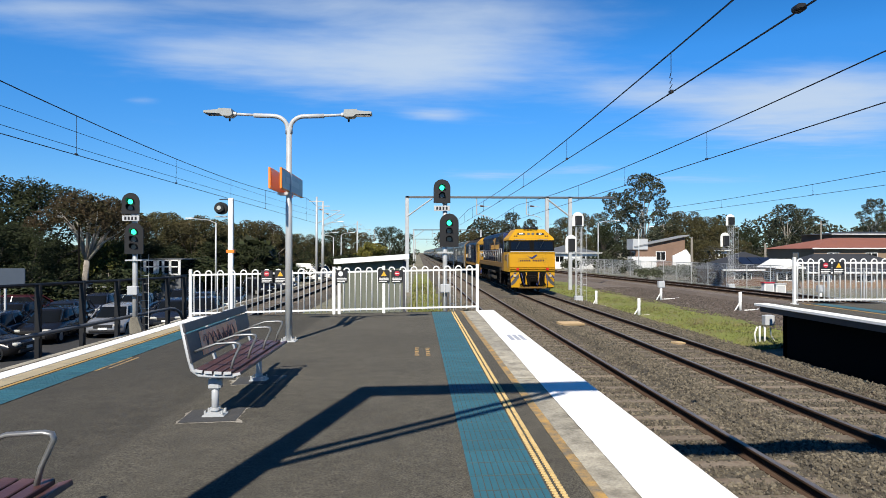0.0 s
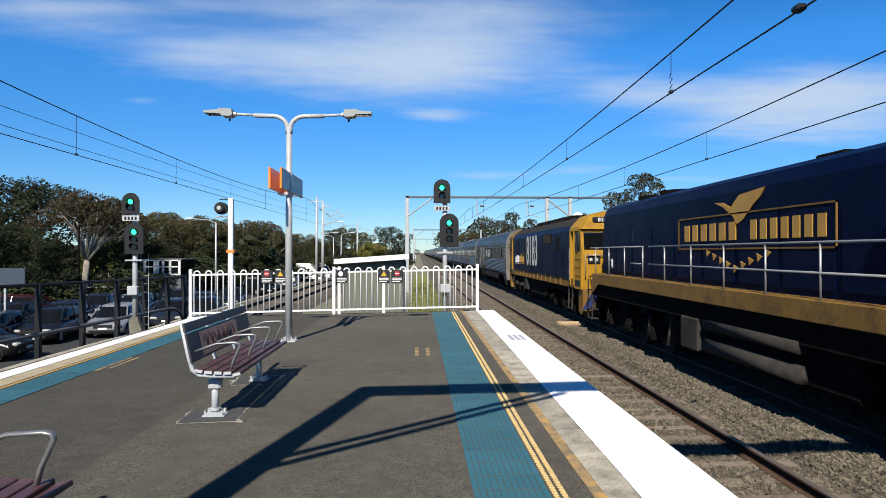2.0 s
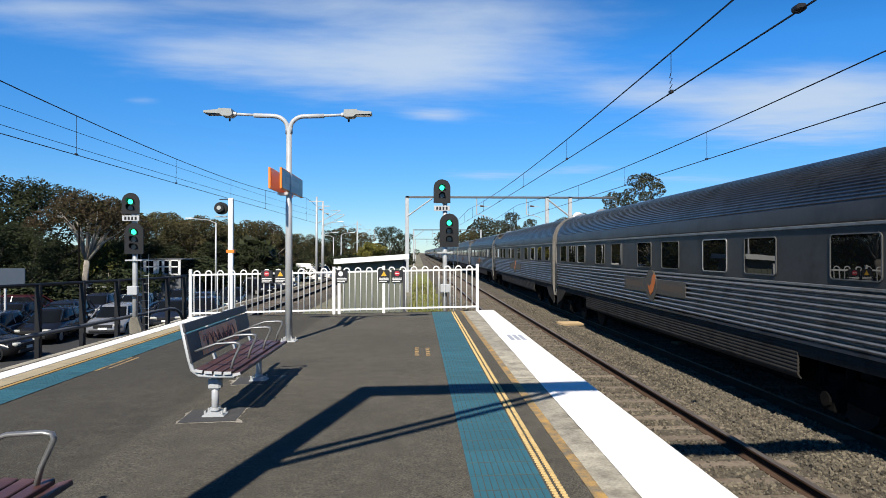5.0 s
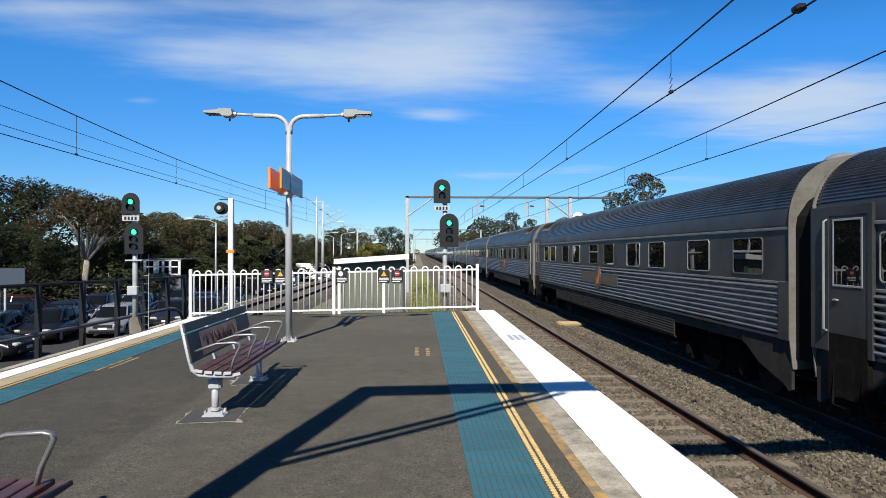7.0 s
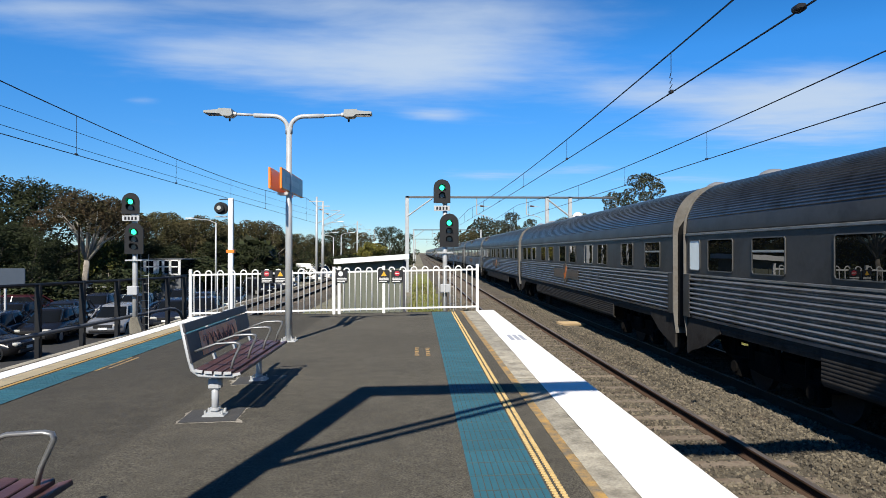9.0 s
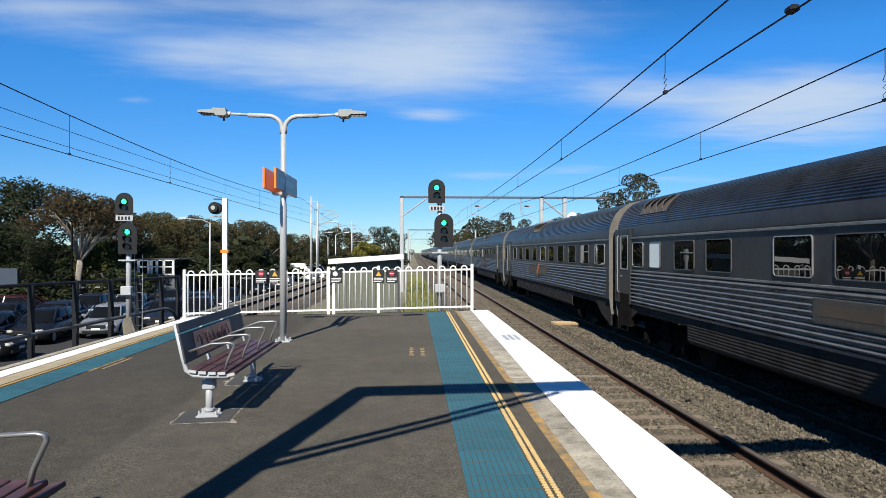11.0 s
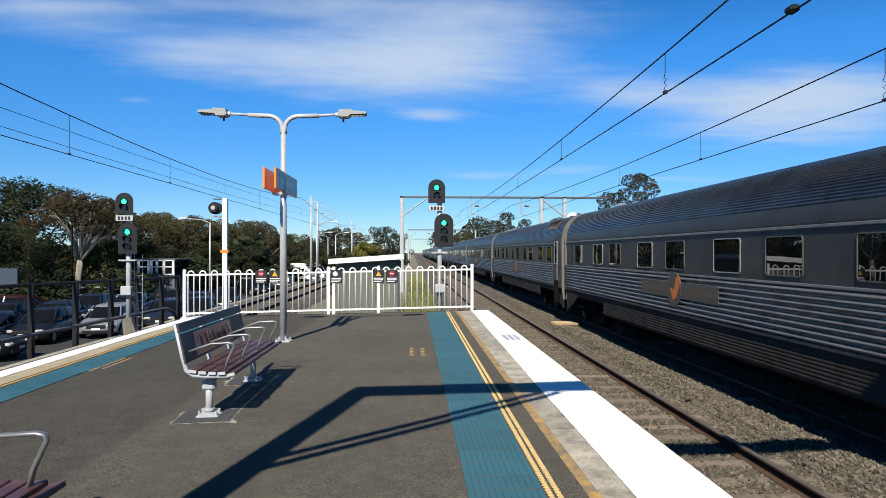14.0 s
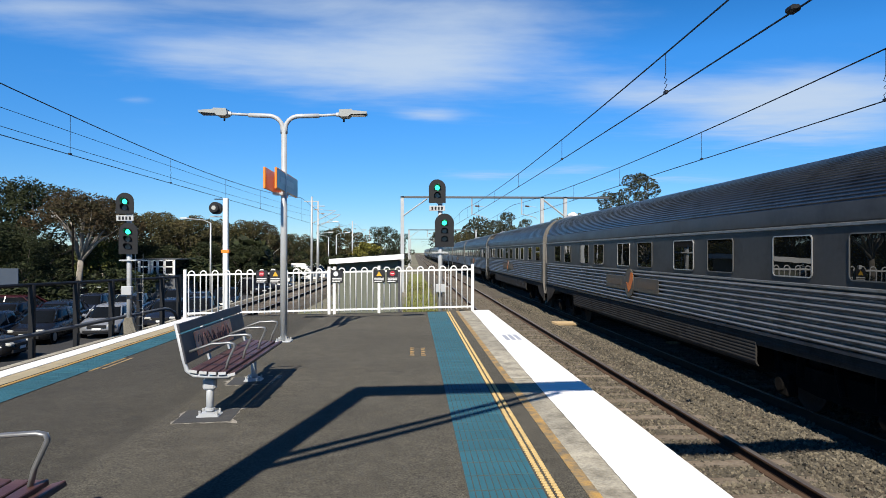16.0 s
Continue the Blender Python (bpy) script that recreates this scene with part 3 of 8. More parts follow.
def build_platform_lamp():
    x, y = -2.44, 12.6
    th = thing("platform_lamp", pose(x, y, pz(x)), "galvanised twin-arm platform lamp post with grey lamp heads", "lamp post")
    bp = part("base_plate", box(-0.15, 0.15, -0.15, 0.15, 0, 0.022, 0.004), "galv", th)
    for sx in (-0.11, 0.11):
        for sy in (-0.11, 0.11):
            part("bolt", tube([(sx, sy, 0.02), (sx, sy, 0.07)], 0.014, seg=6), "galv", bp)
    for a in range(4):
        g = prism([(0.05, 0.02), (0.145, 0.02), (0.055, 0.13)], -0.006, 0.006)
        part("gusset", g, "galv", bp, m=pose(0, 0, 0, 0, 0, 45 + 90 * a))
    part("pole", tube([(0, 0, 0.02), (0, 0, 2.58), (0, 0, 2.6), (0, 0, 4.05)], 0.068, seg=18, r_end=0.05), "galv", th, smooth=True)
    for s in (-1, 1):
        pts = [(s * 0.025, 0, 3.92)] + [(s * (0.025 + 0.27 * (1 - math.cos(t))), 0, 4.02 + 0.235 * math.sin(t)) for t in lin(0, math.pi / 2, 8)] + [(s * 0.66, 0, 4.265)]
        arm = part("arm", tube(pts, 0.042, seg=10), "grey_light", th, smooth=True)
        part("spigot", tube([(s * 0.64, 0, 4.27), (s * 1.06, 0, 4.29)], 0.026, seg=10), "grey_light", arm, smooth=True)
        part("collar", tube([(s * 0.98, 0, 4.288), (s * 1.06, 0, 4.29)], 0.042, seg=10), "grey_light", arm)
        head = part("lamp_head", prism([(s * 1.03, 4.26), (s * 1.05, 4.365), (s * 1.28, 4.375), (s * 1.30, 4.35), (s * 1.56, 4.33), (s * 1.56, 4.29), (s * 1.26, 4.275), (s * 1.22, 4.235), (s * 1.08, 4.23)], -0.13, 0.13), "lamp_grey", th)
        part("lamp_glass", box(s * 1.4 - 0.13, s * 1.4 + 0.13, -0.1, 0.1, 4.268, 4.28, 0.004), "lens_dark", head)
        part("photocell", tube([(s * 1.12, 0.04, 4.21), (s * 1.12, 0.04, 4.16)], 0.02, seg=6), "black", head)


M.update(grey_light=material("light_grey_paint", (0.392, 0.4, 0.406), 0.4, vary=0.06, bump=0.03), lamp_grey=material("lamp_housing", (0.266, 0.279, 0.273), 0.5, vary=0.08, bump=0.03),
         lens_dark=material("dark_lens", (0.10, 0.11, 0.11), 0.15, vary=0.05, bump=0.0))
build_platform_lamp()


def build_name_sign():
    x, y, z = -2.53, 12.85, 2.92
    th = thing("station_sign", pose(x, y, z), "double-sided orange-edged station sign clamped to the lamp post", "sign")
    for s, dx in ((-1, -0.10), (1, 0.10)):
        p = part("panel", box(dx - 0.02, dx + 0.02, -1.05, 1.05, -0.19, 0.19, 0.008), "orange", th, "orange framed sign panel")
        part("face", box(dx + s * 0.02 - 0.003, dx + s * 0.02 + 0.003, -1.02, 1.03, -0.165, 0.165), "sign_face", p, "grey sign face")
        part("name_bar", box(dx + s * 0.025 - 0.003, dx + s * 0.025 + 0.003, -0.75, 0.6, -0.05, 0.06), "grey_light", p)
    for yy in (-0.35, -0.15):
        part("clamp", box(-0.1, 0.16, yy - 0.02, yy + 0.02, -0.24, -0.2), "galv", th)


build_name_sign()


def bench(m):
    th = thing("bench", m, "maroon slatted platform bench with grey steel arms", "bench", "platform benches")
    L0, L1 = 0.0, 2.36
    for y in (0.16, 2.02):
        leg = part("pedestal", tube([(0, y, 0.02), (0, y, 0.36)], 0.036, seg=14), "grey_paint", th, smooth=True)
        part("collar", tube([(0, y, 0.06), (0, y, 0.085)], 0.052, seg=14), "grey_paint", leg)
        part("socket", box(-0.065, 0.065, y - 0.05, y + 0.05, 0.27, 0.39, 0.02), "grey_paint", leg)
        bp = part("base_plate", prism([(-0.11, 0.0), (0.11, 0.0), (0.11, 0.016), (0.06, 0.045), (-0.06, 0.045), (-0.11, 0.016)], y - 0.085, y + 0.085), "grey_paint", leg)
        for sx in (-0.085, 0.085):
            for sy in (-0.06, 0.06):
                part("bolt", tube([(sx, y + sy, 0.02), (sx, y + sy, 0.065)], 0.012, seg=6), "galv", bp)
    part("seat_beam", box(0.03, 0.09, 0.08, L1 - 0.1, 0.385, 0.43, 0.01), "dark_panel", th)
    prof = [(-0.115, 0.485), (-0.02, 0.472), (0.075, 0.466), (0.17, 0.464), (0.262, 0.452)]
    tilts = (10, 5, 2, -3, -14)
    for (x, z), tl in zip(prof, tilts):
        sl = part("seat_slat", box(-0.040, 0.040, L0, L1, -0.016, 0.016, 0.005), "slat", th, m=pose(x, 0, z, 0, tl, 0))
        part("end_cap", box(-0.038, 0.038, -0.012, 0.0, -0.014, 0.014), "grey_light", sl)
    for y in (0.03, 0.78, 1.58, 2.33):
        pts = [(0.24, y, 0.425), (0.0, y, 0.43), (-0.12, y, 0.44), (-0.19, y, 0.49), (-0.225, y, 0.62), (-0.30, y, 0.965)]
        part("back_frame", tube(pts, 0.022, seg=8), "grey_paint", th, smooth=True)
    rot = -12.0

    def board(z0, z1, mat, y0, y1, t, name, off, label=""):
        return part(name, box(-t / 2, t / 2, y0, y1, z0, z1, 0.005), mat, th, label, pose(-0.195 + off, 0, 0.53, 0, rot, 0))

    board(0.03, 0.33, "dark_panel", L0, L1, 0.02, "backrest", 0.012)
    board(0.345, 0.44, "dark_panel", L0, L1, 0.025, "back_cap", 0.012)
    sheet_ = board(0.06, 0.315, "poster", 0.36, 1.74, 0.006, "poster", 0.026, "faded red and grey scribbled poster")
    for k, (ya, yb, zc, amp, turns) in enumerate(((0.44, 1.64, 0.20, 0.075, 7.0), (0.82, 1.50, 0.16, 0.05, 4.5))):
        pts = [(0.004, ya + (yb - ya) * i / 40 + 0.03 * math.sin(i * 0.9), zc + amp * math.sin(i / 40 * turns * 2 * math.pi + k)) for i in range(41)]
        part("scribble", tube(pts, 0.008, seg=4), "scribble_grey", sheet_, "dark scribbled stroke")
    for y in (0.14, 0.82, 1.55, 2.26):
        pts = [(-0.20, y, 0.66), (-0.08, y, 0.705), (0.02, y, 0.74), (0.20, y, 0.75), (0.245, y, 0.742), (0.255, y, 0.715), (0.19, y, 0.57), (0.165, y, 0.47)]
        bm = tube(pts, 0.0140, seg=8)
        for v in bm.verts:
            v.co.y = y + (v.co.y - y) * 1.5
        part("armrest", bm, "arm_steel", th, "bent steel tube armrest", smooth=True)
    return th


b1 = bench(pose(-2.08, 6.72, pz(-2.08)))
copy_thing(b1, pose(-2.125, 1.22, pz(-2.10)))


def patches():
    rng = random.Random(8)
    plat = bpy.data.objects["platform"]
    for x, y, w, h in ((-2.1, 6.88, 0.56, 0.54), (-2.1, 8.75, 0.56, 0.54), (-2.05, 1.4, 0.56, 0.54), (-2.05, 3.24, 0.56, 0.54)):
        part("asphalt_patch", box(-w / 2, w / 2, -h / 2, h / 2, -0.01, 0.007, 0.003), "patch", plat, "dark asphalt patch", pose(x, y, pz(x), 0, -1.03, 3))
        rim = []
        for i in range(44):
            t = i / 44 * 4
            k, f = int(t), t % 1
            c = ((-1, -1), (1, -1), (1, 1), (-1, 1))
            (xa, ya), (xb, yb) = c[k], c[(k + 1) % 4]
            g = 1.0 + rng.choice((0.02, 0.10, 0.18, 0.34)) * rng.random()
            rim.append(((xa + (xb - xa) * f) * w / 2 * g, (ya + (yb - ya) * f) * h / 2 * g))
        part("patch_rim", prism(rim, -0.01, 0.0035, "z"), "patch_rim", plat, "pale crumbled mortar rim", pose(x, y, pz(x), 0, -1.03, 3))
    # an old paving joint along the asphalt
    bm = bmesh.new()
    A, B = [], []
    for i in range(60):
        y = 2.2 + i * 0.16
        x = -2.62 + 0.012 * y + rng.uniform(-0.012, 0.012)
        g = rng.uniform(0.002, 0.007)
        A.append(bm.verts.new((x - g, y, pz(x) + 0.0015)))
        B.append(bm.verts.new((x + g, y, pz(x) + 0.0015)))
    for i in range(59):
        bm.faces.new((A[i], B[i], B[i + 1], A[i + 1]))
    part("paving_joint", bm, "seam", plat)
    # stencilled words that have worn away, on the asphalt, the edge and the far side
    for x, y in ((-0.02, 10.95), (0.16, 10.9)):
        for k in range(5):
            part("stencil_bar", box(x - 0.035, x + 0.035 - 0.01 * (k % 2), y - 0.42 + k * 0.19, y - 0.33 + k * 0.19, -0.004, 0.004), "worn_yellow", plat, m=pose(0, 0, pz(x)))
    for k in range(3):
        part("stencil_bar", box(1.70 + k * 0.105, 1.77 + k * 0.105, 12.0, 12.75, -0.004, 0.0155), "stencil_grey", plat, m=pose(0, 0, pz(1.75)))
    for k in range(2):
        part("stencil_bar", box(-4.7 + 0.11 * k, -4.66 + 0.11 * k, 9.8 + 0.2 * k, 11.0, -0.004, 0.004), "worn_yellow", plat, m=pose(0, 0, pz(-4.6)))


M["seam"] = material("asphalt_seam", (0.038, 0.0342, 0.0273), 0.95, vary=0.3, scale=8, fine=60, bump=0.3)
M["patch_rim"] = material("crumbled_mortar", (0.171, 0.158, 0.136), 0.95, vary=0.35, scale=8, fine=60, bump=0.5, spot=((0.0889, 0.0792, 0.0665), 0.5))
M["stencil_grey"] = material("stencil_grey", (0.285, 0.304, 0.348), 0.7, vary=0.1, bump=0.1)
patches()


# ---- the train ----
PITCH = 23.02
FIRST_COACH = 41.7


def front(t):
    """Place of the train's nose along the track, running up slightly in speed."""
    return 41.9 - (20.2 * t + 0.03 * t * t)


train = []


def motions():
    for ob, back in train:
        walk(ob, [(t, pose(T2, front(t) + back, RAIL)) for t in (0.0, 2.0, 4.0, 6.0, 8.0, 10.0, 12.0, 14.0, 16.0)])


M.update(
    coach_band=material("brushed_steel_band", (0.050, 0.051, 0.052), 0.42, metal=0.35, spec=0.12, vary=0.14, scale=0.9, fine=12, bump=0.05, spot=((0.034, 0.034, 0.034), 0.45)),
    coach_end=material("coach_end_paint", (0.115, 0.109, 0.098), 0.65, vary=0.2, scale=2.5, fine=20, bump=0.08, spot=((0.09, 0.077, 0.062), 0.4)),
    grimy_gold=material("grimy_gold_paint", (0.15, 0.08, 0.017), 0.7, spec=0.15, vary=0.35, scale=2, fine=25, bump=0.05, spot=((0.13, 0.08, 0.03), 0.5)),
    frame_steel=material("window_frame_steel", (0.085, 0.085, 0.082), 0.5, metal=0.3, vary=0.15, scale=2, bump=0.03),
    name_gold=material("name_gold", (0.38, 0.205, 0.028), 0.5, vary=0.2, scale=3, bump=0.02),
    blind=material("window_blind", (0.62, 0.68, 0.68), 0.5, vary=0.04, bump=0.0),
    copper=material("rusty_grille", (0.10, 0.085, 0.072), 0.6, metal=0.3, vary=0.3, scale=4, fine=30, bump=0.1),
    badge=material("badge_grey", (0.058, 0.052, 0.045), 0.5, metal=0.2, vary=0.25, scale=6, fine=30, bump=0.05, spot=((0.09, 0.075, 0.05), 0.5)),
    badge_letters=material("badge_brown", (0.085, 0.062, 0.042), 0.5, metal=0.2, vary=0.25, bump=0.05),
    badge_orange=material("badge_orange", (0.42, 0.115, 0.02), 0.5, vary=0.15, bump=0.03),
    scoop_pale=material("weathered_scoop", (0.27, 0.255, 0.235), 0.55, metal=0.2, vary=0.25, scale=4, fine=30, bump=0.05, spot=((0.12, 0.09, 0.065), 0.4)),
    bright_rim=material("polished_window_rim", (0.36, 0.36, 0.35), 0.35, metal=0.6, vary=0.1, scale=2, bump=0.03),
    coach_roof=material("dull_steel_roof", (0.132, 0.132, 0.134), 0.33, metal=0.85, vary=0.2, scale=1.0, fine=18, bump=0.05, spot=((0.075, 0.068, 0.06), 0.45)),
    # skirt grime, darkened further to paint the shade low on the coach
    skirt_grime=material("grimy_steel_skirt", (0.027, 0.025, 0.023), 0.75, spec=0.1, vary=0.3, scale=1.2, fine=22, bump=0.1, spot=((0.014, 0.012, 0.011), 0.45)),
    number_paint=material("worn_number_paint", (0.40, 0.40, 0.39), 0.6, vary=0.15, scale=2, fine=30, bump=0.03, spot=((0.28, 0.28, 0.28), 0.4)),
    faded_yellow=material("faded_yellow_paint", (0.31, 0.165, 0.016), 0.55, spec=0.08, vary=0.15, scale=1.5, fine=30, bump=0.03, spot=((0.23, 0.125, 0.02), 0.4)),
    roof_soot=material("sooty_roof", (0.022, 0.020, 0.017), 0.8, spec=0.15, vary=0.3, scale=2, fine=25, bump=0.1, spot=((0.036, 0.031, 0.024), 0.4)),
    rubber=material("black_rubber", (0.008, 0.008, 0.008), 0.9, spec=0.03, vary=0.3, scale=5, bump=0.1),
    number_brown=material("dark_brown_paint", (0.040, 0.018, 0.018), 0.5, vary=0.15, scale=3, bump=0.02),
    blue_paint=material("blue_paint", (0.012, 0.022, 0.10), 0.4, vary=0.1, bump=0.02),
    silver=material("silver_paint", (0.33, 0.33, 0.325), 0.38, metal=0.5, vary=0.1, bump=0.03),
    lens=material("lamp_lens", (0.38, 0.38, 0.35), 0.12, vary=0.05, bump=0.0),
    red_lens=material("red_lens", (0.55, 0.03, 0.02), 0.15, vary=0.05, bump=0.0),
)


def roof_curve(n, ribs=True):
    pts = []
    for i in range(n):
        a = (i + 0.5) / n * math.pi / 2
        w = math.pi / 2 / n
        for da, dr in ((-0.36 * w, -0.004), (-0.12 * w, 0.015), (0.12 * w, 0.015), (0.34 * w, -0.004)):
            dr = 0.0 if a < 0.23 else dr
            c, s = math.cos(a + da), math.sin(a + da)
            pts.append(((1.48 + dr) * max(0.0, c) ** 0.62, 3.02 + (1.10 + dr) * max(0.0, s) ** 0.98))
    return pts


def coach_outline():
    """Half of the coach's cross-section from the sill up to the ridge: flutes, plain window band, belt rail and ribbed roof."""
    pts = [(1.36, 1.20), (1.47, 1.22), (1.475, 1.27)]
    z = 1.285
    while z < 2.07:
        pts += [(1.432, z), (1.470, z + 0.008), (1.504, z + 0.024), (1.512, z + 0.044), (1.496, z + 0.066), (1.432, z + 0.082)]
        z += 0.1005
    pts += [(1.482, 2.10), (1.482, 2.13), (1.472, 2.14), (1.472, 2.95), (1.50, 2.96), (1.50, 2.995), (1.475, 3.005)]
    return pts + roof_curve(32)


def coach_shell(bm_ends=0.30):
    half = coach_outline()
    outline = half + [(-x, z) for x, z in half[::-1]]
    ys = [bm_ends, bm_ends + 0.12] + lin(1.0, PITCH - 1.0, 12) + [PITCH - bm_ends - 0.12, PITCH - bm_ends]
    bm = bmesh.new()
    rows = []
    for i, y in enumerate(ys):
        k = 0.985 if i in (0, len(ys) - 1) else 1.0
        rows.append([bm.verts.new((x * k, y, z if z < 3 else 3 + (z - 3) * (0.97 if k < 1 else 1))) for x, z in outline])
    n = len(outline)
    for a, b in zip(rows, rows[1:]):
        for k in range(n):
            bm.faces.new((a[k], a[(k + 1) % n], b[(k + 1) % n], b[k]))
    bm.faces.new(rows[0][::-1])
    bm.faces.new(rows[-1])
    return bm


def window_parts(w, z0, z1):
    bm = bmesh.new()
    t, d = 0.019, 0.018
    r = 0.07
    out, inn = [], []
    for cx, cz, a0 in ((w / 2 - r, z1 - r, 0), (-w / 2 + r, z1 - r, 90), (-w / 2 + r, z0 + r, 180), (w / 2 - r, z0 + r, 270)):
        for a in (0, 30, 60, 90):
            c, s = math.cos(radians(a0 + a)), math.sin(radians(a0 + a))
            out.append((cx + r * c, cz + r * s))
            inn.append((cx + (r - t) * c, cz + (r - t) * s))
    n = len(out)
    for d0, d1, A, B in ((-d, -d, out, inn), (0.0, -d, out, out), (-d, 0.01, inn, inn)):
        P, Q = [bm.verts.new((d0, y, z)) for y, z in A], [bm.verts.new((d1, y, z)) for y, z in B]
        for i in range(n):
            bm.faces.new((P[i], P[(i + 1) % n], Q[(i + 1) % n], Q[i]))
    glass = bmesh.new()
    f = [glass.verts.new((-0.008, y, z)) for y, z in inn]
    b = [glass.verts.new((0.001, y, z)) for y, z in inn]
    glass.faces.new(f)
    glass.faces.new(b[::-1])
    for i in range(n):
        glass.faces.new((f[i], f[(i + 1) % n], b[(i + 1) % n], b[i]))
    return bm, glass


WIN_CACHE = {}
COACH_MESH = {}
X_SIDE = -1.474


def coach_window(th, s, w, z0=2.22, z1=2.86, pane="coach_glass", sash=False, bright=False):
    key = (w, z0, z1, pane, bright)
    m = pose(X_SIDE, s, 0)
    if key not in WIN_CACHE:
        bm, gl = window_parts(w, z0, z1)
        fr = part("window", bm, "bright_rim" if bright else "frame_steel", th, m=m)
        WIN_CACHE[key] = (fr, part("pane", gl, pane, fr, "pale drawn blind" if pane == "blind" else ""))
    else:
        f0, g0 = WIN_CACHE[key]
        fr = again(f0, th, m, "window")
        again(g0, fr, Matrix(), "pane")
    # pale bar paints the shed roof's reflection across the pane
    if sash:
        shared("sash_bar/%s" % w, lambda: box(-0.018, -0.004, -w / 2 + 0.03, w / 2 - 0.03, 2.60, 2.64), "bright_rim", fr)


def shared(name, maker, mat, th, m=None, label="", smooth=False):
    """A part whose mesh is made once and then shared."""
    if name not in COACH_MESH:
        COACH_MESH[name] = part(name.split("/")[0], maker(), mat, th, label, m, smooth)
        return COACH_MESH[name]
    ob = again(COACH_MESH[name], th, m if m is not None else Matrix(), name.split("/")[0])
    return tagged(ob, label) if label else ob


def coach_door(th, s, w=0.72):
    """Plain doorway panel over the flutes, with a dark door, a grab rail on its leading side and a dark box for the
    shaded step well below.
    """
    m = pose(X_SIDE, s, 0)
    e = 1 if s > PITCH / 2 else -1
    side = "%s%d" % (w, e)
    out = min(0.5, (PITCH - s if e > 0 else s) - 0.30 - w / 2)

    def across(a, b):
        return (e * a, e * b) if e > 0 else (e * b, e * a)

    def surround():
        bm = box(-0.050, 0.0, *across(w / 2, w / 2 + out), 1.22, 3.24, 0.006)
        box(-0.050, 0.0, *across(-w / 2 - 0.10, -w / 2), 1.22, 3.24, 0.006, bm)
        return box(-0.050, 0.0, -w / 2, w / 2, 3.10, 3.24, 0.004, bm)

    def window_rim():
        y0, y1, z0, z1 = -w / 2 + 0.12, w / 2 - 0.12, 2.16, 3.03
        bm = box(-0.052, -0.04, y0 - 0.03, y0, z0, z1, 0.003)
        box(-0.052, -0.04, y1, y1 + 0.03, z0, z1, 0.003, bm)
        box(-0.052, -0.04, y0 - 0.03, y1 + 0.03, z0 - 0.03, z0, 0.003, bm)
        return box(-0.052, -0.04, y0 - 0.03, y1 + 0.03, z1, z1 + 0.03, 0.003, bm)

    d = shared("door/%s" % w, lambda: box(-0.041, 0.0, -w / 2, w / 2, 1.48, 3.10, 0.002), "coach_band", th, m)
    shared("door_surround/%s%.2f" % (side, out), surround, "coach_band", d)
    shared("door_glass/%s" % w, lambda: box(-0.046, -0.04, -w / 2 + 0.12, w / 2 - 0.12, 2.16, 3.03, 0.002), "coach_glass", d)
    shared("window_rim/%s" % w, window_rim, "silver", d)
    shared("door_handle", lambda: box(-0.07, -0.04, 0.18, 0.29, 1.93, 1.96, 0.008), "silver", d)
    shared("grab_rail/%s" % side, lambda: tube([(-0.05, e * (w / 2 + 0.03), 1.50), (-0.10, e * (w / 2 + 0.03), 1.53), (-0.10, e * (w / 2 + 0.03), 3.03), (-0.05, e * (w / 2 + 0.03), 3.06)], 0.017, seg=6), "silver", d, label="pale vertical grab rail")
    shared("door_button/%s" % side, lambda: box(-0.056, -0.04, *across(w / 2 + 0.13, w / 2 + 0.22), 1.82, 2.06, 0.004), "black", d)
    # flush dark box paints the shade inside the step opening
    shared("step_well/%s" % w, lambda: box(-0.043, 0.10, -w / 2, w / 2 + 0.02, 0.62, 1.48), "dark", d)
    shared("step", lambda: tube([(-0.02, -0.30, 1.25), (-0.06, -0.30, 0.5), (-0.06, 0.30, 0.5), (-0.02, 0.30, 1.25)], 0.016, seg=6), "dark", th, pose(-1.47, s, 0))


def wheelset(parent, y, r=0.46, gauge=0.72, mat="dirty_steel"):
    def make():
        bm = disc((-gauge - 0.06, 0, 0), r, 0.12, "x", 24)
        disc((gauge - 0.06, 0, 0), r, 0.12, "x", 24, bm)
        return tube([(-gauge, 0, 0), (gauge, 0, 0)], 0.08, bm, 10)
    return shared("wheelset/%s" % r, make, mat, parent, pose(0, y, r))


def bogie(th, y, axles=(-1.22, 1.22), r=0.46, key="coach"):
    L = axles[-1] + 0.55

    def make():
        bm = prism([(-L, 0.62), (-L + 0.2, 0.50), (-0.5, 0.40), (0.5, 0.40), (L - 0.2, 0.50), (L, 0.62), (L, 0.80), (-L, 0.80)], -1.12, -0.98, "x")
        prism([(-L, 0.62), (-L + 0.2, 0.50), (-0.5, 0.40), (0.5, 0.40), (L - 0.2, 0.50), (L, 0.62), (L, 0.80), (-L, 0.80)], 0.98, 1.12, "x", bm)
        box(-1.0, 1.0, -0.3, 0.3, 0.45, 0.85, 0.03, bm)
        for a in axles:
            for x in (-1.17, 1.17):
                box(x - 0.1, x + 0.1, a - 0.17, a + 0.17, r - 0.19, r + 0.17, 0.03, bm)
                disc((x + math.copysign(0.09, x), a, r), 0.11, math.copysign(0.06, x), "x", 12, bm)
            for dy in (-0.32, 0.32):
                tube([(-1.10, a + dy, 0.62), (-1.10, a + dy, 0.95)], 0.09, bm, 8)
        tube([(-1.2, -0.25, 0.55), (-1.2, -0.1, 0.95)], 0.05, bm, 8)
        return bm

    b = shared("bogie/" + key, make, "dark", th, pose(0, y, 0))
    for a in axles:
        wheelset(b, a, r)


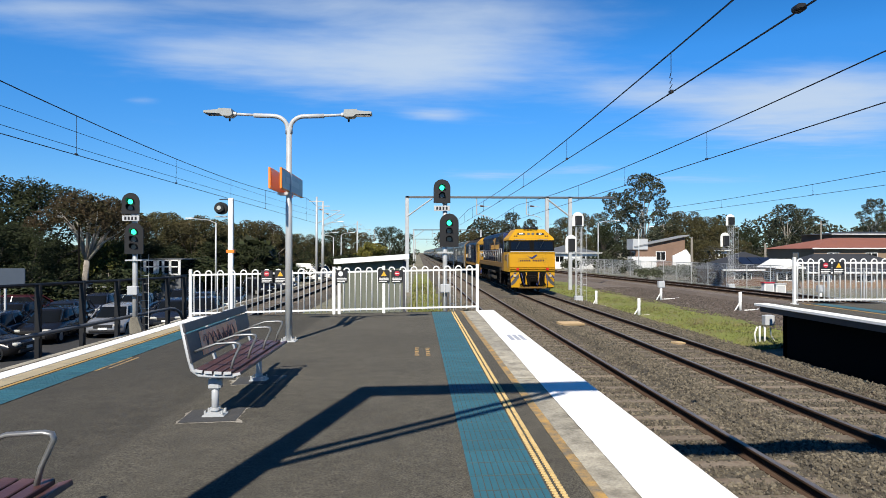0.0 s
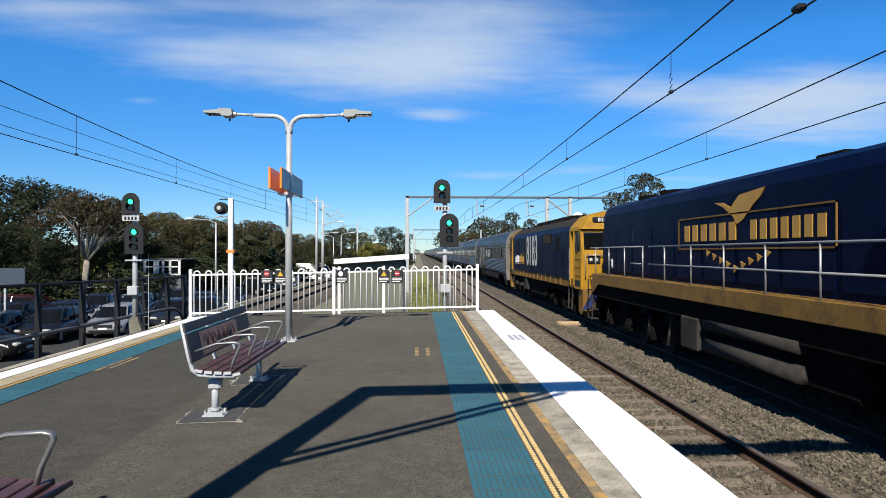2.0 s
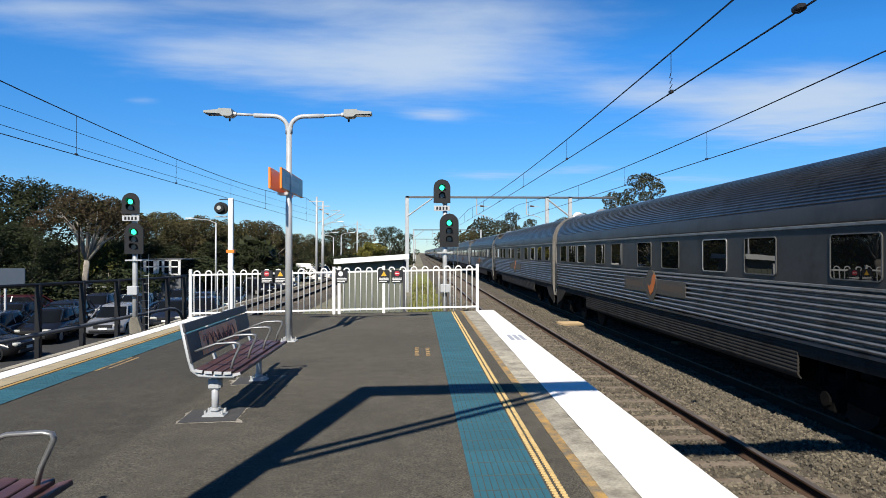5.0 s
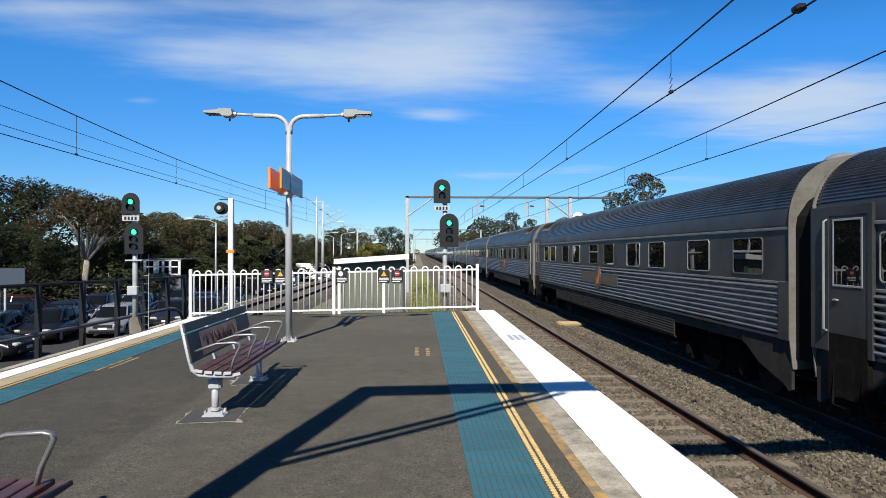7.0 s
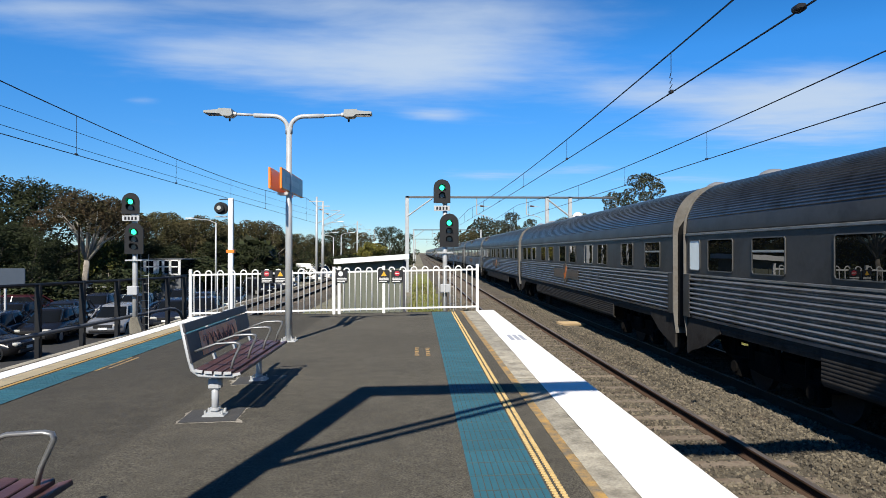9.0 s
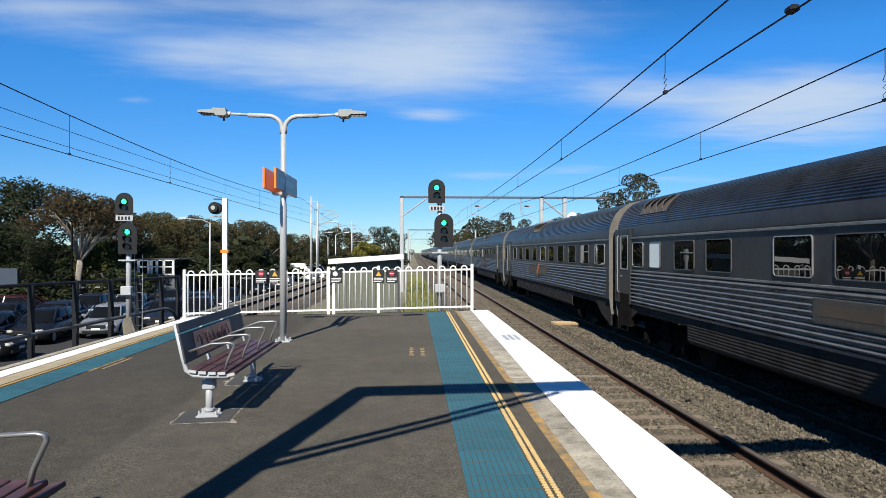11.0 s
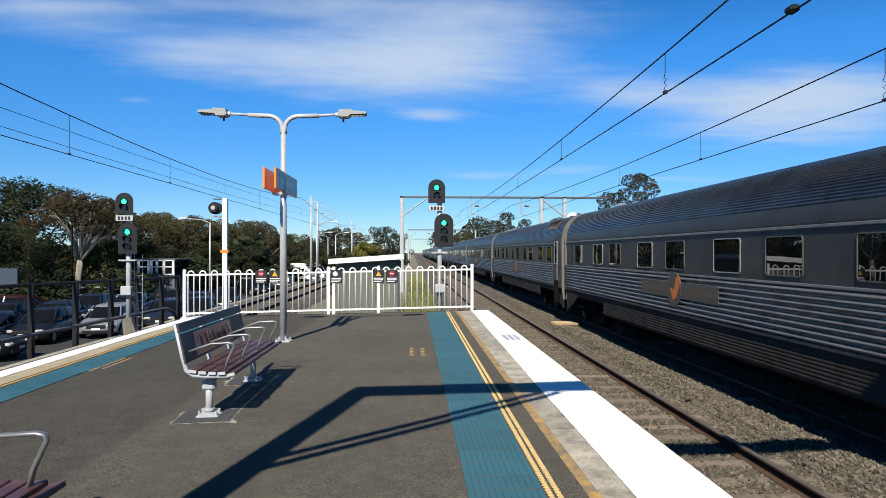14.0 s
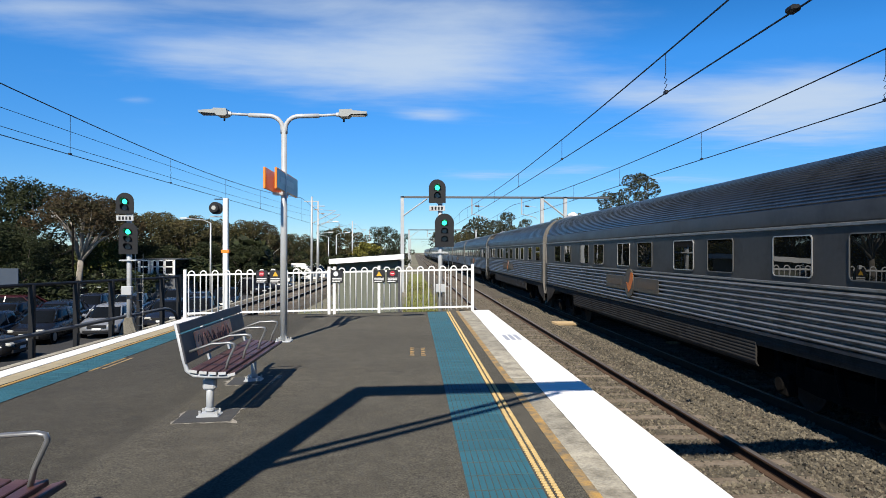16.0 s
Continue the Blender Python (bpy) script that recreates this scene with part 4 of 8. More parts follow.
def skirt_mesh(y0, y1, z0, s):
    """Ribbed lower apron on one side."""
    bm = bmesh.new()
    pts = [(1.44, 1.21)]
    z = 1.18
    while z > z0 + 0.05:
        pts += [(1.447, z), (1.447, z - 0.02), (1.441, z - 0.03), (1.441, z - 0.045)]
        z -= 0.06
    pts += [(1.40 if z0 < 0.8 else 1.43, z0)]
    inner = [(x - 0.03, zz) for x, zz in pts[::-1]]
    return prism([(x * s, zz) for x, zz in pts + inner], y0, y1, "y", bm)


def corner_mesh(back, s):
    """Curved apron at one corner of the coach."""
    bm = bmesh.new()
    y0, y1 = (PITCH - 0.33, PITCH - 1.9) if back else (0.33, 1.9)
    a = [(y0, 1.22), (y1, 1.22), (y1, 1.02), (y0 + (y1 - y0) * 0.9, 0.96), (y0 + (y1 - y0) * 0.62, 0.72), (y0 + (y1 - y0) * 0.36, 0.60), (y0 + (y1 - y0) * 0.16, 0.52), (y0 + (y1 - y0) * 0.04, 0.42), (y0, 0.46)]
    prism(a, s * 1.40, s * 1.45, "x", bm)
    return bm


def end_mesh(back, deep=0.02):
    """Painted end frame of the coach."""
    bm = bmesh.new()
    for y, d in (((PITCH - 0.31, deep) if back else (0.31 - (deep - 0.02) / 8, -deep)),):
        half = [(1.45, 0.78), (1.505, 1.25)] + [(max(0.0, x) * 1.012, z + 0.012) for x, z in [((1.495) * math.cos(a) ** 0.62, 3.02 + 1.11 * math.sin(a) ** 0.98) for a in lin(0.001, math.pi / 2 - 0.001, 14)]]
        prism(half + [(-x, z) for x, z in half[-2::-1]], y, y + d, "y", bm)
    return bm


def bellows_mesh(back):
    bm = bmesh.new()
    for y0, y1 in (((PITCH - 0.29, PITCH + 0.0) if back else (0.0, 0.29)),):
        w = 1.40
        arch = [(w, 0.95), (w, 3.0)] + [(w * math.cos(t), 3.0 + (w - 0.62) * math.sin(t)) for t in lin(0.2, math.pi - 0.2, 9)] + [(-w, 3.0), (-w, 0.95)]
        prism(arch, y0, y1, "y", bm)
    return bm


def dome_mesh(w=0.32, h=0.22, l=0.36):
    bm = bmesh.new()
    return sheet(lambda u, v: (w * math.cos(u) * math.cos(v), l * math.sin(u) * math.cos(v), h * math.sin(v)), lin(0, 2 * math.pi, 15), lin(0, math.pi / 2, 5), bm)


def roof_arc(a, out):
    """Point on the near side of the roof, lifted off it by out."""
    return -(1.49 * math.cos(a) ** 0.62 + out * 0.75), 3.02 + 1.11 * math.sin(a) ** 0.98 + out * 0.66


def grille_mesh():
    """Curved panel let into the ribbed roof."""
    top = [roof_arc(a, 0.018) for a in lin(0.50, 1.0, 7)]
    return prism(top + [roof_arc(a, -0.02) for a in lin(1.0, 0.50, 7)], -0.86, 0.86)


def scoop_mesh():
    """One crescent hood of an air intake, highest in its middle and leaning back."""
    bm = bmesh.new()
    angles = lin(0.50, 1.0, 9)
    rise = [0.015 + 0.085 * math.sin(math.pi * i / 8) ** 0.7 for i in range(9)]
    lines = []
    for y0, y1 in ((0.0, 0.0), (0.035, 0.035)):
        foot = [bm.verts.new((roof_arc(a, 0.0)[0], y0 + 0.34 * math.sin(math.pi * i / 8), roof_arc(a, 0.0)[1])) for i, a in enumerate(angles)]
        lip = [bm.verts.new((roof_arc(a, r)[0], y1 + 0.10 * math.sin(math.pi * i / 8), roof_arc(a, r)[1])) for i, (a, r) in enumerate(zip(angles, rise))]
        lines.append((foot, lip))
    (f0, l0), (f1, l1) = lines
    for i in range(8):
        bm.faces.new((f0[i], f0[i + 1], l0[i + 1], l0[i]))
        bm.faces.new((f1[i], l1[i], l1[i + 1], f1[i + 1]))
        bm.faces.new((l0[i], l0[i + 1], l1[i + 1], l1[i]))
    return bm


def roof_grille(th, s):
    g = shared("roof_grille", grille_mesh, "copper", th, pose(0, s, 0), "dull rusty curved roof grille with pale scoops")
    for i in range(4):
        shared("scoop", scoop_mesh, "scoop_pale", g, pose(0, -0.80 + i * 0.42, 0))


def louvre_mesh(w, z0, z1, n):
    bm = box(-0.02, 0.0, -w / 2, w / 2, z0, z1)
    for i in range(n):
        z = z0 + (z1 - z0) * (i + 0.5) / n
        box(-0.04, -0.018, -w / 2 + 0.02, w / 2 - 0.02, z - 0.018, z + 0.014, 0, bm)
    return bm


def badge(th, s):
    def plate():
        return box(-0.012, 0.03, -2.1, 2.1, 1.60, 1.95, 0.004)

    def letters(k):
        y0 = (-1.95, 0.62)[k]
        return box(-0.015, -0.012, y0, y0 + 1.33, 1.70, 1.86)

    def bird():
        bm = bmesh.new()
        prism([(0.20, 1.80), (0.03, 1.54), (-0.14, 1.62), (-0.30, 1.86), (-0.33, 2.04), (-0.20, 2.08), (-0.10, 2.00), (-0.06, 1.84), (0.06, 1.76)], -0.026, -0.020, "x", bm)
        return bm

    p = shared("badge_plate", plate, "badge", th, pose(X_SIDE - 0.03, s, 0), "grey name plate with a round orange emblem")
    for k in (0, 1):
        shared("badge_letters/%d" % k, lambda: letters(k), "badge_letters", p, label="brown lettering bar")
    shared("badge_disc", lambda: disc((-0.020, 0, 1.79), 0.38, 0.03, "x", 28), "badge", p)
    shared("badge_emblem", bird, "badge_orange", p, label="orange wing shape")


def row(places, bright=(), sash=(), w=1.06):
    """""Windows of one width; those named by their order have a bright rim or a painted reflection bar across."" """
    return [(s, w, "bright" if i in bright else "sash" if i in sash else "") for i, s in enumerate(places)]


LAYOUT = {
    "sleeper": dict(windows=row((1.7, 3.7, 6.15, 7.87, 10.15, 11.9, 14.25, 16.0, 18.43, 19.85, 21.3), sash=(0,), bright=(3, 8)), badge=11.3, doors=(), grilles=(), domes=(1.3, PITCH - 2.0)),
    "sleeper_two_blinds": dict(windows=row((1.6, 3.5, 5.4, 7.5, 10.0, 12.41, 13.97, 16.42, 18.02), bright=(6, 2), sash=(4,)) + [(19.72, 0.72, "blind"), (20.92, 0.80, "bright")], badge=11.3, doors=(21.9,), grilles=(20.2,), domes=(1.3,)),
    "sleeper_rear_door": dict(windows=row((1.65, 3.7, 6.1, 7.85, 10.12, 11.85, 14.25, 16.0, 18.43, 19.85), bright=(1, 2, 3, 6, 8, 9), sash=(0, 5)), badge=11.25, doors=(21.9,), grilles=(20.75,), domes=(1.3,)),
    "sleeper_front_door": dict(windows=row((2.68, 4.72, 7.0, 8.72, 11.15, 12.9, 15.3, 17.02, 19.3, 21.05), bright=(2, 5), sash=(8,)) + [(22.2, 0.52, "blind")], badge=11.35, doors=(1.05,), grilles=(2.6,), domes=(PITCH - 1.2,)),
    "sleeper_wide_spaced": dict(windows=row((2.78, 5.75, 8.0, 9.88, 12.3, 14.2, 16.66, 18.4, 20.8), bright=(3, 5, 7)) + [(22.2, 0.62, "closed")], badge=12.25, doors=(1.1,), grilles=(2.6,), domes=(PITCH - 2.4,)),
    "sleeper_small_end_window": dict(windows=row((2.8, 4.75, 7.18, 8.88, 11.3, 13.06, 15.4, 17.1, 19.48, 21.19), sash=(2, 7)) + [(22.42, 0.54, "")], badge=11.7, doors=(1.25,), grilles=(2.75,), domes=(PITCH - 1.2,)),
    "sleeper_even": dict(windows=row((2.08, 3.95, 6.33, 8.03, 10.41, 12.08, 14.53, 16.23, 18.69, 20.4), bright=(1, 3, 5)), badge=11.5, doors=(), grilles=(), domes=(1.2,)),
}


def coach(kind, label):
    th = thing("passenger_coach", pose(0, 0, 0), label, "train car", "coaches of the train")
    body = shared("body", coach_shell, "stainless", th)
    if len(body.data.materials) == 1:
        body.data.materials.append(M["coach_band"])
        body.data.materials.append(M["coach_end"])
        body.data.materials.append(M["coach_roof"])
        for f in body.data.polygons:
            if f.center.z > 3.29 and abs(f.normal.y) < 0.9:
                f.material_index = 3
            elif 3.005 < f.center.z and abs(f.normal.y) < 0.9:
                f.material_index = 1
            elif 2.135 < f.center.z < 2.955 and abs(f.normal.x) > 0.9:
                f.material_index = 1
            elif abs(f.normal.y) > 0.9:
                f.material_index = 2
    for e in (0, 1):
        shared("end_frame/%d" % e, lambda: end_mesh(e), "coach_end", th)
        if kind != "van" or e:
            shared("gangway/%d" % e, lambda: bellows_mesh(e), "rubber", th)
        for sd in (-1, 1):
            shared("corner_apron/%d%d" % (e, sd), lambda: corner_mesh(e, sd), "skirt_grime", th)
    for sd in (-1, 1):
        shared("skirt/%d" % sd, lambda: skirt_mesh(5.1, PITCH - 5.1, 0.66, sd), "skirt_grime", th)
        shared("end_skirt/a%d" % sd, lambda: skirt_mesh(1.9, 5.1, 1.02, sd), "skirt_grime", th)
        shared("end_skirt/b%d" % sd, lambda: skirt_mesh(PITCH - 5.1, PITCH - 1.9, 1.02, sd), "skirt_grime", th)
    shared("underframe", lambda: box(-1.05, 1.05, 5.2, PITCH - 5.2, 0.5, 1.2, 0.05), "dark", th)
    for e, (ya, yb) in enumerate(((0.30, 0.60), (PITCH - 0.60, PITCH - 0.30))):
        shared("end_panel/%d" % e, lambda: box(-1.518, -1.46, ya, yb, 1.22, 2.135, 0.006), "coach_band", th)
    for y in (3.4, PITCH - 3.4):
        bogie(th, y)
    dome = lambda s, x=0.0, sc=1.0: shared("roof_vent", dome_mesh, "silver", th, pose(x, s, 4.09), smooth=True)
    if kind == "van":
        for s in (4.6, 7.6):
            coach_window(th, s, 0.62, 3.18, 3.48, "glass")
        for s, w, bar in ((2.7, 0.9, False), (6.0, 1.0, False), (9.15, 1.04, True)):
            coach_window(th, s, w, sash=bar)
        coach_window(th, 12.73, 0.5, 2.26, 2.82, "blind")
        for s in (1.05, 10.72, 11.4):
            shared("louvre", lambda: louvre_mesh(0.5, 2.22, 2.84, 7), "bright_rim", th, pose(X_SIDE, s, 0), "slatted ventilation louvre")
            # black plate paints the shade in the gaps between slats
            shared("louvre_recess", lambda: box(-0.024, 0.0, -0.225, 0.225, 2.25, 2.81), "black", th, pose(X_SIDE, s, 0))
        for s, w in ((14.44, 0.62), (16.5, 0.8)):
            coach_door(th, s, w)
        shared("side_panel", lambda: box(-0.055, 0.0, -0.6, 0.6, 1.24, 3.2, 0.006), "coach_band", th, pose(X_SIDE, 19.7, 0), "plain steel side panel")
        for s in (0.9, 2.2, 5.0, 5.9, 8.5, 10.5):
            shared("roof_hatch", lambda: box(-0.5, 0.5, -0.4, 0.4, 4.05, 4.18, 0.03), "dirty_steel", th, pose(0, s, 0))
        shared("end_lamp", lambda: disc((0, 0, 0), 0.13, -0.05, "y", 16), "white", th, pose(-1.14, 0.135, 2.06), "round white end lamp")
        end = part("end_wall", end_mesh(0, 0.16), "coach_end", th, "weathered beige ribbed end wall")
        for i in range(9):
            x = -1.26 + i * 0.315
            if abs(x) > 0.45:
                part("end_rib", box(x - 0.02, x + 0.02, 0.118, 0.142, 1.0, 3.55 if abs(x) < 1.1 else 3.2, 0.004), "coach_end", end)
        part("end_door", box(-0.42, 0.42, 0.115, 0.14, 1.15, 3.2, 0.01), "dark_panel", end)
        part("lamp_case", box(-1.42, -1.25, 0.07, 0.14, 2.84, 3.22, 0.015), "coach_end", end)
        for z in (2.94, 3.12):
            part("marker_lamp", disc((-1.335, 0.07, z), 0.05, -0.012, "y", 12), "black", end)
    elif kind == "diner":
        coach_window(th, 0.92, 0.48, sash=True)
        coach_door(th, 2.95, 0.80)
        for s in (5.07, 7.1, 9.0, 11.03):
            coach_window(th, s, 1.04, 2.44, 2.86)
        for i, s in enumerate((12.85, 14.66, 16.48, 18.35, 19.98, 21.75)):
            coach_window(th, s, 1.06, sash=i == 5, bright=i == 2)
        badge(th, 11.4)
        roof_grille(th, 11.8)
        for s in (4.0, 6.0):
            shared("roof_hatch", lambda: box(-0.5, 0.5, -0.4, 0.4, 4.05, 4.18, 0.03), "dirty_steel", th, pose(0, s, 0))
    elif kind == "lounge":
        for i, s in enumerate((1.39, 3.2, 5.0, 6.8, 8.55, 10.35, 12.35, 14.36, 16.39, 18.36, 21.75)):
            coach_window(th, s, 1.06, sash=i == 1, bright=i in (0, 5, 9))
        coach_door(th, 20.3, 0.66)
        badge(th, 11.45)
        roof_grille(th, 12.5)
        for s in (0.9, 20.8, 22.0):
            shared("roof_hatch", lambda: box(-0.5, 0.5, -0.4, 0.4, 4.05, 4.18, 0.03), "dirty_steel", th, pose(0, s, 0))
        for s in (15.8, 17.3, 18.8):
            dome(s)
    else:
        plan = LAYOUT[kind]
        for s, w, style in plan["windows"]:
            if style == "closed":
                shared("window_cover/%s" % w, lambda: box(-0.016, 0.0, -w / 2, w / 2, 2.22, 2.86, 0.006), "coach_band", th, pose(X_SIDE, s, 0), "plain steel window cover")
            else:
                coach_window(th, s, w, pane="blind" if style == "blind" else "coach_glass", bright=style == "bright", sash=style == "sash")
        badge(th, plan["badge"])
        for s in plan["doors"]:
            coach_door(th, s, 0.8)
        for s in plan["grilles"]:
            roof_grille(th, s)
        for s in plan["domes"]:
            dome(s)
    return th


def handrail(th, pts, r=0.019, mat="silver"):
    return part("handrail", tube(pts, r, seg=6), mat, th, smooth=True)


def hood_prism(half, y0, y1):
    return prism(half + [(-x, z) for x, z in half[::-1]], y0, y1)


def lead_locomotive():
    th = thing("lead_locomotive", pose(0, 0, 0), "yellow-nosed navy blue diesel locomotive with long hood", "locomotive", "locomotives of the train")
    L = 21.3
    part("underframe", box(-1.36, 1.36, 0.5, L - 0.3, 1.15, 1.56, 0.02), "dark", th)
    part("walkway", box(-1.46, 1.46, 3.9, L - 0.72, 1.56, 1.90, 0.015), "gold", th, "dull yellow walkway sill")
    # long hood with chamfered top
    hood = [(1.10, 1.90), (1.12, 3.78), (1.0, 4.02), (0.66, 4.16), (0.0, 4.2)]
    part("long_hood", hood_prism(hood, 4.35, L - 0.98), "navy", th, "navy blue engine hood")
    hd = th
    for i in range(9):
        y = 6.6 + i * 1.55
        part("hood_door", box(-1.128, -1.112, y, y + 1.4, 2.02, 3.3, 0.004), "navy", th)
    part("radiator_flare", prism([(-1.12, 3.10), (-1.46, 3.52), (-1.46, 3.72), (-1.08, 4.02), (1.08, 4.02), (1.46, 3.72), (1.46, 3.52), (1.12, 3.10)], 4.0, 6.15), "dirty_steel", th, "dark flared cooling intake")
    for i in range(3):
        part("intake_grille", prism([(-1.15, 3.12), (-1.475, 3.51), (-1.475, 3.53), (-1.13, 3.14)], 4.08 + i * 0.68, 4.68 + i * 0.68), "black", th)
    part("roof_fan", join(disc((0, 16.4, 4.16), 0.65, 0.12, "z", 24), disc((0, 18.2, 4.16), 0.65, 0.12, "z", 24)), "dark", th)
    part("exhaust", box(-0.3, 0.3, 9.2, 10.0, 4.15, 4.3, 0.03), "dark", th)
    part("hood_window", box(-1.125, -1.11, 17.1, 17.7, 2.9, 3.25), "black", th)
    # painted emblem on the hood side: gold bird shape and name bars in a gold frame
    em = part("side_name_frame", bmesh.new(), "gold", th, "gold name panel outline on navy")
    bm = bmesh.new()
    for z in (2.66, 3.34):
        box(-1.142, -1.118, 8.1, 14.0, z, z + 0.03, 0, bm)
    for y in (8.1, 13.97):
        box(-1.142, -1.118, y, y + 0.03, 2.66, 3.37, 0, bm)
    bm.to_mesh(em.data)
    bm.free()
    bm = bmesh.new()
    for y0, y1 in ((8.35, 10.75), (11.2, 13.8)):
        n = 7 if y0 < 9 else 6
        for i in range(n):
            a = y0 + (y1 - y0) * i / n
            part("side_name_bar", box(-1.142, -1.118, a, a + (y1 - y0) / n * 0.62, 2.84, 3.20), "name_gold", em)
    for i in range(9):
        y = 9.9 + i * 0.30
        d = 0.075 * (4 - abs(i - 4))
        prism([(y, 2.60 - d), (y + 0.20, 2.66 - d), (y + 0.16, 2.50 - d)], -1.142, -1.118, "x", bm)
    part("side_laurel", bm, "name_gold", em, "gold laurel leaves")
    bm = prism([(12.1, 3.62), (11.75, 3.60), (11.4, 3.48), (11.05, 3.70), (10.1, 3.77), (10.25, 3.62), (10.55, 3.46), (10.9, 3.22), (11.15, 3.14), (11.3, 3.30), (11.7, 3.50)], -1.142, -1.118, "x")
    part("side_bird_shape", bm, "name_gold", th, "gold bird shape on the hood")
    part("star", prism([((0.15 if i % 2 == 0 else 0.06) * math.cos(i * math.pi / 8) + 19.36, (0.15 if i % 2 == 0 else 0.06) * math.sin(i * math.pi / 8) + 2.26) for i in range(16)], -1.142, -1.118, "x"), "white", th, "white eight-pointed star")
    # cab
    C = "loco_yellow"
    lower = prism([(0.06, 1.34), (0.0, 1.70), (0.10, 2.62), (2.95, 2.62), (2.95, 1.34)], -1.46, 1.46, "x")
    cab = part("cab", lower, C, th, "yellow cab with wraparound dark windows")
    part("window_band", prism([(0.10, 2.62), (0.36, 3.40), (2.95, 3.40), (2.95, 2.62)], -1.44, 1.44, "x"), "rubber", cab, "black window surround")
    bm = bmesh.new()
    ring1 = [(-1.46, 0.34), (1.46, 0.34), (1.46, 3.1), (-1.46, 3.1)]
    lv = [bm.verts.new((x, y, 3.38)) for x, y in ring1]
    mv = [bm.verts.new((x * 0.985, y + (0.08 if y < 1 else 0), 3.52)) for x, y in ring1]
    tv = [bm.verts.new((x * 0.64, y + (0.62 if y < 1 else 0), 4.10)) for x, y in ring1]
    bm.faces.new(lv[::-1])
    bm.faces.new(tv)
    for a, b in ((lv, mv), (mv, tv)):
        for i in range(4):
            bm.faces.new((a[i], a[(i + 1) % 4], b[(i + 1) % 4], b[i]))
    part("cab_roof", bm, C, cab)
    part("rear_cab_panel", box(-1.45, 1.45, 2.95, 4.2, 1.34, 2.55, 0.01), "gold", cab)
    part("cab_back", box(-1.40, 1.40, 2.95, 3.6, 2.55, 3.9, 0.05), "blue_paint", cab, "deep blue rear cab wall")
    for x0, x1 in ((-1.36, -0.14), (0.14, 1.36)):
        bm = bmesh.new()
        q = [(x0, 2.76), (x1, 2.76), (x1 - 0.02, 3.28), (x0 + 0.02, 3.28)]
        A = [bm.verts.new((x, 0.10 + (z - 2.62) / 0.78 * 0.26 - 0.018, z)) for x, z in q]
        B = [bm.verts.new((v.co.x, v.co.y + 0.03, v.co.z)) for v in A]
        bm.faces.new(A)
        bm.faces.new(B[::-1])
        for i in range(4):
            bm.faces.new((A[i], A[(i + 1) % 4], B[(i + 1) % 4], B[i]))
        part("windscreen", bm, "screen", cab)
        part("wiper", tube([((x0 + x1) / 2, 0.10, 3.32), (x0 + 0.35, 0.13, 2.85)], 0.012, seg=5), "black", cab)
        part("visor_rail", tube([(x0 + 0.3, 0.30, 3.46), (x0 + 0.3, 0.24, 3.43), (x1 - 0.3, 0.24, 3.43), (x1 - 0.3, 0.30, 3.46)], 0.018, seg=6), "silver", cab)
    for y0, y1 in ((0.55, 1.25), (1.4, 1.75), (1.9, 2.75)):
        part("cab_side_window", box(-1.452, -1.436, y0, y1, 2.74, 3.32, 0.006), "glass", cab)
    part("window_pillar", box(-1.456, -1.44, 1.28, 1.38, 2.66, 3.36), "silver", cab)
    part("nose_rail", tube([(-1.4, 0.07, 2.58), (-1.4, 0.0, 2.64), (1.4, 0.0, 2.64), (1.4, 0.07, 2.58)], 0.022, seg=8), "silver", cab)
    for x in lin(-1.2, 1.2, 7):
        part("rail_bracket", tube([(x, 0.10, 2.58), (x, 0.0, 2.64)], 0.012, seg=5), "silver", cab)
    # number boards, headlights and horns on the brow
    tilt = math.degrees(math.atan2(0.62 - 0.08, 0.58))

    def brow(x, f):
        return pose(x, 0.42 + f * 0.54 - 0.012, 3.52 + f * 0.58, 90 - tilt, 0, 0)

    for x, txt in ((-0.62, "NR"), (0.62, "27")):
        nb = part("number_board", prism([(0.27 * math.cos(a) * (1 if abs(math.cos(a)) > 0.5 else 1), 0.105 * math.sin(a)) for a in lin(0, 2 * math.pi, 17)[:-1]], -0.02, 0.02, "z"), "black", cab, "black oval number board", brow(x, 0.45))
        words(txt, 0.19, "white", nb, pose(0, 0, 0.022), label="white number", bold=0.006)
    for x in (-0.14, 0.14):
        part("headlight", disc((0, 0, -0.02), 0.095, 0.05, "z", 18), "lens_dark", cab, "round dark headlight lens", brow(x, 0.45))
    for x in (-1.12, -0.98, 0.98, 1.12):
        part("marker_light", disc((0, 0, -0.02), 0.05, 0.05, "z", 12), "gold", cab, m=brow(x * 0.95, 0.22))
    horns = part("horn_cluster", tube([(-0.35, 1.1, 4.16), (0.45, 1.1, 4.16)], 0.05, seg=8), "black", cab, "cluster of black air horns")
    for x, y, z in ((-0.38, 0.75, 4.19), (-0.18, 0.7, 4.22), (0.02, 0.72, 4.19), (0.22, 0.7, 4.30), (0.38, 0.78, 4.20)):
        part("horn", tube([(x, y, z), (x, y + 0.12, z), (x, y + 0.45, z)], 0.08, seg=12, r_end=0.03), "black", horns)
    # nose emblem: dark blue bird over a framed name bar
    em = part("nose_bird_shape", prism([(-0.36, 2.42), (-0.18, 2.32), (-0.02, 2.30), (0.2, 2.44), (0.32, 2.47), (0.30, 2.38), (0.14, 2.24), (0.0, 2.18), (-0.1, 2.2), (-0.18, 2.28)], -0.008, 0.012), "blue_paint", cab, "blue bird shape", pose(0, 0.058, 0))
    bm = bmesh.new()
    for z in (1.96, 2.18):
        box(-0.88, 0.88, -0.006, 0.01, z, z + 0.016, 0, bm)
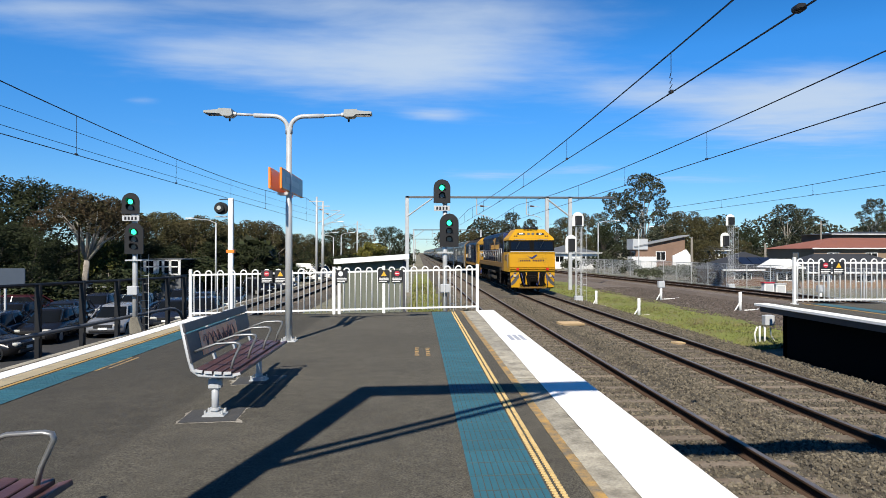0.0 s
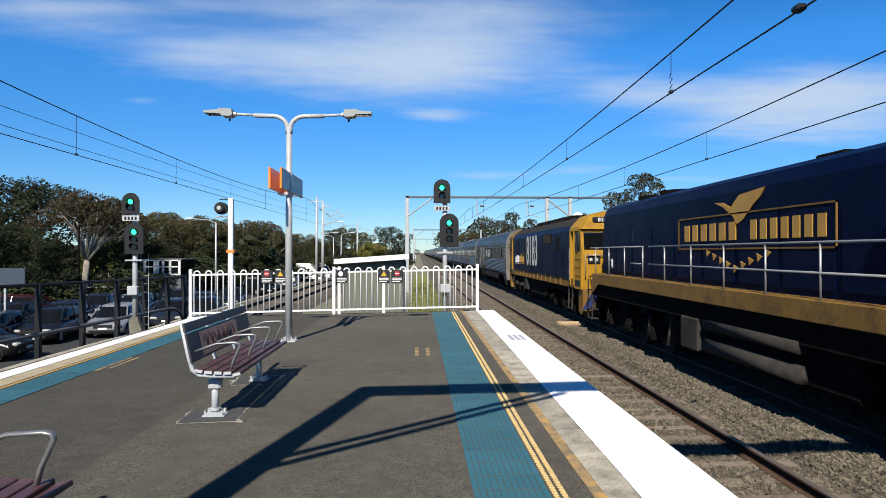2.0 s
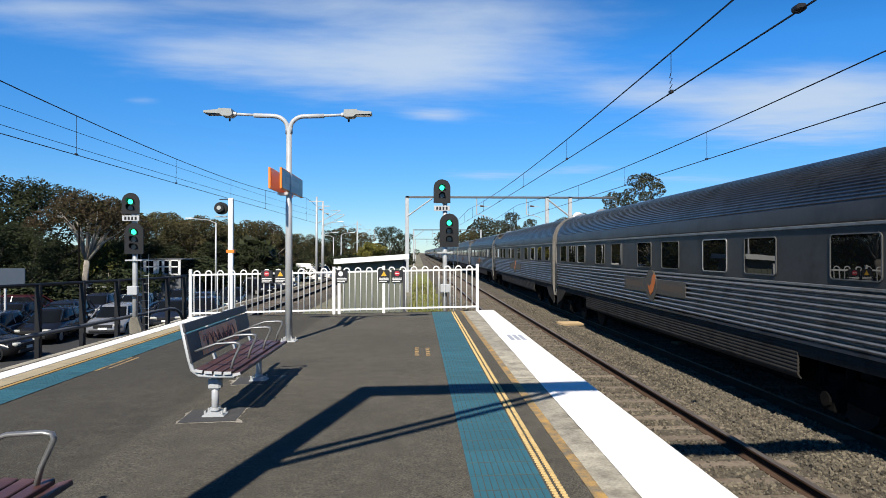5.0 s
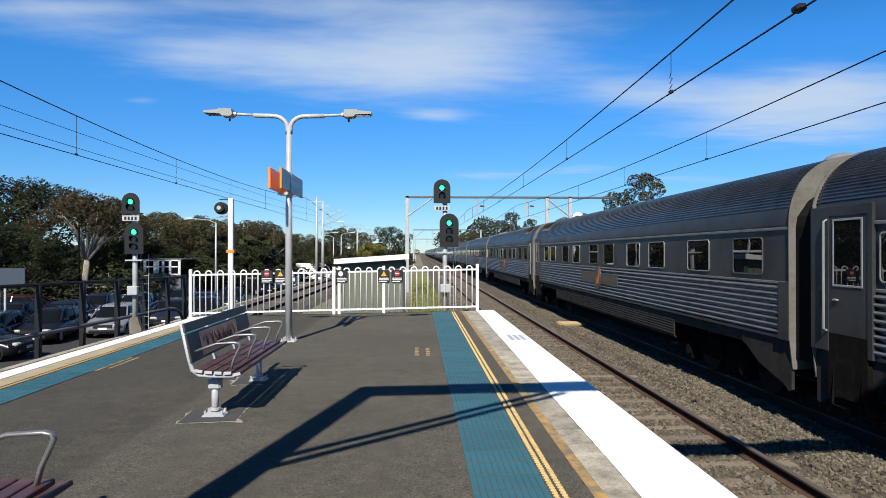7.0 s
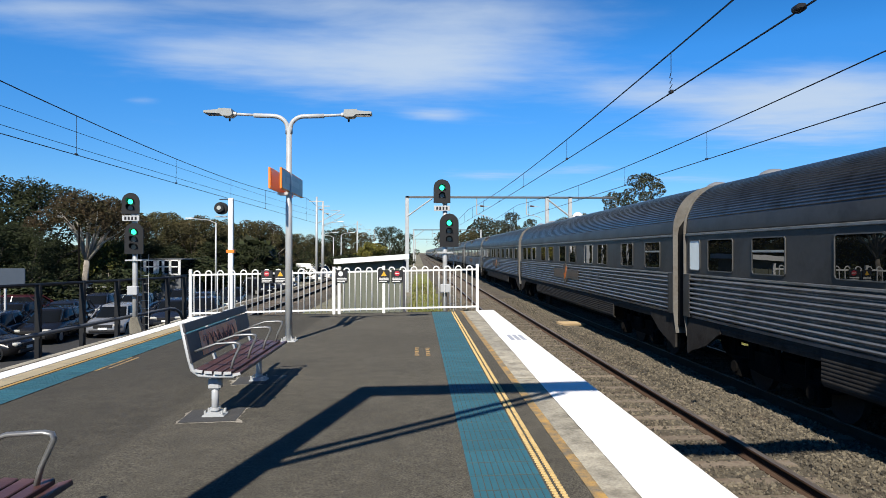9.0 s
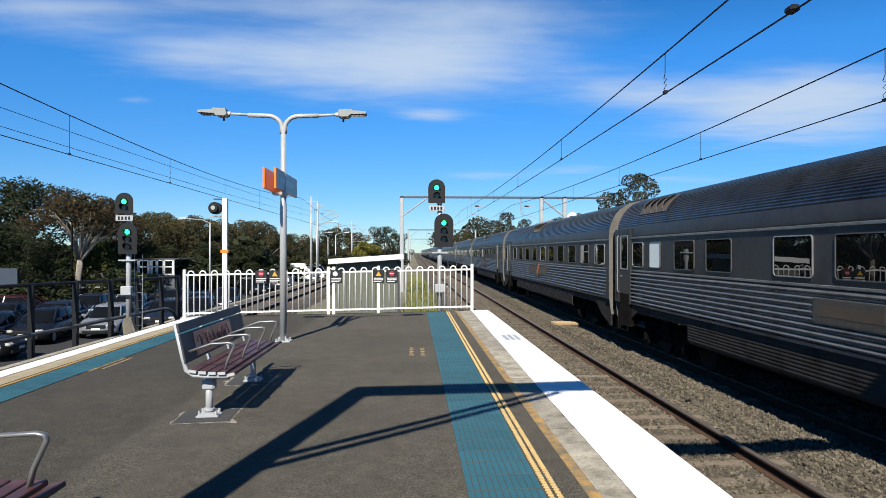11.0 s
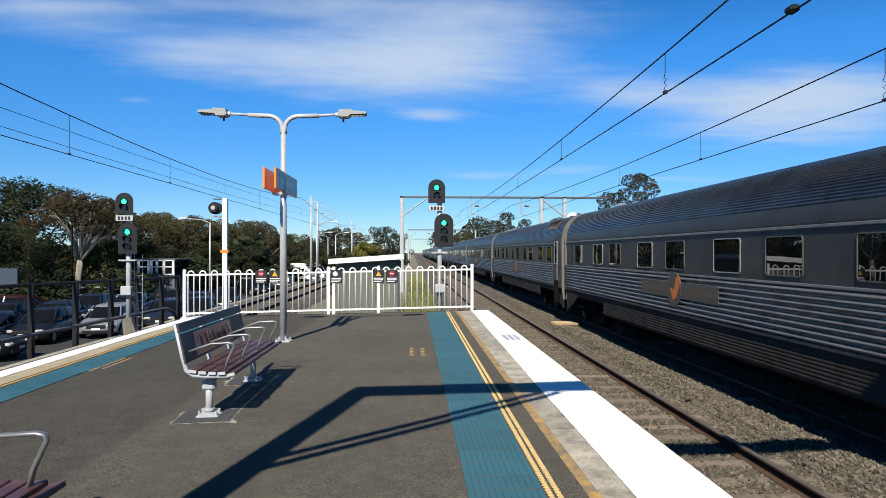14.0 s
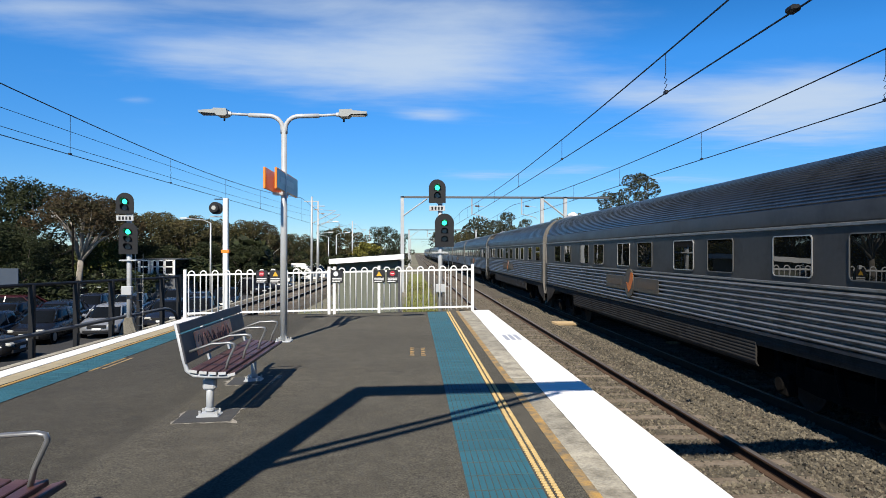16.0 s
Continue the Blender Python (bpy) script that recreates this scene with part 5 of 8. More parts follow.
    for x in (-0.88, 0.865):
        box(x, x + 0.015, -0.006, 0.01, 1.96, 2.19, 0, bm)
    for a, b, n in ((-0.80, -0.08, 6), (0.02, 0.80, 7)):
        for i in range(n):
            x = a + (b - a) * i / n
            part("nose_name_bar", box(x, x + (b - a) / n * 0.66, -0.006, 0.01, 2.02, 2.13), "number_brown", cab, m=pose(0, 0.036, 0))
    box(-0.3, 0.3, -0.006, 0.01, 1.90, 1.925, 0, bm)
    part("nose_name_frame", bm, "number_brown", cab, "dark brown outline round the name", pose(0, 0.036, 0))
    words("NR27", 0.52, "number_brown", cab, Matrix.Translation((-1.464, 1.80, 2.22)) @ Euler((radians(90), 0, radians(-90))).to_matrix().to_4x4(), label="dark brown fleet number", bold=0.008)
    # ribs and headstock
    for z in (1.66, 1.56, 1.46):
        part("nose_rib", box(-1.44, 1.44, -0.05, 0.1, z - 0.03, z + 0.02, 0.012), C, th)
    part("headstock", prism([(0.0, 1.36), (0.0, 0.42), (0.25, 0.30), (0.6, 0.35), (0.6, 1.36)], -1.38, 1.38, "x"), "dark", th, "grimy headstock and plough")
    for s in (-1, 1):
        part("corner_plate", prism([(s * 1.42, 1.33), (s * 0.86, 1.33), (s * 0.62, 0.36), (s * 1.36, 0.38)], -0.03, 0.0), C, th, "yellow corner plate with blue stripes")
        for k, st in enumerate(([(1.40, 1.05), (1.14, 1.31), (0.98, 1.31), (1.39, 0.90)], [(1.38, 0.66), (0.90, 1.24), (0.84, 1.02), (1.18, 0.58), (1.37, 0.48)])):
            part("hazard_stripe", prism([(s * x, z) for x, z in st], -0.04, -0.028), "dark_panel" if k else "blue_paint", th)
        dl = part("ditch_light", disc((s * 1.14, -0.03, 1.12), 0.11, -0.06, "y", 16), C, th, "round ditch light in yellow housing")
        part("ditch_lens", disc((s * 1.14, -0.09, 1.12), 0.075, -0.01, "y", 16), "lens", dl, "clear lamp lens")
        part("marker_lamp", box(s * 0.95 - 0.08, s * 0.95 + 0.08, -0.09, -0.04, 1.45, 1.62, 0.01), "red_lens", th, "red marker lamp")
        st = part("corner_steps", box(s * 1.40 - 0.03, s * 1.40 + 0.03, 0.1, 0.75, 0.42, 1.35), "dark", th)
        for z in (0.55, 0.85, 1.15):
            part("step", box(s * 1.44 - 0.05, s * 1.44 + 0.04, 0.12, 0.72, z, z + 0.03), "dirty_steel", st)
    part("coupler", join(box(-0.16, 0.16, -0.42, 0.1, 0.72, 1.02, 0.05), box(-0.28, 0.28, -0.1, 0.05, 0.6, 1.15, 0.03)), "dark", th, "grimy automatic coupler")
    for s in (-1, 1):
        part("coupler_guide", box(s * 0.40 - 0.05, s * 0.40 + 0.05, -0.08, 0.0, 0.55, 1.33, 0.012), C, th, "yellow upright beside the coupler")
    part("lower_lip", box(-0.9, 0.9, -0.06, 0.05, 0.30, 0.42, 0.02), "grimy_gold", th)
    for i, (x, d) in enumerate(((-0.72, 0.1), (-0.6, -0.1), (-0.46, 0.12), (0.45, -0.1), (0.58, 0.12), (0.74, -0.06), (0.86, 0.05))):
        part("air_hose", tube([(x, -0.05, 1.28), (x + d * 0.4, -0.22, 1.05), (x + d, -0.25, 0.72), (x + d * 1.6, -0.18, 0.5), (x + d * 2.2, -0.1, 0.62)], 0.028, seg=6), "rubber" if i % 3 else "blue_paint", th, smooth=True)
    # running gear
    for y in (3.9, 17.4):
        bogie(th, y, (-1.85, 0.0, 1.85), 0.52, "loco")
    part("fuel_tank", box(-1.2, 1.2, 7.4, 13.4, 0.42, 1.2, 0.12, seg=3), "dark", th)
    for z, r in ((1.12, 0.13), (0.68, 0.15)):
        part("air_reservoir", tube([(-1.28, 8.7, z), (-1.28, 12.1, z)], r, seg=14), "dirty_steel", th, "grey cylindrical air reservoir", smooth=True)
    part("equipment_box", box(-1.4, -1.1, 12.35, 13.25, 0.5, 1.2, 0.03), "dirty_steel", th)
    lad = part("ladder", join(box(-1.47, -1.43, 4.55, 4.6, 0.45, 1.6), box(-1.47, -1.43, 5.0, 5.05, 0.45, 1.6)), "dirty_steel", th)
    for z in (0.5, 0.78, 1.06, 1.34):
        part("rung", box(-1.50, -1.42, 4.58, 5.02, z, z + 0.03), "dirty_steel", lad)
    for y in (2.0, 6.3, 14.2, 15.6, 19.3):
        part("brake_rod", tube([(-1.22, y, 1.0), (-1.25, y + 0.1, 0.6), (-1.22, y + 0.25, 0.35)], 0.035, seg=6), "dirty_steel", th)
    # handrails along the walkway
    for y in lin(6.5, 20.2, 10):
        handrail(th, [(-1.43, y, 1.9), (-1.43, y, 2.74)])
    handrail(th, [(-1.43, 5.9, 1.95), (-1.43, 5.9, 2.8), (-1.43, 6.5, 2.75), (-1.43, 15.2, 2.75)])
    handrail(th, [(-1.43, 15.6, 2.75), (-1.43, 20.2, 2.75), (-1.40, L - 0.3, 2.75), (-1.1, L - 0.22, 2.72)])
    handrail(th, [(-1.43, 6.5, 2.3), (-1.43, 15.2, 2.3)])
    handrail(th, [(-1.43, 15.8, 2.3), (-1.43, 16.6, 2.3)])
    for a, b in ((4.3, 5.1), (5.35, 5.9)):
        handrail(th, [(-1.44, a, 1.9), (-1.44, a, 2.86), (-1.44, b, 2.86), (-1.44, b, 1.9)], 0.026)
    handrail(th, [(-1.48, 0.55, 1.6), (-1.5, 0.55, 1.7), (-1.5, 0.55, 2.5), (-1.46, 0.55, 2.55)])
    part("rear_apron", box(-1.2, 1.2, L - 0.75, L - 0.3, 0.5, 1.9, 0.03), "dark", th)
    steps = part("rear_steps", join(box(-1.46, -1.42, L - 0.72, L - 0.68, 0.35, 1.7), box(-1.46, -1.42, L - 0.22, L - 0.18, 0.35, 1.7)), "dirty_steel", th, "grimy steel corner steps")
    for z in (0.36, 0.68, 1.0, 1.32):
        part("step", box(-1.48, -1.22, L - 0.70, L - 0.20, z, z + 0.035), "dirty_steel", steps)
    part("sill_drop", prism([(L - 1.5, 1.58), (L - 0.74, 1.58), (L - 0.74, 1.25), (L - 1.15, 1.40)], -1.462, -1.44, "x"), "gold", th)
    return th


def second_locomotive():
    th = thing("second_locomotive", pose(0, 0, 0), "navy blue diesel locomotive with yellow cabs and large white number", "locomotive", "locomotives of the train")
    L, R = 18.6, 16.75
    body = [(1.45, 1.6), (1.46, 3.40), (1.36, 3.62), (1.05, 3.92), (0.6, 4.08), (0.0, 4.12)]
    shell = part("body", hood_prism(body, 1.75, R), "navy", th, "navy blue ribbed body side with a sooty roof")
    shell.data.materials.append(M["roof_soot"])
    for f in shell.data.polygons:
        if f.center.z > 3.55 and abs(f.normal.y) < 0.5:
            f.material_index = 1
    for y in (4.3, 7.4, 10.3, 14.6):
        part("body_seam", box(-1.472, -1.455, y, y + 0.025, 1.62, 3.40), "navy", th)
    for z in (1.98, 2.34, 2.72, 3.1):
        part("body_rib", box(-1.468, -1.455, 4.3, R - 0.05, z, z + 0.018), "navy", th)
    part("sill", box(-1.42, 1.42, 0.3, L - 0.02, 1.26, 1.6, 0.01), "grimy_gold", th, "dull yellow side sill with brackets")
    for y in lin(3.4, L - 2.5, 13):
        part("sill_bracket", prism([(-1.47, 1.30), (-1.42, 1.28), (-1.42, 1.60), (-1.44, 1.61)], y, y + 0.04), "grimy_gold", th)
    part("underframe", box(-1.3, 1.3, 0.5, L - 0.1, 1.0, 1.28), "dark", th)
    part("roof_pod", hood_prism([(0.95, 3.95), (0.85, 4.15), (0.0, 4.20)], 4.2, 12.0), "dark", th)
    for y in (7.5, 9.5, 11.5, 13.5):
        part("roof_fan", disc((0, y, 4.17), 0.5, 0.07, "z", 20), "dark", th)
    part("side_intake", box(-1.475, -1.45, 5.2, 7.1, 2.98, 3.42, 0.005), "dark", th)
    for i in range(16):
        part("intake_slat", box(-1.482, -1.474, 5.26 + i * 0.115, 5.30 + i * 0.115, 3.01, 3.39), "dirty_steel", th)
    part("side_hatch", box(-1.475, -1.45, 3.6, 4.2, 2.68, 3.25, 0.005), "dark", th)
    part("side_louvre", louvre_mesh(0.62, 1.97, 2.7, 9), "navy", th, m=pose(-1.455, 3.1, 0))
    for y in (16.3, 12.2):
        hatch = part("round_hatch", disc((-1.470, y, 3.06), 0.27, 0.03, "x", 24), "navy", th)
        part("hatch_grille", disc((-1.478, y, 3.06), 0.22, 0.01, "x", 24), "roof_soot", hatch)
    for y in lin(2.4, 16.0, 8):
        part("lifting_lug", box(-1.0, -0.9, y, y + 0.15, 3.95, 4.06, 0.02), "dark", th)
    # front cab
    C = "faded_yellow"
    cab = part("cab", prism([(0.05, 1.26), (0.0, 2.55), (1.05, 2.55), (1.05, 1.26)], -1.44, 1.44, "x"), C, th, "yellow driving cab")
    part("cab_front", prism([(0.0, 2.55), (0.2, 3.42), (1.12, 3.42), (1.12, 2.55)], -1.42, 1.42, "x"), C, cab)
    part("cab_roof", hood_prism([(1.45, 3.40), (1.43, 3.54), (1.08, 3.93), (0.6, 4.09), (0.0, 4.13)], 0.34, 1.75), C, cab)
    bm = bmesh.new()
    lo = [bm.verts.new(p) for p in ((-1.43, 0.08, 3.44), (1.43, 0.08, 3.44), (1.43, 0.36, 3.44), (-1.43, 0.36, 3.44))]
    hi = [bm.verts.new(p) for p in ((-1.06, 0.27, 3.93), (1.06, 0.27, 3.93), (1.06, 0.36, 3.93), (-1.06, 0.36, 3.93))]
    bm.faces.new(lo[::-1])
    bm.faces.new(hi)
    for i in range(4):
        bm.faces.new((lo[i], lo[(i + 1) % 4], hi[(i + 1) % 4], hi[i]))
    part("roof_brow", bm, C, cab)
    for x0, x1 in ((-1.32, -0.1), (0.1, 1.32)):
        part("windscreen", prism([(0.02, 2.70), (0.15, 3.32), (0.18, 3.32), (0.05, 2.70)], x0, x1, "x"), "screen", cab)
    part("cab_side_window", box(-1.435, -1.415, 0.30, 0.58, 2.65, 3.28, 0.005), "glass", cab)
    part("cab_side_window", box(-1.435, -1.415, 0.64, 1.02, 2.60, 3.28, 0.005), "glass", cab)
    part("wind_deflector", box(-1.47, -1.43, 0.58, 0.64, 2.6, 3.32), "black", cab)
    for z in (1.75, 2.05, 2.35):
        part("cab_rib", box(-1.452, -1.435, 0.12, 1.0, z, z + 0.02), C, cab)
    # black colour stands in for shade in the step slot and doorway
    part("step_recess", box(-1.446, -1.40, 0.2, 0.95, 1.36, 1.58), "black", cab)
    part("vestibule", box(-1.34, 1.34, 1.1, 1.75, 1.5, 3.42), "black", cab, "dark cab doorway recess")
    for y in (1.08, 1.66):
        part("door_post", box(-1.46, -1.34, y, y + 0.10, 1.35, 3.44, 0.01), C, cab)
    handrail(cab, [(-1.47, 1.62, 1.5), (-1.5, 1.62, 1.6), (-1.5, 1.62, 2.7), (-1.47, 1.62, 2.75)], 0.016)
    part("number_board", box(-0.98, -0.22, 0.12, 0.30, 3.66, 3.88, 0.05), "black", cab)
    words("8183", 0.20, "white", cab, pose(-0.60, 0.117, 3.77, 90, 0, 0), label="white number on black board", bold=0.004)
    part("nose_lamp_panel", box(-1.2, -0.75, -0.03, 0.0, 2.2, 2.48, 0.01), "black", cab)
    for x in (-1.1, -0.9):
        part("nose_lamp", disc((x, -0.03, 2.34), 0.06, -0.02, "y", 12), "lens", cab)
    part("headstock", prism([(0.0, 1.28), (0.0, 0.50), (0.2, 0.34), (0.6, 0.45), (0.6, 1.28)], -1.38, 1.38, "x"), "grimy_gold", th, "grimy yellow headstock with blue stripes")
    for x in (-1.0, -0.2, 0.6):
        part("hazard_stripe", prism([(x, 1.25), (x + 0.3, 1.25), (x - 0.1, 0.55), (x - 0.4, 0.55)], -0.012, 0.0), "blue_paint", th)
    part("coupler", box(-0.16, 0.16, -0.8, 0.1, 0.72, 1.02, 0.05), "rail_rust", th)
    for x in (-0.8, -0.6, 0.6, 0.8):
        part("air_hose", tube([(x, -0.03, 1.2), (x, -0.3, 0.8), (x * 0.9, -0.5, 0.6), (x * 0.8, -0.75, 0.9)], 0.03, seg=6), "rubber", th)
    handrail(th, [(-1.3, -0.06, 1.7), (-1.3, -0.08, 2.5), (-0.4, -0.08, 2.5)])
    # rear cab end
    rear = part("rear_cab", prism([(R + 0.45, 1.6), (R + 0.45, 3.5), (L - 0.12, 3.5), (L, 2.6), (L, 1.6)], -1.41, 1.41, "x"), "gold", th, "dull yellow rear cab end")
    part("rear_roof", hood_prism([(1.46, 3.42), (1.44, 3.56), (1.08, 3.93), (0.6, 4.08), (0.0, 4.12)], R + 0.003, L - 0.08), "gold", rear)
    part("doorway_recess", box(-1.26, 1.26, R, R + 0.45, 1.6, 3.44), "gold", rear)
    part("doorway_glass", box(-1.272, -1.26, R + 0.08, R + 0.38, 2.5, 3.3, 0.004), "glass", rear)
    part("rear_window", box(-1.42, -1.40, L - 0.92, L - 0.12, 2.66, 3.36, 0.005), "glass", rear)
    for y in (L - 0.96, L - 0.56, L - 0.12):
        part("window_bar", box(-1.43, -1.41, y, y + 0.04, 2.62, 3.40, 0.004), "roof_soot" if y < L - 0.2 else "gold", rear)
    part("window_sill", box(-1.44, -1.41, L - 0.96, L - 0.06, 2.60, 2.65, 0.004), "gold", rear)
    part("door_post", box(-1.46, -1.40, R + 0.45, R + 0.72, 1.55, 3.42, 0.012), "faded_yellow", rear, "bright yellow open door")
    part("door_post", box(-1.46, -1.40, R + 0.02, R + 0.07, 1.55, 3.42, 0.008), "grimy_gold", rear)
    part("door_handle", disc((-1.48, R + 0.52, 2.46), 0.05, 0.02, "x", 10), "black", rear)
    for z in (1.92, 2.20, 2.48):
        part("rear_panel_rib", box(-1.425, -1.405, R + 0.80, L - 0.04, z, z + 0.025, 0.004), "gold", rear)
    # flat black plates paint the shade of two step slots
    for y in (R + 0.84, R + 1.30):
        part("step_recess", box(-1.416, -1.40, y, y + 0.36, 1.64, 1.78), "black", rear)
    part("cab_ledge", box(-1.48, -1.40, R - 0.02, L, 1.555, 1.60, 0.008), "gold", rear)
    handrail(rear, [(-1.44, L - 0.02, 1.66), (-1.48, L + 0.02, 1.72), (-1.48, L + 0.02, 2.62), (-1.44, L - 0.02, 2.68)], 0.02, "gold")
    part("footstep", box(-1.46, -1.41, R + 0.16, R + 0.38, 1.40, 1.56, 0.01), "number_paint", th, "pale framed footstep")
    # black plate paints the shade inside the footstep
    part("footstep_hollow", box(-1.466, -1.455, R + 0.20, R + 0.34, 1.45, 1.52), "black", th)
    part("rear_headstock", prism([(L - 0.50, 1.27), (L - 0.42, 0.74), (L - 0.62, 0.42), (L - 0.30, 0.56), (L - 0.06, 0.62), (L - 0.02, 1.27)], -1.40, 1.40, "x"), "grimy_gold", th, "grimy yellow rear headstock")
    part("rear_step", tube([(-1.38, R + 0.02, 1.18), (-1.42, R + 0.02, 0.74), (-1.42, R + 0.30, 0.74), (-1.38, R + 0.30, 1.18), (-1.38, R + 0.02, 1.18)], 0.02, seg=6), "dirty_steel", th)
    part("rear_step", tube([(-1.42, R + 0.04, 0.78), (-1.42, R - 0.06, 0.56), (-1.42, R - 0.10, 0.40), (-1.42, R + 0.16, 0.40)], 0.02, seg=6), "dirty_steel", th)
    for y in (13.9, 15.7):
        cyl = part("brake_cylinder", disc((-1.32, y - 0.24, 0.80), 0.085, 0.44, "y", 14), "dirty_steel", th, smooth=False)
        part("cylinder_flange", disc((-1.32, y + 0.20, 0.80), 0.13, 0.03, "y", 16), "dirty_steel", cyl)
    part("rear_coupler", box(-0.16, 0.16, L - 0.3, L + 0.95, 0.72, 1.02, 0.05), "rail_rust", th)
    # large white number and company bars on the side
    rot = Euler((radians(90), 0, radians(-90))).to_matrix().to_4x4()
    num = words("8183", 2.12, "number_paint", th, Matrix.Translation((-1.478, 10.1, 2.6)) @ rot @ Matrix.Diagonal((0.78, 1.0, 1.0, 1.0)), label="large white fleet number", bold=0.03, depth=0.002)
    # the operator's name, as plain slanting bars: white, then gold in a thin frame
    for i in range(7):
        y = 15.78 - i * 0.215
        tall = 0.40 if i in (2, 4, 5) else 0.32
        part("name_bar", prism([(y, 2.04), (y - 0.15, 2.04), (y - 0.19, 2.04 + tall), (y - 0.04, 2.04 + tall)], -1.476, -1.46, "x"), "white", th)
    part("name_underline", box(-1.476, -1.46, 14.30, 15.80, 1.96, 1.995), "white", th)
    for i in range(8):
        y = 14.22 - i * 0.205
        tall = 0.42 if i in (2, 3, 7) else 0.33
        part("name_bar", prism([(y, 2.04), (y - 0.14, 2.04), (y - 0.18, 2.04 + tall), (y - 0.04, 2.04 + tall)], -1.476, -1.46, "x"), "name_gold", th)
    for z in (1.96, 2.50):
        part("name_frame", box(-1.476, -1.46, 12.52, 14.22, z, z + 0.025), "name_gold", th)
    for y in (3.6, 15.4):
        bogie(th, y, (-1.7, 0.0, 1.7), 0.5, "loco2")
    part("fuel_tank", box(-1.25, 1.25, 7.2, 11.8, 0.45, 1.15, 0.1, seg=2), "dark", th)
    part("equipment_box", box(-1.4, -1.1, 12.0, 13.0, 0.6, 1.2, 0.03), "dirty_steel", th)
    for y in (2.2, 5.6, 7.0):
        part("brake_cylinder", tube([(-1.2, y, 0.75), (-1.42, y + 0.05, 0.6)], 0.10, seg=10), "dark", th)
    part("cab_step", tube([(-1.38, 1.5, 1.3), (-1.42, 1.5, 0.45), (-1.42, 2.1, 0.45), (-1.38, 2.1, 1.3)], 0.035, seg=6), "dirty_steel", th)
    return th


train.append((lead_locomotive(), 0.0))
train.append((second_locomotive(), 22.1))
LABELS = {"van": "fluted stainless steel power van with louvres and doors", "sleeper": "fluted stainless steel sleeping coach with dark square windows",
          "sleeper_two_blinds": "stainless steel sleeping coach with end door and drawn blind", "sleeper_rear_door": "stainless steel sleeping coach with rear door and roof scoops",
          "sleeper_front_door": "stainless steel sleeping coach with door at its leading end", "sleeper_wide_spaced": "stainless steel coach with front door and one covered window",
          "sleeper_small_end_window": "stainless steel coach with front door and small end window", "sleeper_even": "stainless steel sleeping coach without doors in view",
          "diner": "stainless steel dining coach with narrow service door", "lounge": "stainless steel lounge coach with one narrow door and roof domes"}
ORDER = ["van", "sleeper", "sleeper_two_blinds", "sleeper_rear_door", "sleeper_front_door", "sleeper", "sleeper_two_blinds", "lounge", "diner", "sleeper_wide_spaced",
         "sleeper_small_end_window", "sleeper_even", "sleeper_rear_door", "sleeper"]
MADE = {}
for k in range(26):
    kind = ORDER[k] if k < len(ORDER) else ("sleeper", "sleeper_rear_door", "sleeper_even")[k % 3]
    if kind in MADE:
        c = copy_thing(MADE[kind], pose(0, 0, 0))
    else:
        c = MADE[kind] = coach(kind, LABELS[kind])
    train.append((c, FIRST_COACH + PITCH * k))


# ---- overhead line ----
def gantry(x0, x1, y, z_beam, brace, label, masts=None, deep=0.32, drops=()):
    th = thing("catenary_gantry", pose(0, y, 0), label, "gantry", "overhead line gantries")
    base = -1.35
    for x in masts or (x0, x1):
        b = pz(x) if LEFT < x < EDGE and y < END else base
        part("mast", box(x - 0.13, x + 0.13, -0.13, 0.13, b, z_beam + deep / 2, 0.02), "galv", th)
        part("mast_foot", box(x - 0.3, x + 0.3, -0.3, 0.3, b - 0.02, b + 0.06, 0.01), "concrete", th)
    part("beam", box(x0 - 0.13, x1 + 0.13, -0.13, 0.13, z_beam - deep / 2, z_beam + deep / 2, 0.02), "beam_grey", th)
    for xa, za, xb, zb in brace:
        for s in (-0.11, 0.11):
            part("knee_brace", tube([(xa, s, za), (xb, s, zb)], 0.045, seg=6), "galv", th)
    for x in drops:
        part("drop_tube", tube([(x, 0, z_beam), (x, 0, 4.35)], 0.05, seg=8), "galv", th)
        part("registration_arm", tube([(x, 0, 4.4), (x + 1.0, 0, 4.15), (x + 1.15, 0, 3.98)], 0.022, seg=6), "galv", th)
        part("stay", tube([(x, 0, 5.0), (x + 1.1, 0, 4.9)], 0.018, seg=6), "galv", th)
        part("insulator", tube([(x + 0.25, 0, 4.98), (x + 0.55, 0, 4.95)], 0.06, seg=8), "insulator", th)
    return th


# beam grey, darker than the galvanised masts
M["beam_grey"] = material("weathered_beam", (0.076, 0.0824, 0.0889), 0.6, vary=0.15, bump=0.05)
M["insulator"] = material("brown_insulator", (0.0634, 0.0317, 0.0222), 0.3, vary=0.2, bump=0.05)
M["wire"] = material("dark_wire", (0.0317, 0.0317, 0.0348), 0.5, metal=0.6, vary=0.2, bump=0.0)
M["wood_pole"] = material("weathered_pole", (0.19, 0.171, 0.146), 0.9, vary=0.2, scale=3, fine=30, bump=0.3)

gantry(-2.26, 11.6, 1.07, 6.05, [(-2.26, 3.6, 0.1, 5.85), (11.6, 3.6, 9.2, 5.85)], "galvanised overhead line portal standing on the platform", deep=0.31)
gantry(-0.8, 14.2, 48.0, 5.6, [(-0.8, 4.2, 1.0, 5.5), (11.1, 4.2, 9.4, 5.5)], "galvanised overhead line portal across the tracks", masts=(-0.8, 9.4, 11.1), deep=0.14, drops=(4.25, 7.9))
for yy in (118, 200):
    gantry(-0.8, 11.2, yy, 5.6, [(-0.8, 4.2, 1.0, 5.5)], "distant overhead line portal across the tracks", deep=0.16, drops=(2.5, 6.1))


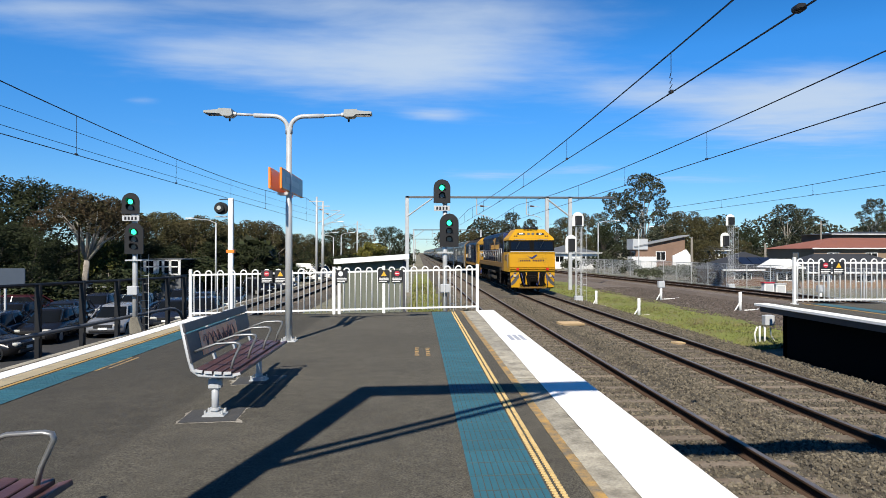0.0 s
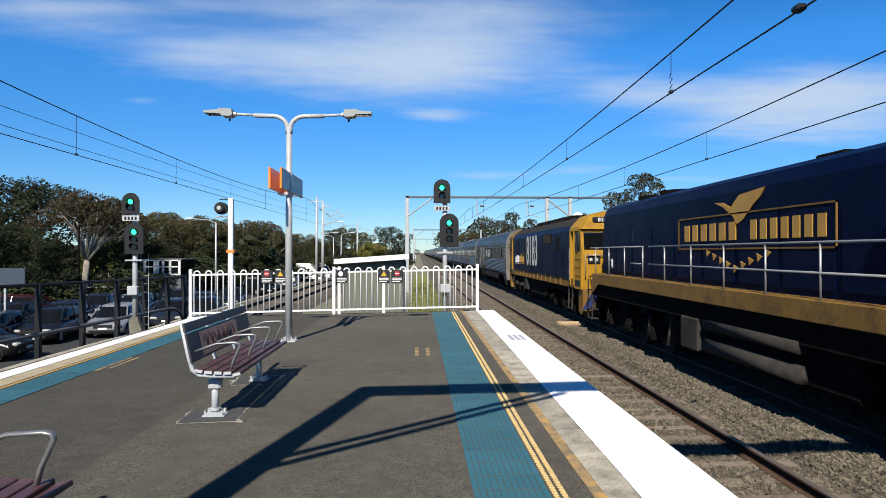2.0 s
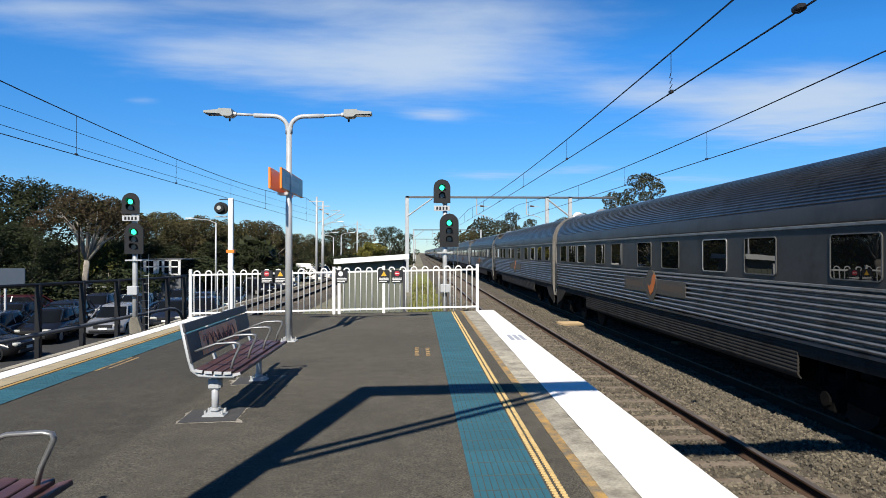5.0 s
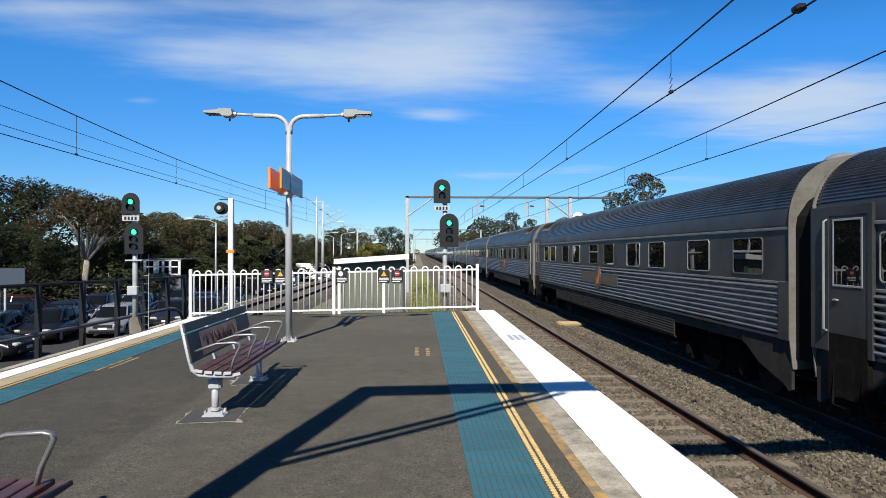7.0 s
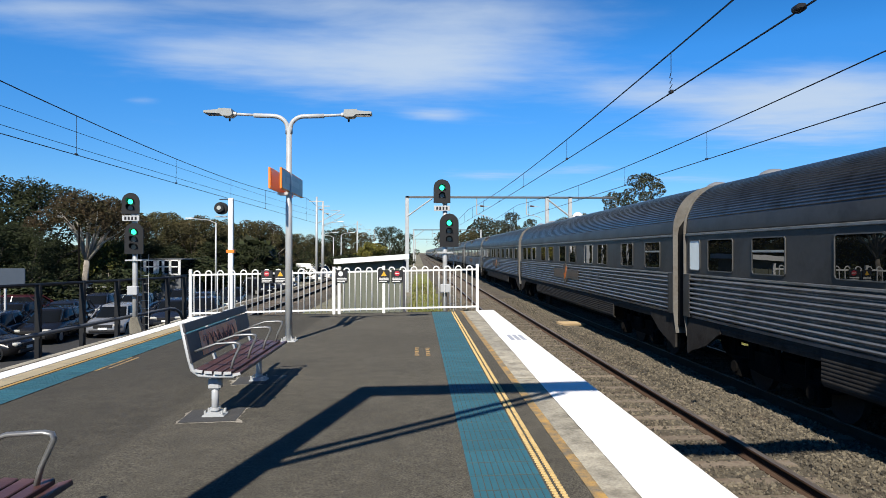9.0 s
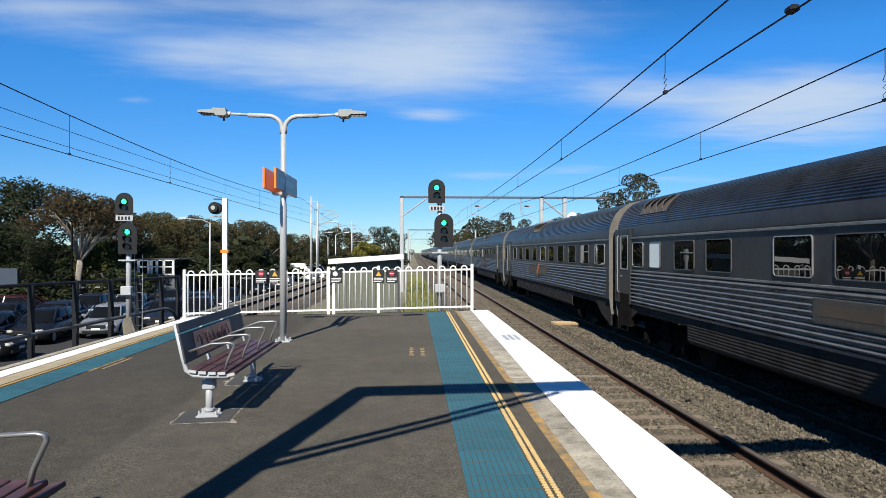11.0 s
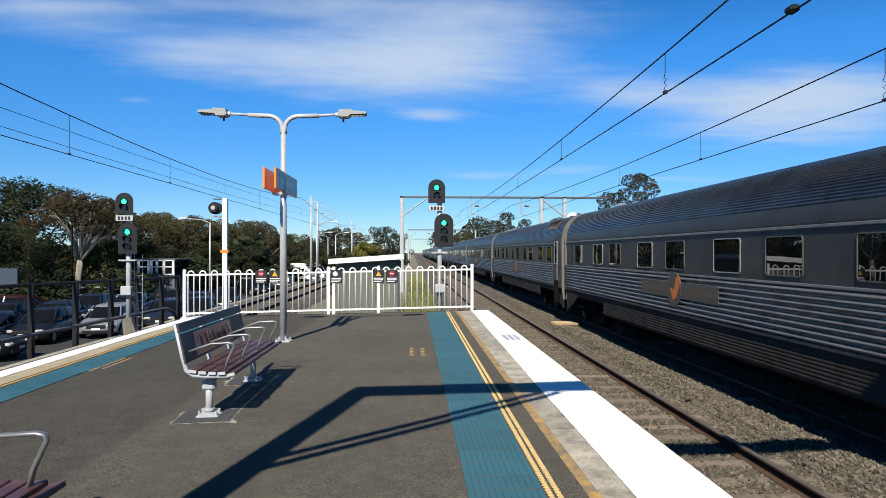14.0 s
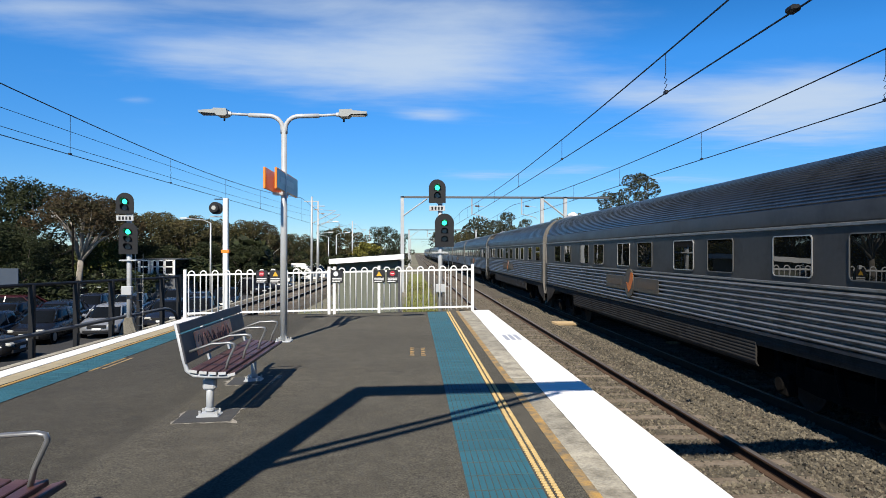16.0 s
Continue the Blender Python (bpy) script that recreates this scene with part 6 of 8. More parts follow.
def cantilever_mast(x, y, h, reach, label):  # stands on the low side of the line
    th = thing("catenary_mast", pose(x, y, -1.35), label, "mast", "overhead line masts")
    part("mast", tube([(0, 0, 0), (0, 0, h)], 0.13, seg=10, r_end=0.09), "galv", th, smooth=True)
    part("cross_arm", box(-0.7, 0.7, -0.05, 0.05, h - 0.5, h - 0.42), "galv", th)
    part("bracket", tube([(0, 0, h - 2.6), (reach, 0, h - 1.4)], 0.035, seg=6), "galv", th)
    part("top_tie", tube([(0, 0, h - 1.2), (reach * 1.05, 0, h - 1.35)], 0.022, seg=6), "galv", th)
    part("insulator", tube([(0.3, 0, h - 1.22), (0.6, 0, h - 1.25)], 0.07, seg=8), "insulator", th)


for x, y, h in ((-9.75, 64, 8.3), (-9.85, 69, 8.2), (-9.9, 108, 8.0), (-9.9, 150, 8.0), (-9.9, 200, 8.0)):
    cantilever_mast(x, y, h, 2.2, "grey overhead line mast with bracket arm beside the track")


def wire_run(path, contact, mess, ys, name_label, drop=6.3, start=3.2):
    th = thing("overhead_wire", pose(0, 0, 0), name_label, "overhead wire", "overhead wires")
    part("contact_wire", tube([(path(y), y, contact) for y in ys], 0.0105, seg=6), "wire", th)
    part("messenger_wire", tube([(path(y), y, mess(y)) for y in ys], 0.0125, seg=6), "wire", th)
    y = start
    first = None
    while y < 92:
        gap = mess(y) - contact
        pts = [(path(y), y, contact), (path(y), y, mess(y))]
        if int(y / drop) % 2:
            zig = [(path(y), y + 0.05 * (-1) ** i, contact + gap * (0.12 + 0.07 * i)) for i in range(5)]
            pts = [pts[0]] + zig + [(path(y), y, contact + gap * 0.5), pts[1]]
        part("dropper", tube(pts, 0.006, seg=5), "wire", th)
        part("clamp", box(path(y) - 0.02, path(y) + 0.02, y - 0.05, y + 0.05, contact - 0.01, contact + 0.035), "wire", th)
        y += drop
    return th


def sag(low, up, y0=1.07, y1=48.0):
    def f(y):
        span = y1 - y0
        u = ((y - y0) / span) % 1.0
        return low + up * (2 * u - 1) ** 2
    return f


WY = lin(-46, 95, 72) + lin(100, 300, 40)
w1 = wire_run(lambda y: T1 - 0.02 + 0.12 * math.sin(y / 15), 3.95, sag(4.42, 0.30), WY, "contact and messenger wires over the near track", 7.0, 2.6)
part("section_insulator", box(T1 - 0.03, T1 + 0.07, 6.2, 6.34, 3.93, 4.0, 0.02), "black", w1, "black section insulator")
wire_run(lambda y: T2 + 0.1 * math.sin(y / 15 + 1), 3.97, sag(4.62, 0.42), WY, "contact and messenger wires over the middle track", 6.6, 3.4)
wire_run(lambda y: -8.0, 3.88, sag(4.68, 0.85), WY, "contact and messenger wires over the car park side track", 6.4, 3.0)
wire_run(lambda y: track3(y) + 0.3, 4.43, lambda y: 5.0 + 0.1 * math.sin(y / 9), lin(-10, 120, 40), "contact and messenger wires over the bending track", 9.0, 5.0)
for x, z in ((-9.8, 5.25), (-9.8, 4.8)):
    th = thing("feeder_wire", pose(0, 0, 0), "thin bare feeder wire along the railway", "overhead wire", "feeder wires")
    part("wire", tube([(x, y, z + 0.5 * (2 * ((y + 30) / 94 % 1) - 1) ** 2 - 0.2) for y in lin(-30, 64, 40)], 0.008, seg=5), "wire", th)


# ---- signals ----
def signal_head(th, x, z0, z1, w, lamps, lit, facing=-1):
    """Rounded backing plate with hooded lamps; facing -1 looks towards the platform."""
    r = w / 2
    pts = [(x + r * math.cos(a), z1 - r + r * math.sin(a)) for a in lin(0, math.pi, 13)] + [(x - r, z0), (x + r, z0)]
    hd = part("signal_head", prism(pts, -0.03 if facing < 0 else 0.0, 0.0 if facing < 0 else 0.03), "black", th, "black rounded signal backing")
    part("case", box(x - r * 0.6, x + r * 0.6, 0.0, 0.28, z0 + 0.06, z1 - r * 0.6, 0.03), "black", hd)
    n = lamps
    for i in range(n):
        z = z1 - r - i * (z1 - z0 - r * 1.15) / max(1, n - 0.2)
        bm = bmesh.new()
        f = facing
        ring = lin(-0.35, math.pi + 0.35, 11)
        A = [bm.verts.new((x + 0.13 * math.cos(a), f * 0.03, z + 0.13 * math.sin(a))) for a in ring]
        B = [bm.verts.new((x + 0.13 * math.cos(a), f * (0.12 + 0.16 * max(0, math.sin(a))), z + 0.13 * math.sin(a))) for a in ring]
        C = [bm.verts.new((x + 0.12 * math.cos(a), f * (0.12 + 0.16 * max(0, math.sin(a))), z + 0.12 * math.sin(a))) for a in ring]
        D = [bm.verts.new((x + 0.12 * math.cos(a), f * 0.03, z + 0.12 * math.sin(a))) for a in ring]
        for P, Q in ((A, B), (B, C), (C, D)):
            for k in range(len(ring) - 1):
                bm.faces.new((P[k], P[k + 1], Q[k + 1], Q[k]))
        part("hood", bm, "black", hd)
        part("lens", disc((x, f * 0.03, z), 0.09, f * 0.02, "y", 18), "signal_green" if i == lit else "lens_dark", hd, "lit green lens" if i == lit else "unlit dark lens")


def colour_signal(x, y, up, low, dx, post_x, label, top, base=-1.35):
    th = thing("railway_signal", pose(x, y, 0), label, "railway signal", "railway signals")
    part("post", tube([(post_x, 0.15, base), (post_x, 0.15, top)], 0.09, seg=12), "galv", th, smooth=True)
    part("foot", prism([(post_x - 0.32, base), (post_x + 0.32, base), (post_x + 0.12, base + 0.62), (post_x - 0.12, base + 0.62)], 0.05, 0.25), "concrete", th)
    signal_head(th, up[0], up[1], up[2], up[3], 2, 0)
    signal_head(th, low[0], low[1], low[2], low[3], 3, 0)
    zp = (up[1] + low[2]) / 2
    part("number_plate", box(up[0] - 0.30, up[0] + 0.30, -0.02, 0.0, zp - 0.10, zp + 0.10, 0.01), "grey_light", th, "pale plate with black bars")
    for k in range(4):
        part("plate_bar", box(up[0] - 0.22 + k * 0.12, up[0] - 0.15 + k * 0.12, -0.026, -0.02, zp - 0.06, zp + 0.06), "black", th)
    part("bracket", box(min(up[0], post_x), max(up[0], post_x) + 0.05, 0.02, 0.1, up[1] - 0.02, up[1] + 0.06), "galv", th)
    part("platform_bracket", box(post_x - 0.3, post_x + 0.3, 0.0, 0.5, low[1] - 0.25, low[1] - 0.2), "galv", th)
    part("relay_case", box(post_x - 0.18, post_x + 0.18, -0.12, 0.08, 0.08, 0.40, 0.02), "grey_paint", th, "grey relay case")
    lad = part("ladder", join(box(post_x + 0.05, post_x + 0.065, 0.5, 0.515, base, low[1]), box(post_x + 0.33, post_x + 0.345, 0.5, 0.515, base, low[1])), "galv", th)
    for z in lin(base + 0.3, low[1] - 0.2, 9):
        part("rung", box(post_x + 0.065, post_x + 0.33, 0.502, 0.512, z, z + 0.014), "galv", lad)


colour_signal(0.0, 25.0, (0.90, 3.46, 4.36, 0.64), (1.17, 1.81, 3.07, 0.72), 0, 1.02, "two-headed black railway signal showing green", 4.1)
colour_signal(0.0, 24.0, (-10.24, 2.97, 3.72, 0.62), (-10.12, 1.54, 2.66, 0.66), 0, -10.15, "two-headed black railway signal beside the railing, showing green", 3.3)


def back_signal(x, y, base, z0, h2, label):
    """Signal for the other direction: white rimmed heads seen from behind on a lattice post."""
    th = thing("railway_signal", pose(x, y, base), label, "railway signal", "railway signals")
    H = z0 - base
    for sx in (-0.14, 0.14):
        for sy in (-0.14, 0.14):
            part("lattice_leg", box(sx - 0.014, sx + 0.014, sy - 0.014, sy + 0.014, 0, H - 0.1), "galv", th)
    bm = bmesh.new()
    for i in range(int(H / 0.4)):
        for s in (-0.14, 0.14):
            tube([(-0.14, s, i * 0.4), (0.14, s, i * 0.4 + 0.4)], 0.008, bm, 4)
            tube([(s, -0.14, i * 0.4 + 0.4), (s, 0.14, i * 0.4)], 0.008, bm, 4)
            tube([(-0.14, s, i * 0.4), (0.14, s, i * 0.4)], 0.008, bm, 4)
    part("lattice", bm, "galv", th)
    for dx, za, zb in ((-0.02, H - 0.05, H + 0.75), (-0.42, H - 1.55, H - 0.55)):
        r = 0.32
        def shape(k):
            return [(dx + r * k * math.cos(a), zb - r + r * k * math.sin(a)) for a in lin(0, math.pi, 11)] + [(dx - r * k, za + 0.1 * (1 - k)), (dx + r * k, za + 0.1 * (1 - k))]
        hd = part("signal_head", prism(shape(1.0), 0.0, 0.05), "white", th, "white rounded signal backing")
        part("case", prism([(dx - 0.17, za + 0.05), (dx + 0.17, za + 0.05), (dx + 0.17, zb - 0.22), (dx - 0.17, zb - 0.22)], -0.3, 0.0), "black", hd)
    part("case_box", box(-0.22, 0.22, -0.2, 0.2, 0.0, 0.35, 0.02), "grey_paint", th)
    lad = part("ladder", join(box(0.2, 0.215, -0.2, -0.185, 0, H), box(0.42, 0.435, -0.2, -0.185, 0, H)), "galv", th)
    for z in lin(0.3, H - 0.2, 12):
        part("rung", box(0.215, 0.42, -0.198, -0.187, z, z + 0.016), "galv", lad)


back_signal(9.15, 37.5, -1.25, 3.15, 0, "lattice-post railway signal with white-rimmed backs beside the track")
back_signal(22.1, 46.0, -1.0, 3.55, 0, "lattice-post railway signal with white-rimmed backs beside the fence")


def guard_indicator():
    th = thing("indicator_signal", pose(-5.87, 21.0, -1.35), "white post with a round black indicator lamp and orange band", "railway signal")
    part("post", box(-0.075, 0.075, -0.075, 0.075, 0, 4.65, 0.01), "white", th)
    part("band", box(-0.12, 0.12, -0.09, 0.09, 2.93, 3.03, 0.005), "orange", th)
    hd = part("lamp_body", join(disc((-0.30, -0.12, 4.33), 0.19, 0.24, "y", 20), disc((-0.30, -0.26, 4.33), 0.13, 0.15, "y", 16)), "black", th, "round black lamp")
    part("lens", disc((-0.30, -0.262, 4.33), 0.065, -0.012, "y", 16), "lens", hd)
    part("bracket", box(-0.35, 0.0, -0.03, 0.03, 4.60, 4.63), "black", th)
    part("tray", box(-0.46, -0.14, -0.1, 0.1, 4.05, 4.09), "grey_paint", th)


guard_indicator()


# ---- shed beyond the platform end ----
def build_shed():
    th = thing("equipment_shed", pose(-2.75, 24.0, -1.36), "olive ribbed metal equipment shed with white sloping roof", "shed")
    part("wall", box(0, 2.25, 0, 2.2, 0, 2.54), "shed_green", th)
    for i in range(9):
        part("wall_rib", box(0.06 + i * 0.26, 0.10 + i * 0.26, -0.02, 0.0, 0.02, 2.38), "shed_green", th)
    roof = prism([(-0.25, 2.54), (2.42, 2.72), (2.42, 2.90), (-0.25, 2.72)], -0.35, 2.5)
    part("roof", roof, "white", th, "white roof with deep fascia")
    part("corner_post", box(2.2, 2.32, -0.06, 0.06, 0, 2.66), "dark_panel", th)
    part("gable_fill", prism([(0, 2.54), (2.25, 2.54), (2.25, 2.70), (0, 2.55)], 0.02, 2.18), "shed_green", th)


M["shed_green"] = material("olive_cladding", (0.115, 0.124, 0.094), 0.6, vary=0.1, scale=2, fine=40, bump=0.05, obj_random=0.05)
build_shed()


def junction_box(x, y, z, label):
    th = thing("trackside_box", pose(x, y, z), label, "relay box", "trackside boxes")
    part("case", box(-0.02, 0.28, -0.12, 0.12, 0.66, 0.98, 0.02), "grey_paint", th)
    for dx in (-0.14, 0.02):
        part("leg", tube([(dx, 0, 0), (dx, 0, 0.64)], 0.028, seg=10), "white", th, smooth=True)
    part("conduit", tube([(0.2, 0, 0.62), (0.22, 0, 0.35), (0.34, 0, 0.15), (0.36, 0, 0.0)], 0.018, seg=8), "white", th, smooth=True)
    part("conduit", tube([(-0.22, 0, 0.62), (-0.3, 0, 0.4), (-0.24, 0, 0.0)], 0.025, seg=8), "white", th, smooth=True)


junction_box(10.75, 20.2, -1.33, "pale grey trackside box on white conduit legs")


def marker_post(x, y, z, h, cap):
    th = thing("marker_post", pose(x, y, z), "short white trackside marker post with cable pipe", "marker post", "trackside posts")
    part("post", tube([(0, 0, -0.05), (0, 0, h)], 0.065, seg=10), "white", th, smooth=True)
    part("pipe", tube([(0.05, 0, 0.03), (0.4, -0.1, 0.06), (0.9, 0.3, 0.04), (1.5, 1.2, 0.03)], 0.03, seg=6), "white", th, smooth=True)
    part("stay", tube([(-0.25, 0.0, 0.0), (-0.04, 0, 0.35)], 0.03, seg=6), "white", th)
    if cap:
        part("cap_box", box(-0.18, 0.18, -0.12, 0.12, h - 0.08, h + 0.28, 0.02), "grey_paint", th)


for a in ((9.95, 29.5, -1.28, 0.8, 0), (13.3, 35.8, -1.0, 0.75, 1), (14.2, 28.7, -1.0, 0.85, 0), (9.5, 35.0, -1.3, 0.85, 0), (21.0, 33.8, -1.0, 0.6, 1)):
    marker_post(*a)


# ---- railing and car park ----
M["rail_grey"] = material("weathered_grey_rail", (0.075, 0.08, 0.088), 0.6, vary=0.15, scale=3, bump=0.04)


def build_railing():
    th = thing("railing", pose(0, 0, 0), "black steel railing between the track and the car park", "railing")
    line = lambda y: -11.5 + (y - 18.2) * 0.158
    top = lambda y: 0.66 - (y - 18.2) * 0.01
    ya, yb = 9.0, 28.5
    part("top_rail", tube([(line(ya), ya, top(ya)), (line(yb), yb, top(yb))], 0.05, seg=8), "black", th)
    low = [(line(y) + 0.16, y, -0.83 + 0.021 * (y - 18.57)) for y in lin(ya, 26.9, 8)] + [(line(27.3) + 0.16, 27.3, -0.70), (line(27.7) + 0.16, 27.7, -0.86), (line(28.0) + 0.16, 28.0, -1.2)]
    part("handrail", tube(low, 0.065, seg=8), "rail_grey", th, "grey tubular handrail with a bent end", smooth=True)
    for y in (10.2, 12.2, 14.2, 16.1, 18.1, 20.0, 21.95, 23.8, 25.5, 27.1, 28.4):
        part("post", box(line(y) - 0.085, line(y) + 0.085, y - 0.06, y + 0.06, -2.5, top(y), 0.01), "black", th)
    part("kerb", box(-10.5, -9.9, ya, 80, -2.5, -1.33), "concrete", th, "low concrete retaining kerb")


build_railing()


def build_carpark():
    part("car_park", box(-70, -10.5, 8, 75, -2.5, -2.42), "bitumen")
    tagged(bpy.data.objects["car_park"], "dark bitumen car park surface beside the railway", "car park", kind="structure")


build_carpark()
CARS = {}


def car(colour, name, rough=0.25, metal=0.4):
    """Hatchback, nose towards -y, 4.3 m long."""
    mt = material("car_" + name, colour, rough, metal=metal, vary=0.05, scale=2, bump=0.0, spot=None)
    th = thing("parked_car", pose(0, 0, 0), name.replace("_", " ") + " hatchback parked in the car park", "car", "parked cars")
    side = [(0.03, 0.30), (0.0, 0.42), (0.01, 0.56), (0.06, 0.66), (0.18, 0.74), (0.45, 0.81), (0.8, 0.88), (1.15, 0.94), (2.0, 0.97), (3.2, 1.0), (3.95, 1.01), (4.15, 0.97), (4.26, 0.86),
            (4.30, 0.65), (4.30, 0.45), (4.24, 0.28), (4.0, 0.21), (2.2, 0.19), (0.4, 0.20), (0.12, 0.23)]
    bm = bmesh.new()
    rows = []
    for u in (-1.0, -0.985, -0.94, -0.85, -0.7, -0.45, 0.0, 0.45, 0.7, 0.85, 0.94, 0.985, 1.0):
        q = abs(u) ** 5
        rows.append([bm.verts.new((0.87 * u, y + 0.26 * q * (1 - y / 2.15) ** 3, z - q * (0.10 if z > 0.7 else -0.03))) for y, z in side])
    for a, b in zip(rows, rows[1:]):
        for i in range(len(side)):
            bm.faces.new((a[i], a[(i + 1) % len(side)], b[(i + 1) % len(side)], b[i]))
    bm.faces.new(rows[0])
    bm.faces.new(rows[-1][::-1])
    part("body", bm, mt, th, smooth=True)
    ring = [(math.copysign(abs(math.cos(a)) ** 0.45, math.cos(a)), math.copysign(abs(math.sin(a)) ** 0.45, math.sin(a))) for a in (2 * math.pi * (i + 0.5) / 20 for i in range(20))]

    def cabin(levels, cap):
        bm = bmesh.new()
        R = [[bm.verts.new((w * cx, ya + (yb - ya) * (cy + 1) / 2, z)) for cx, cy in ring] for w, ya, yb, z in levels]
        for p, q in zip(R, R[1:]):
            for i in range(20):
                bm.faces.new((p[i], p[(i + 1) % 20], q[(i + 1) % 20], q[i]))
        if cap:
            bm.faces.new(R[-1])
        return bm

    gh = part("window_glass", cabin([(0.80, 0.95, 4.15, 0.92), (0.74, 1.30, 4.02, 1.16), (0.66, 1.66, 3.82, 1.38)], False), "glass", th, smooth=True)
    part("roof", cabin([(0.665, 1.64, 3.84, 1.375), (0.64, 1.72, 3.78, 1.43), (0.55, 1.9, 3.6, 1.465), (0.3, 2.2, 3.2, 1.48)], True), mt, th, smooth=True)
    for x in (-0.875, 0.845):
        for y in (0.82, 3.45):
            part("wheel_arch", disc((x, y, 0.33), 0.37, 0.03, "x", 20), "black", th)
    for s in (-1, 1):
        for a, b in (((s * 0.8, 0.98, 0.93), (s * 0.62, 1.72, 1.43)), ((s * 0.81, 2.7, 0.97), (s * 0.62, 2.7, 1.43)), ((s * 0.8, 4.12, 0.98), (s * 0.62, 3.78, 1.43))):
            part("pillar", tube([a, b], 0.035, seg=6), mt, gh)
        part("headlight", box(s * 0.60 - 0.17, s * 0.60 + 0.17, 0.01, 0.25, 0.56, 0.70, 0.05), "lens", th, "clear headlight")
        part("mirror", box(s * 0.93 - 0.09, s * 0.93 + 0.09, 1.25, 1.37, 0.95, 1.08, 0.03), mt, th)
    part("grille", box(-0.42, 0.42, -0.02, 0.05, 0.50, 0.66, 0.02), "black", th)
    part("lower_intake", box(-0.6, 0.6, -0.01, 0.08, 0.30, 0.42, 0.02), "black", th)
    part("number_plate", box(-0.19, 0.19, -0.03, -0.015, 0.43, 0.53), "white", th, "plain pale number plate")
    for x in (-0.81, 0.81):
        for y in (0.82, 3.45):
            w = part("wheel", disc((x - 0.1, y, 0.31), 0.31, 0.2, "x", 18), "rubber", th)
            part("rim", disc((x + math.copysign(0.09, x), y, 0.31), 0.19, math.copysign(0.02, x), "x", 14), "silver", w)
    return th


CAR_KINDS = [car((0.26, 0.27, 0.29), "silver_grey"), car((0.012, 0.015, 0.024), "dark_blue", metal=0.0), car((0.015, 0.015, 0.017), "black"),
             car((0.5, 0.5, 0.49), "white", metal=0.0), car((0.03, 0.006, 0.006), "dark_red", metal=0.0), car((0.035, 0.052, 0.075), "steel_blue")]
PLACES = [(0, -14.6, 31.2, 8), (2, -16.6, 29.0, 6), (1, -18.0, 26.6, 5), (2, -14.7, 25.6, 92), (1, -13.0, 34.6, 10), (1, -19.4, 39.5, 8), (5, -17.0, 39.0, 6), (4, -21.2, 40.5, 88),
          (3, -20.8, 50.0, 80), (3, -32.0, 61.0, 85), (3, -22.4, 35.5, 85), (2, -16.2, 44.5, 5), (1, -13.6, 40.6, 6), (2, -13.2, 46.0, 6), (5, -24.5, 47.0, 86), (1, -28.0, 45.0, 90),
          (2, -20.2, 32.2, 6), (1, -23.5, 30.0, 8), (2, -11.9, 36.0, 6), (2, -13.8, 62.0, 40), (0, -16.5, 66.0, 10), (1, -12.6, 70.0, 80), (1, -18.2, 33.2, 7), (2, -25.0, 55.0, 85), (1, -26.0, 39.0, 88)]
used = set()
for k, x, y, r in PLACES:
    m = pose(x, y, -2.42, 0, 0, r)
    if k in used:
        copy_thing(CAR_KINDS[k], m)
    else:
        CAR_KINDS[k].matrix_basis = m
        used.add(k)


def street_lamp(x, y, h, arm, base=None, mat="galv"):
    base = base if base is not None else (-2.45 if x < -10.5 else -1.35)
    th = thing("street_lamp", pose(x, y, base), "grey street lamp with a curved outreach arm", "street lamp", "street lamps")
    part("pole", tube([(0, 0, 0), (0, 0, h)], 0.09, seg=8, r_end=0.06), mat, th, smooth=True)
    pts = [(0, 0, h), (arm * 0.3, 0, h + 0.25), (arm, 0, h + 0.38)]
    part("arm", tube(pts, 0.035, seg=6), mat, th)
    part("head", box(arm - 0.1, arm + 0.5 * (1 if arm > 0 else -1) , -0.12, 0.12, h + 0.33, h + 0.45, 0.03) if arm > 0 else box(arm - 0.5, arm + 0.1, -0.12, 0.12, h + 0.33, h + 0.45, 0.03), "white", th)


for a in ((-16.9, 56.0, 6.5, -2.0), (-25.1, 50.0, 6.3, -1.2, -2.45, "dark"), (-9.5, 66.0, 5.6, 1.6), (-12.0, 84.0, 6.2, 1.4), (-14.0, 110.0, 6.5, -1.5), (22.5, 82.0, 6.2, 2.2, -1.0), (29.0, 86.0, 5.6, 1.5, -1.0), (-11.0, 95.0, 6.5, 1.4)):
    street_lamp(*a)


def utility_pole(x, y, h, base, arm=True):
    th = thing("utility_pole", pose(x, y, base), "weathered timber power pole with cross-arm", "utility pole", "utility poles")
    part("pole", tube([(0, 0, 0), (0, 0, h)], 0.11, seg=8, r_end=0.08), "wood_pole", th, smooth=True)
    if arm:
        part("cross_arm", box(-0.8, 0.8, -0.05, 0.05, h - 0.55, h - 0.46), "wood_pole", th)


for a in ((23.9, 57, 3.9, -1.0, False), (31.0, 58, 3.4, -1.0, False), (-14.5, 130, 8.5, -1.3), (-9.0, 170, 9.0, -1.3), (45, 120, 7.5, -0.5), (56, 90, 6.5, -0.5)):
    utility_pole(*a)


def big_board():
    th = thing("notice_board", pose(-19.4, 30.0, -2.42), "blue-grey blank notice board on posts", "sign board")
    part("panel", box(-0.9, 2.0, -0.03, 0.03, 2.46, 3.31, 0.01), "board_blue", th)
    for x in (-0.7, 1.1):
        part("post", box(x - 0.04, x + 0.04, 0.03, 0.11, 0, 3.2), "galv", th)


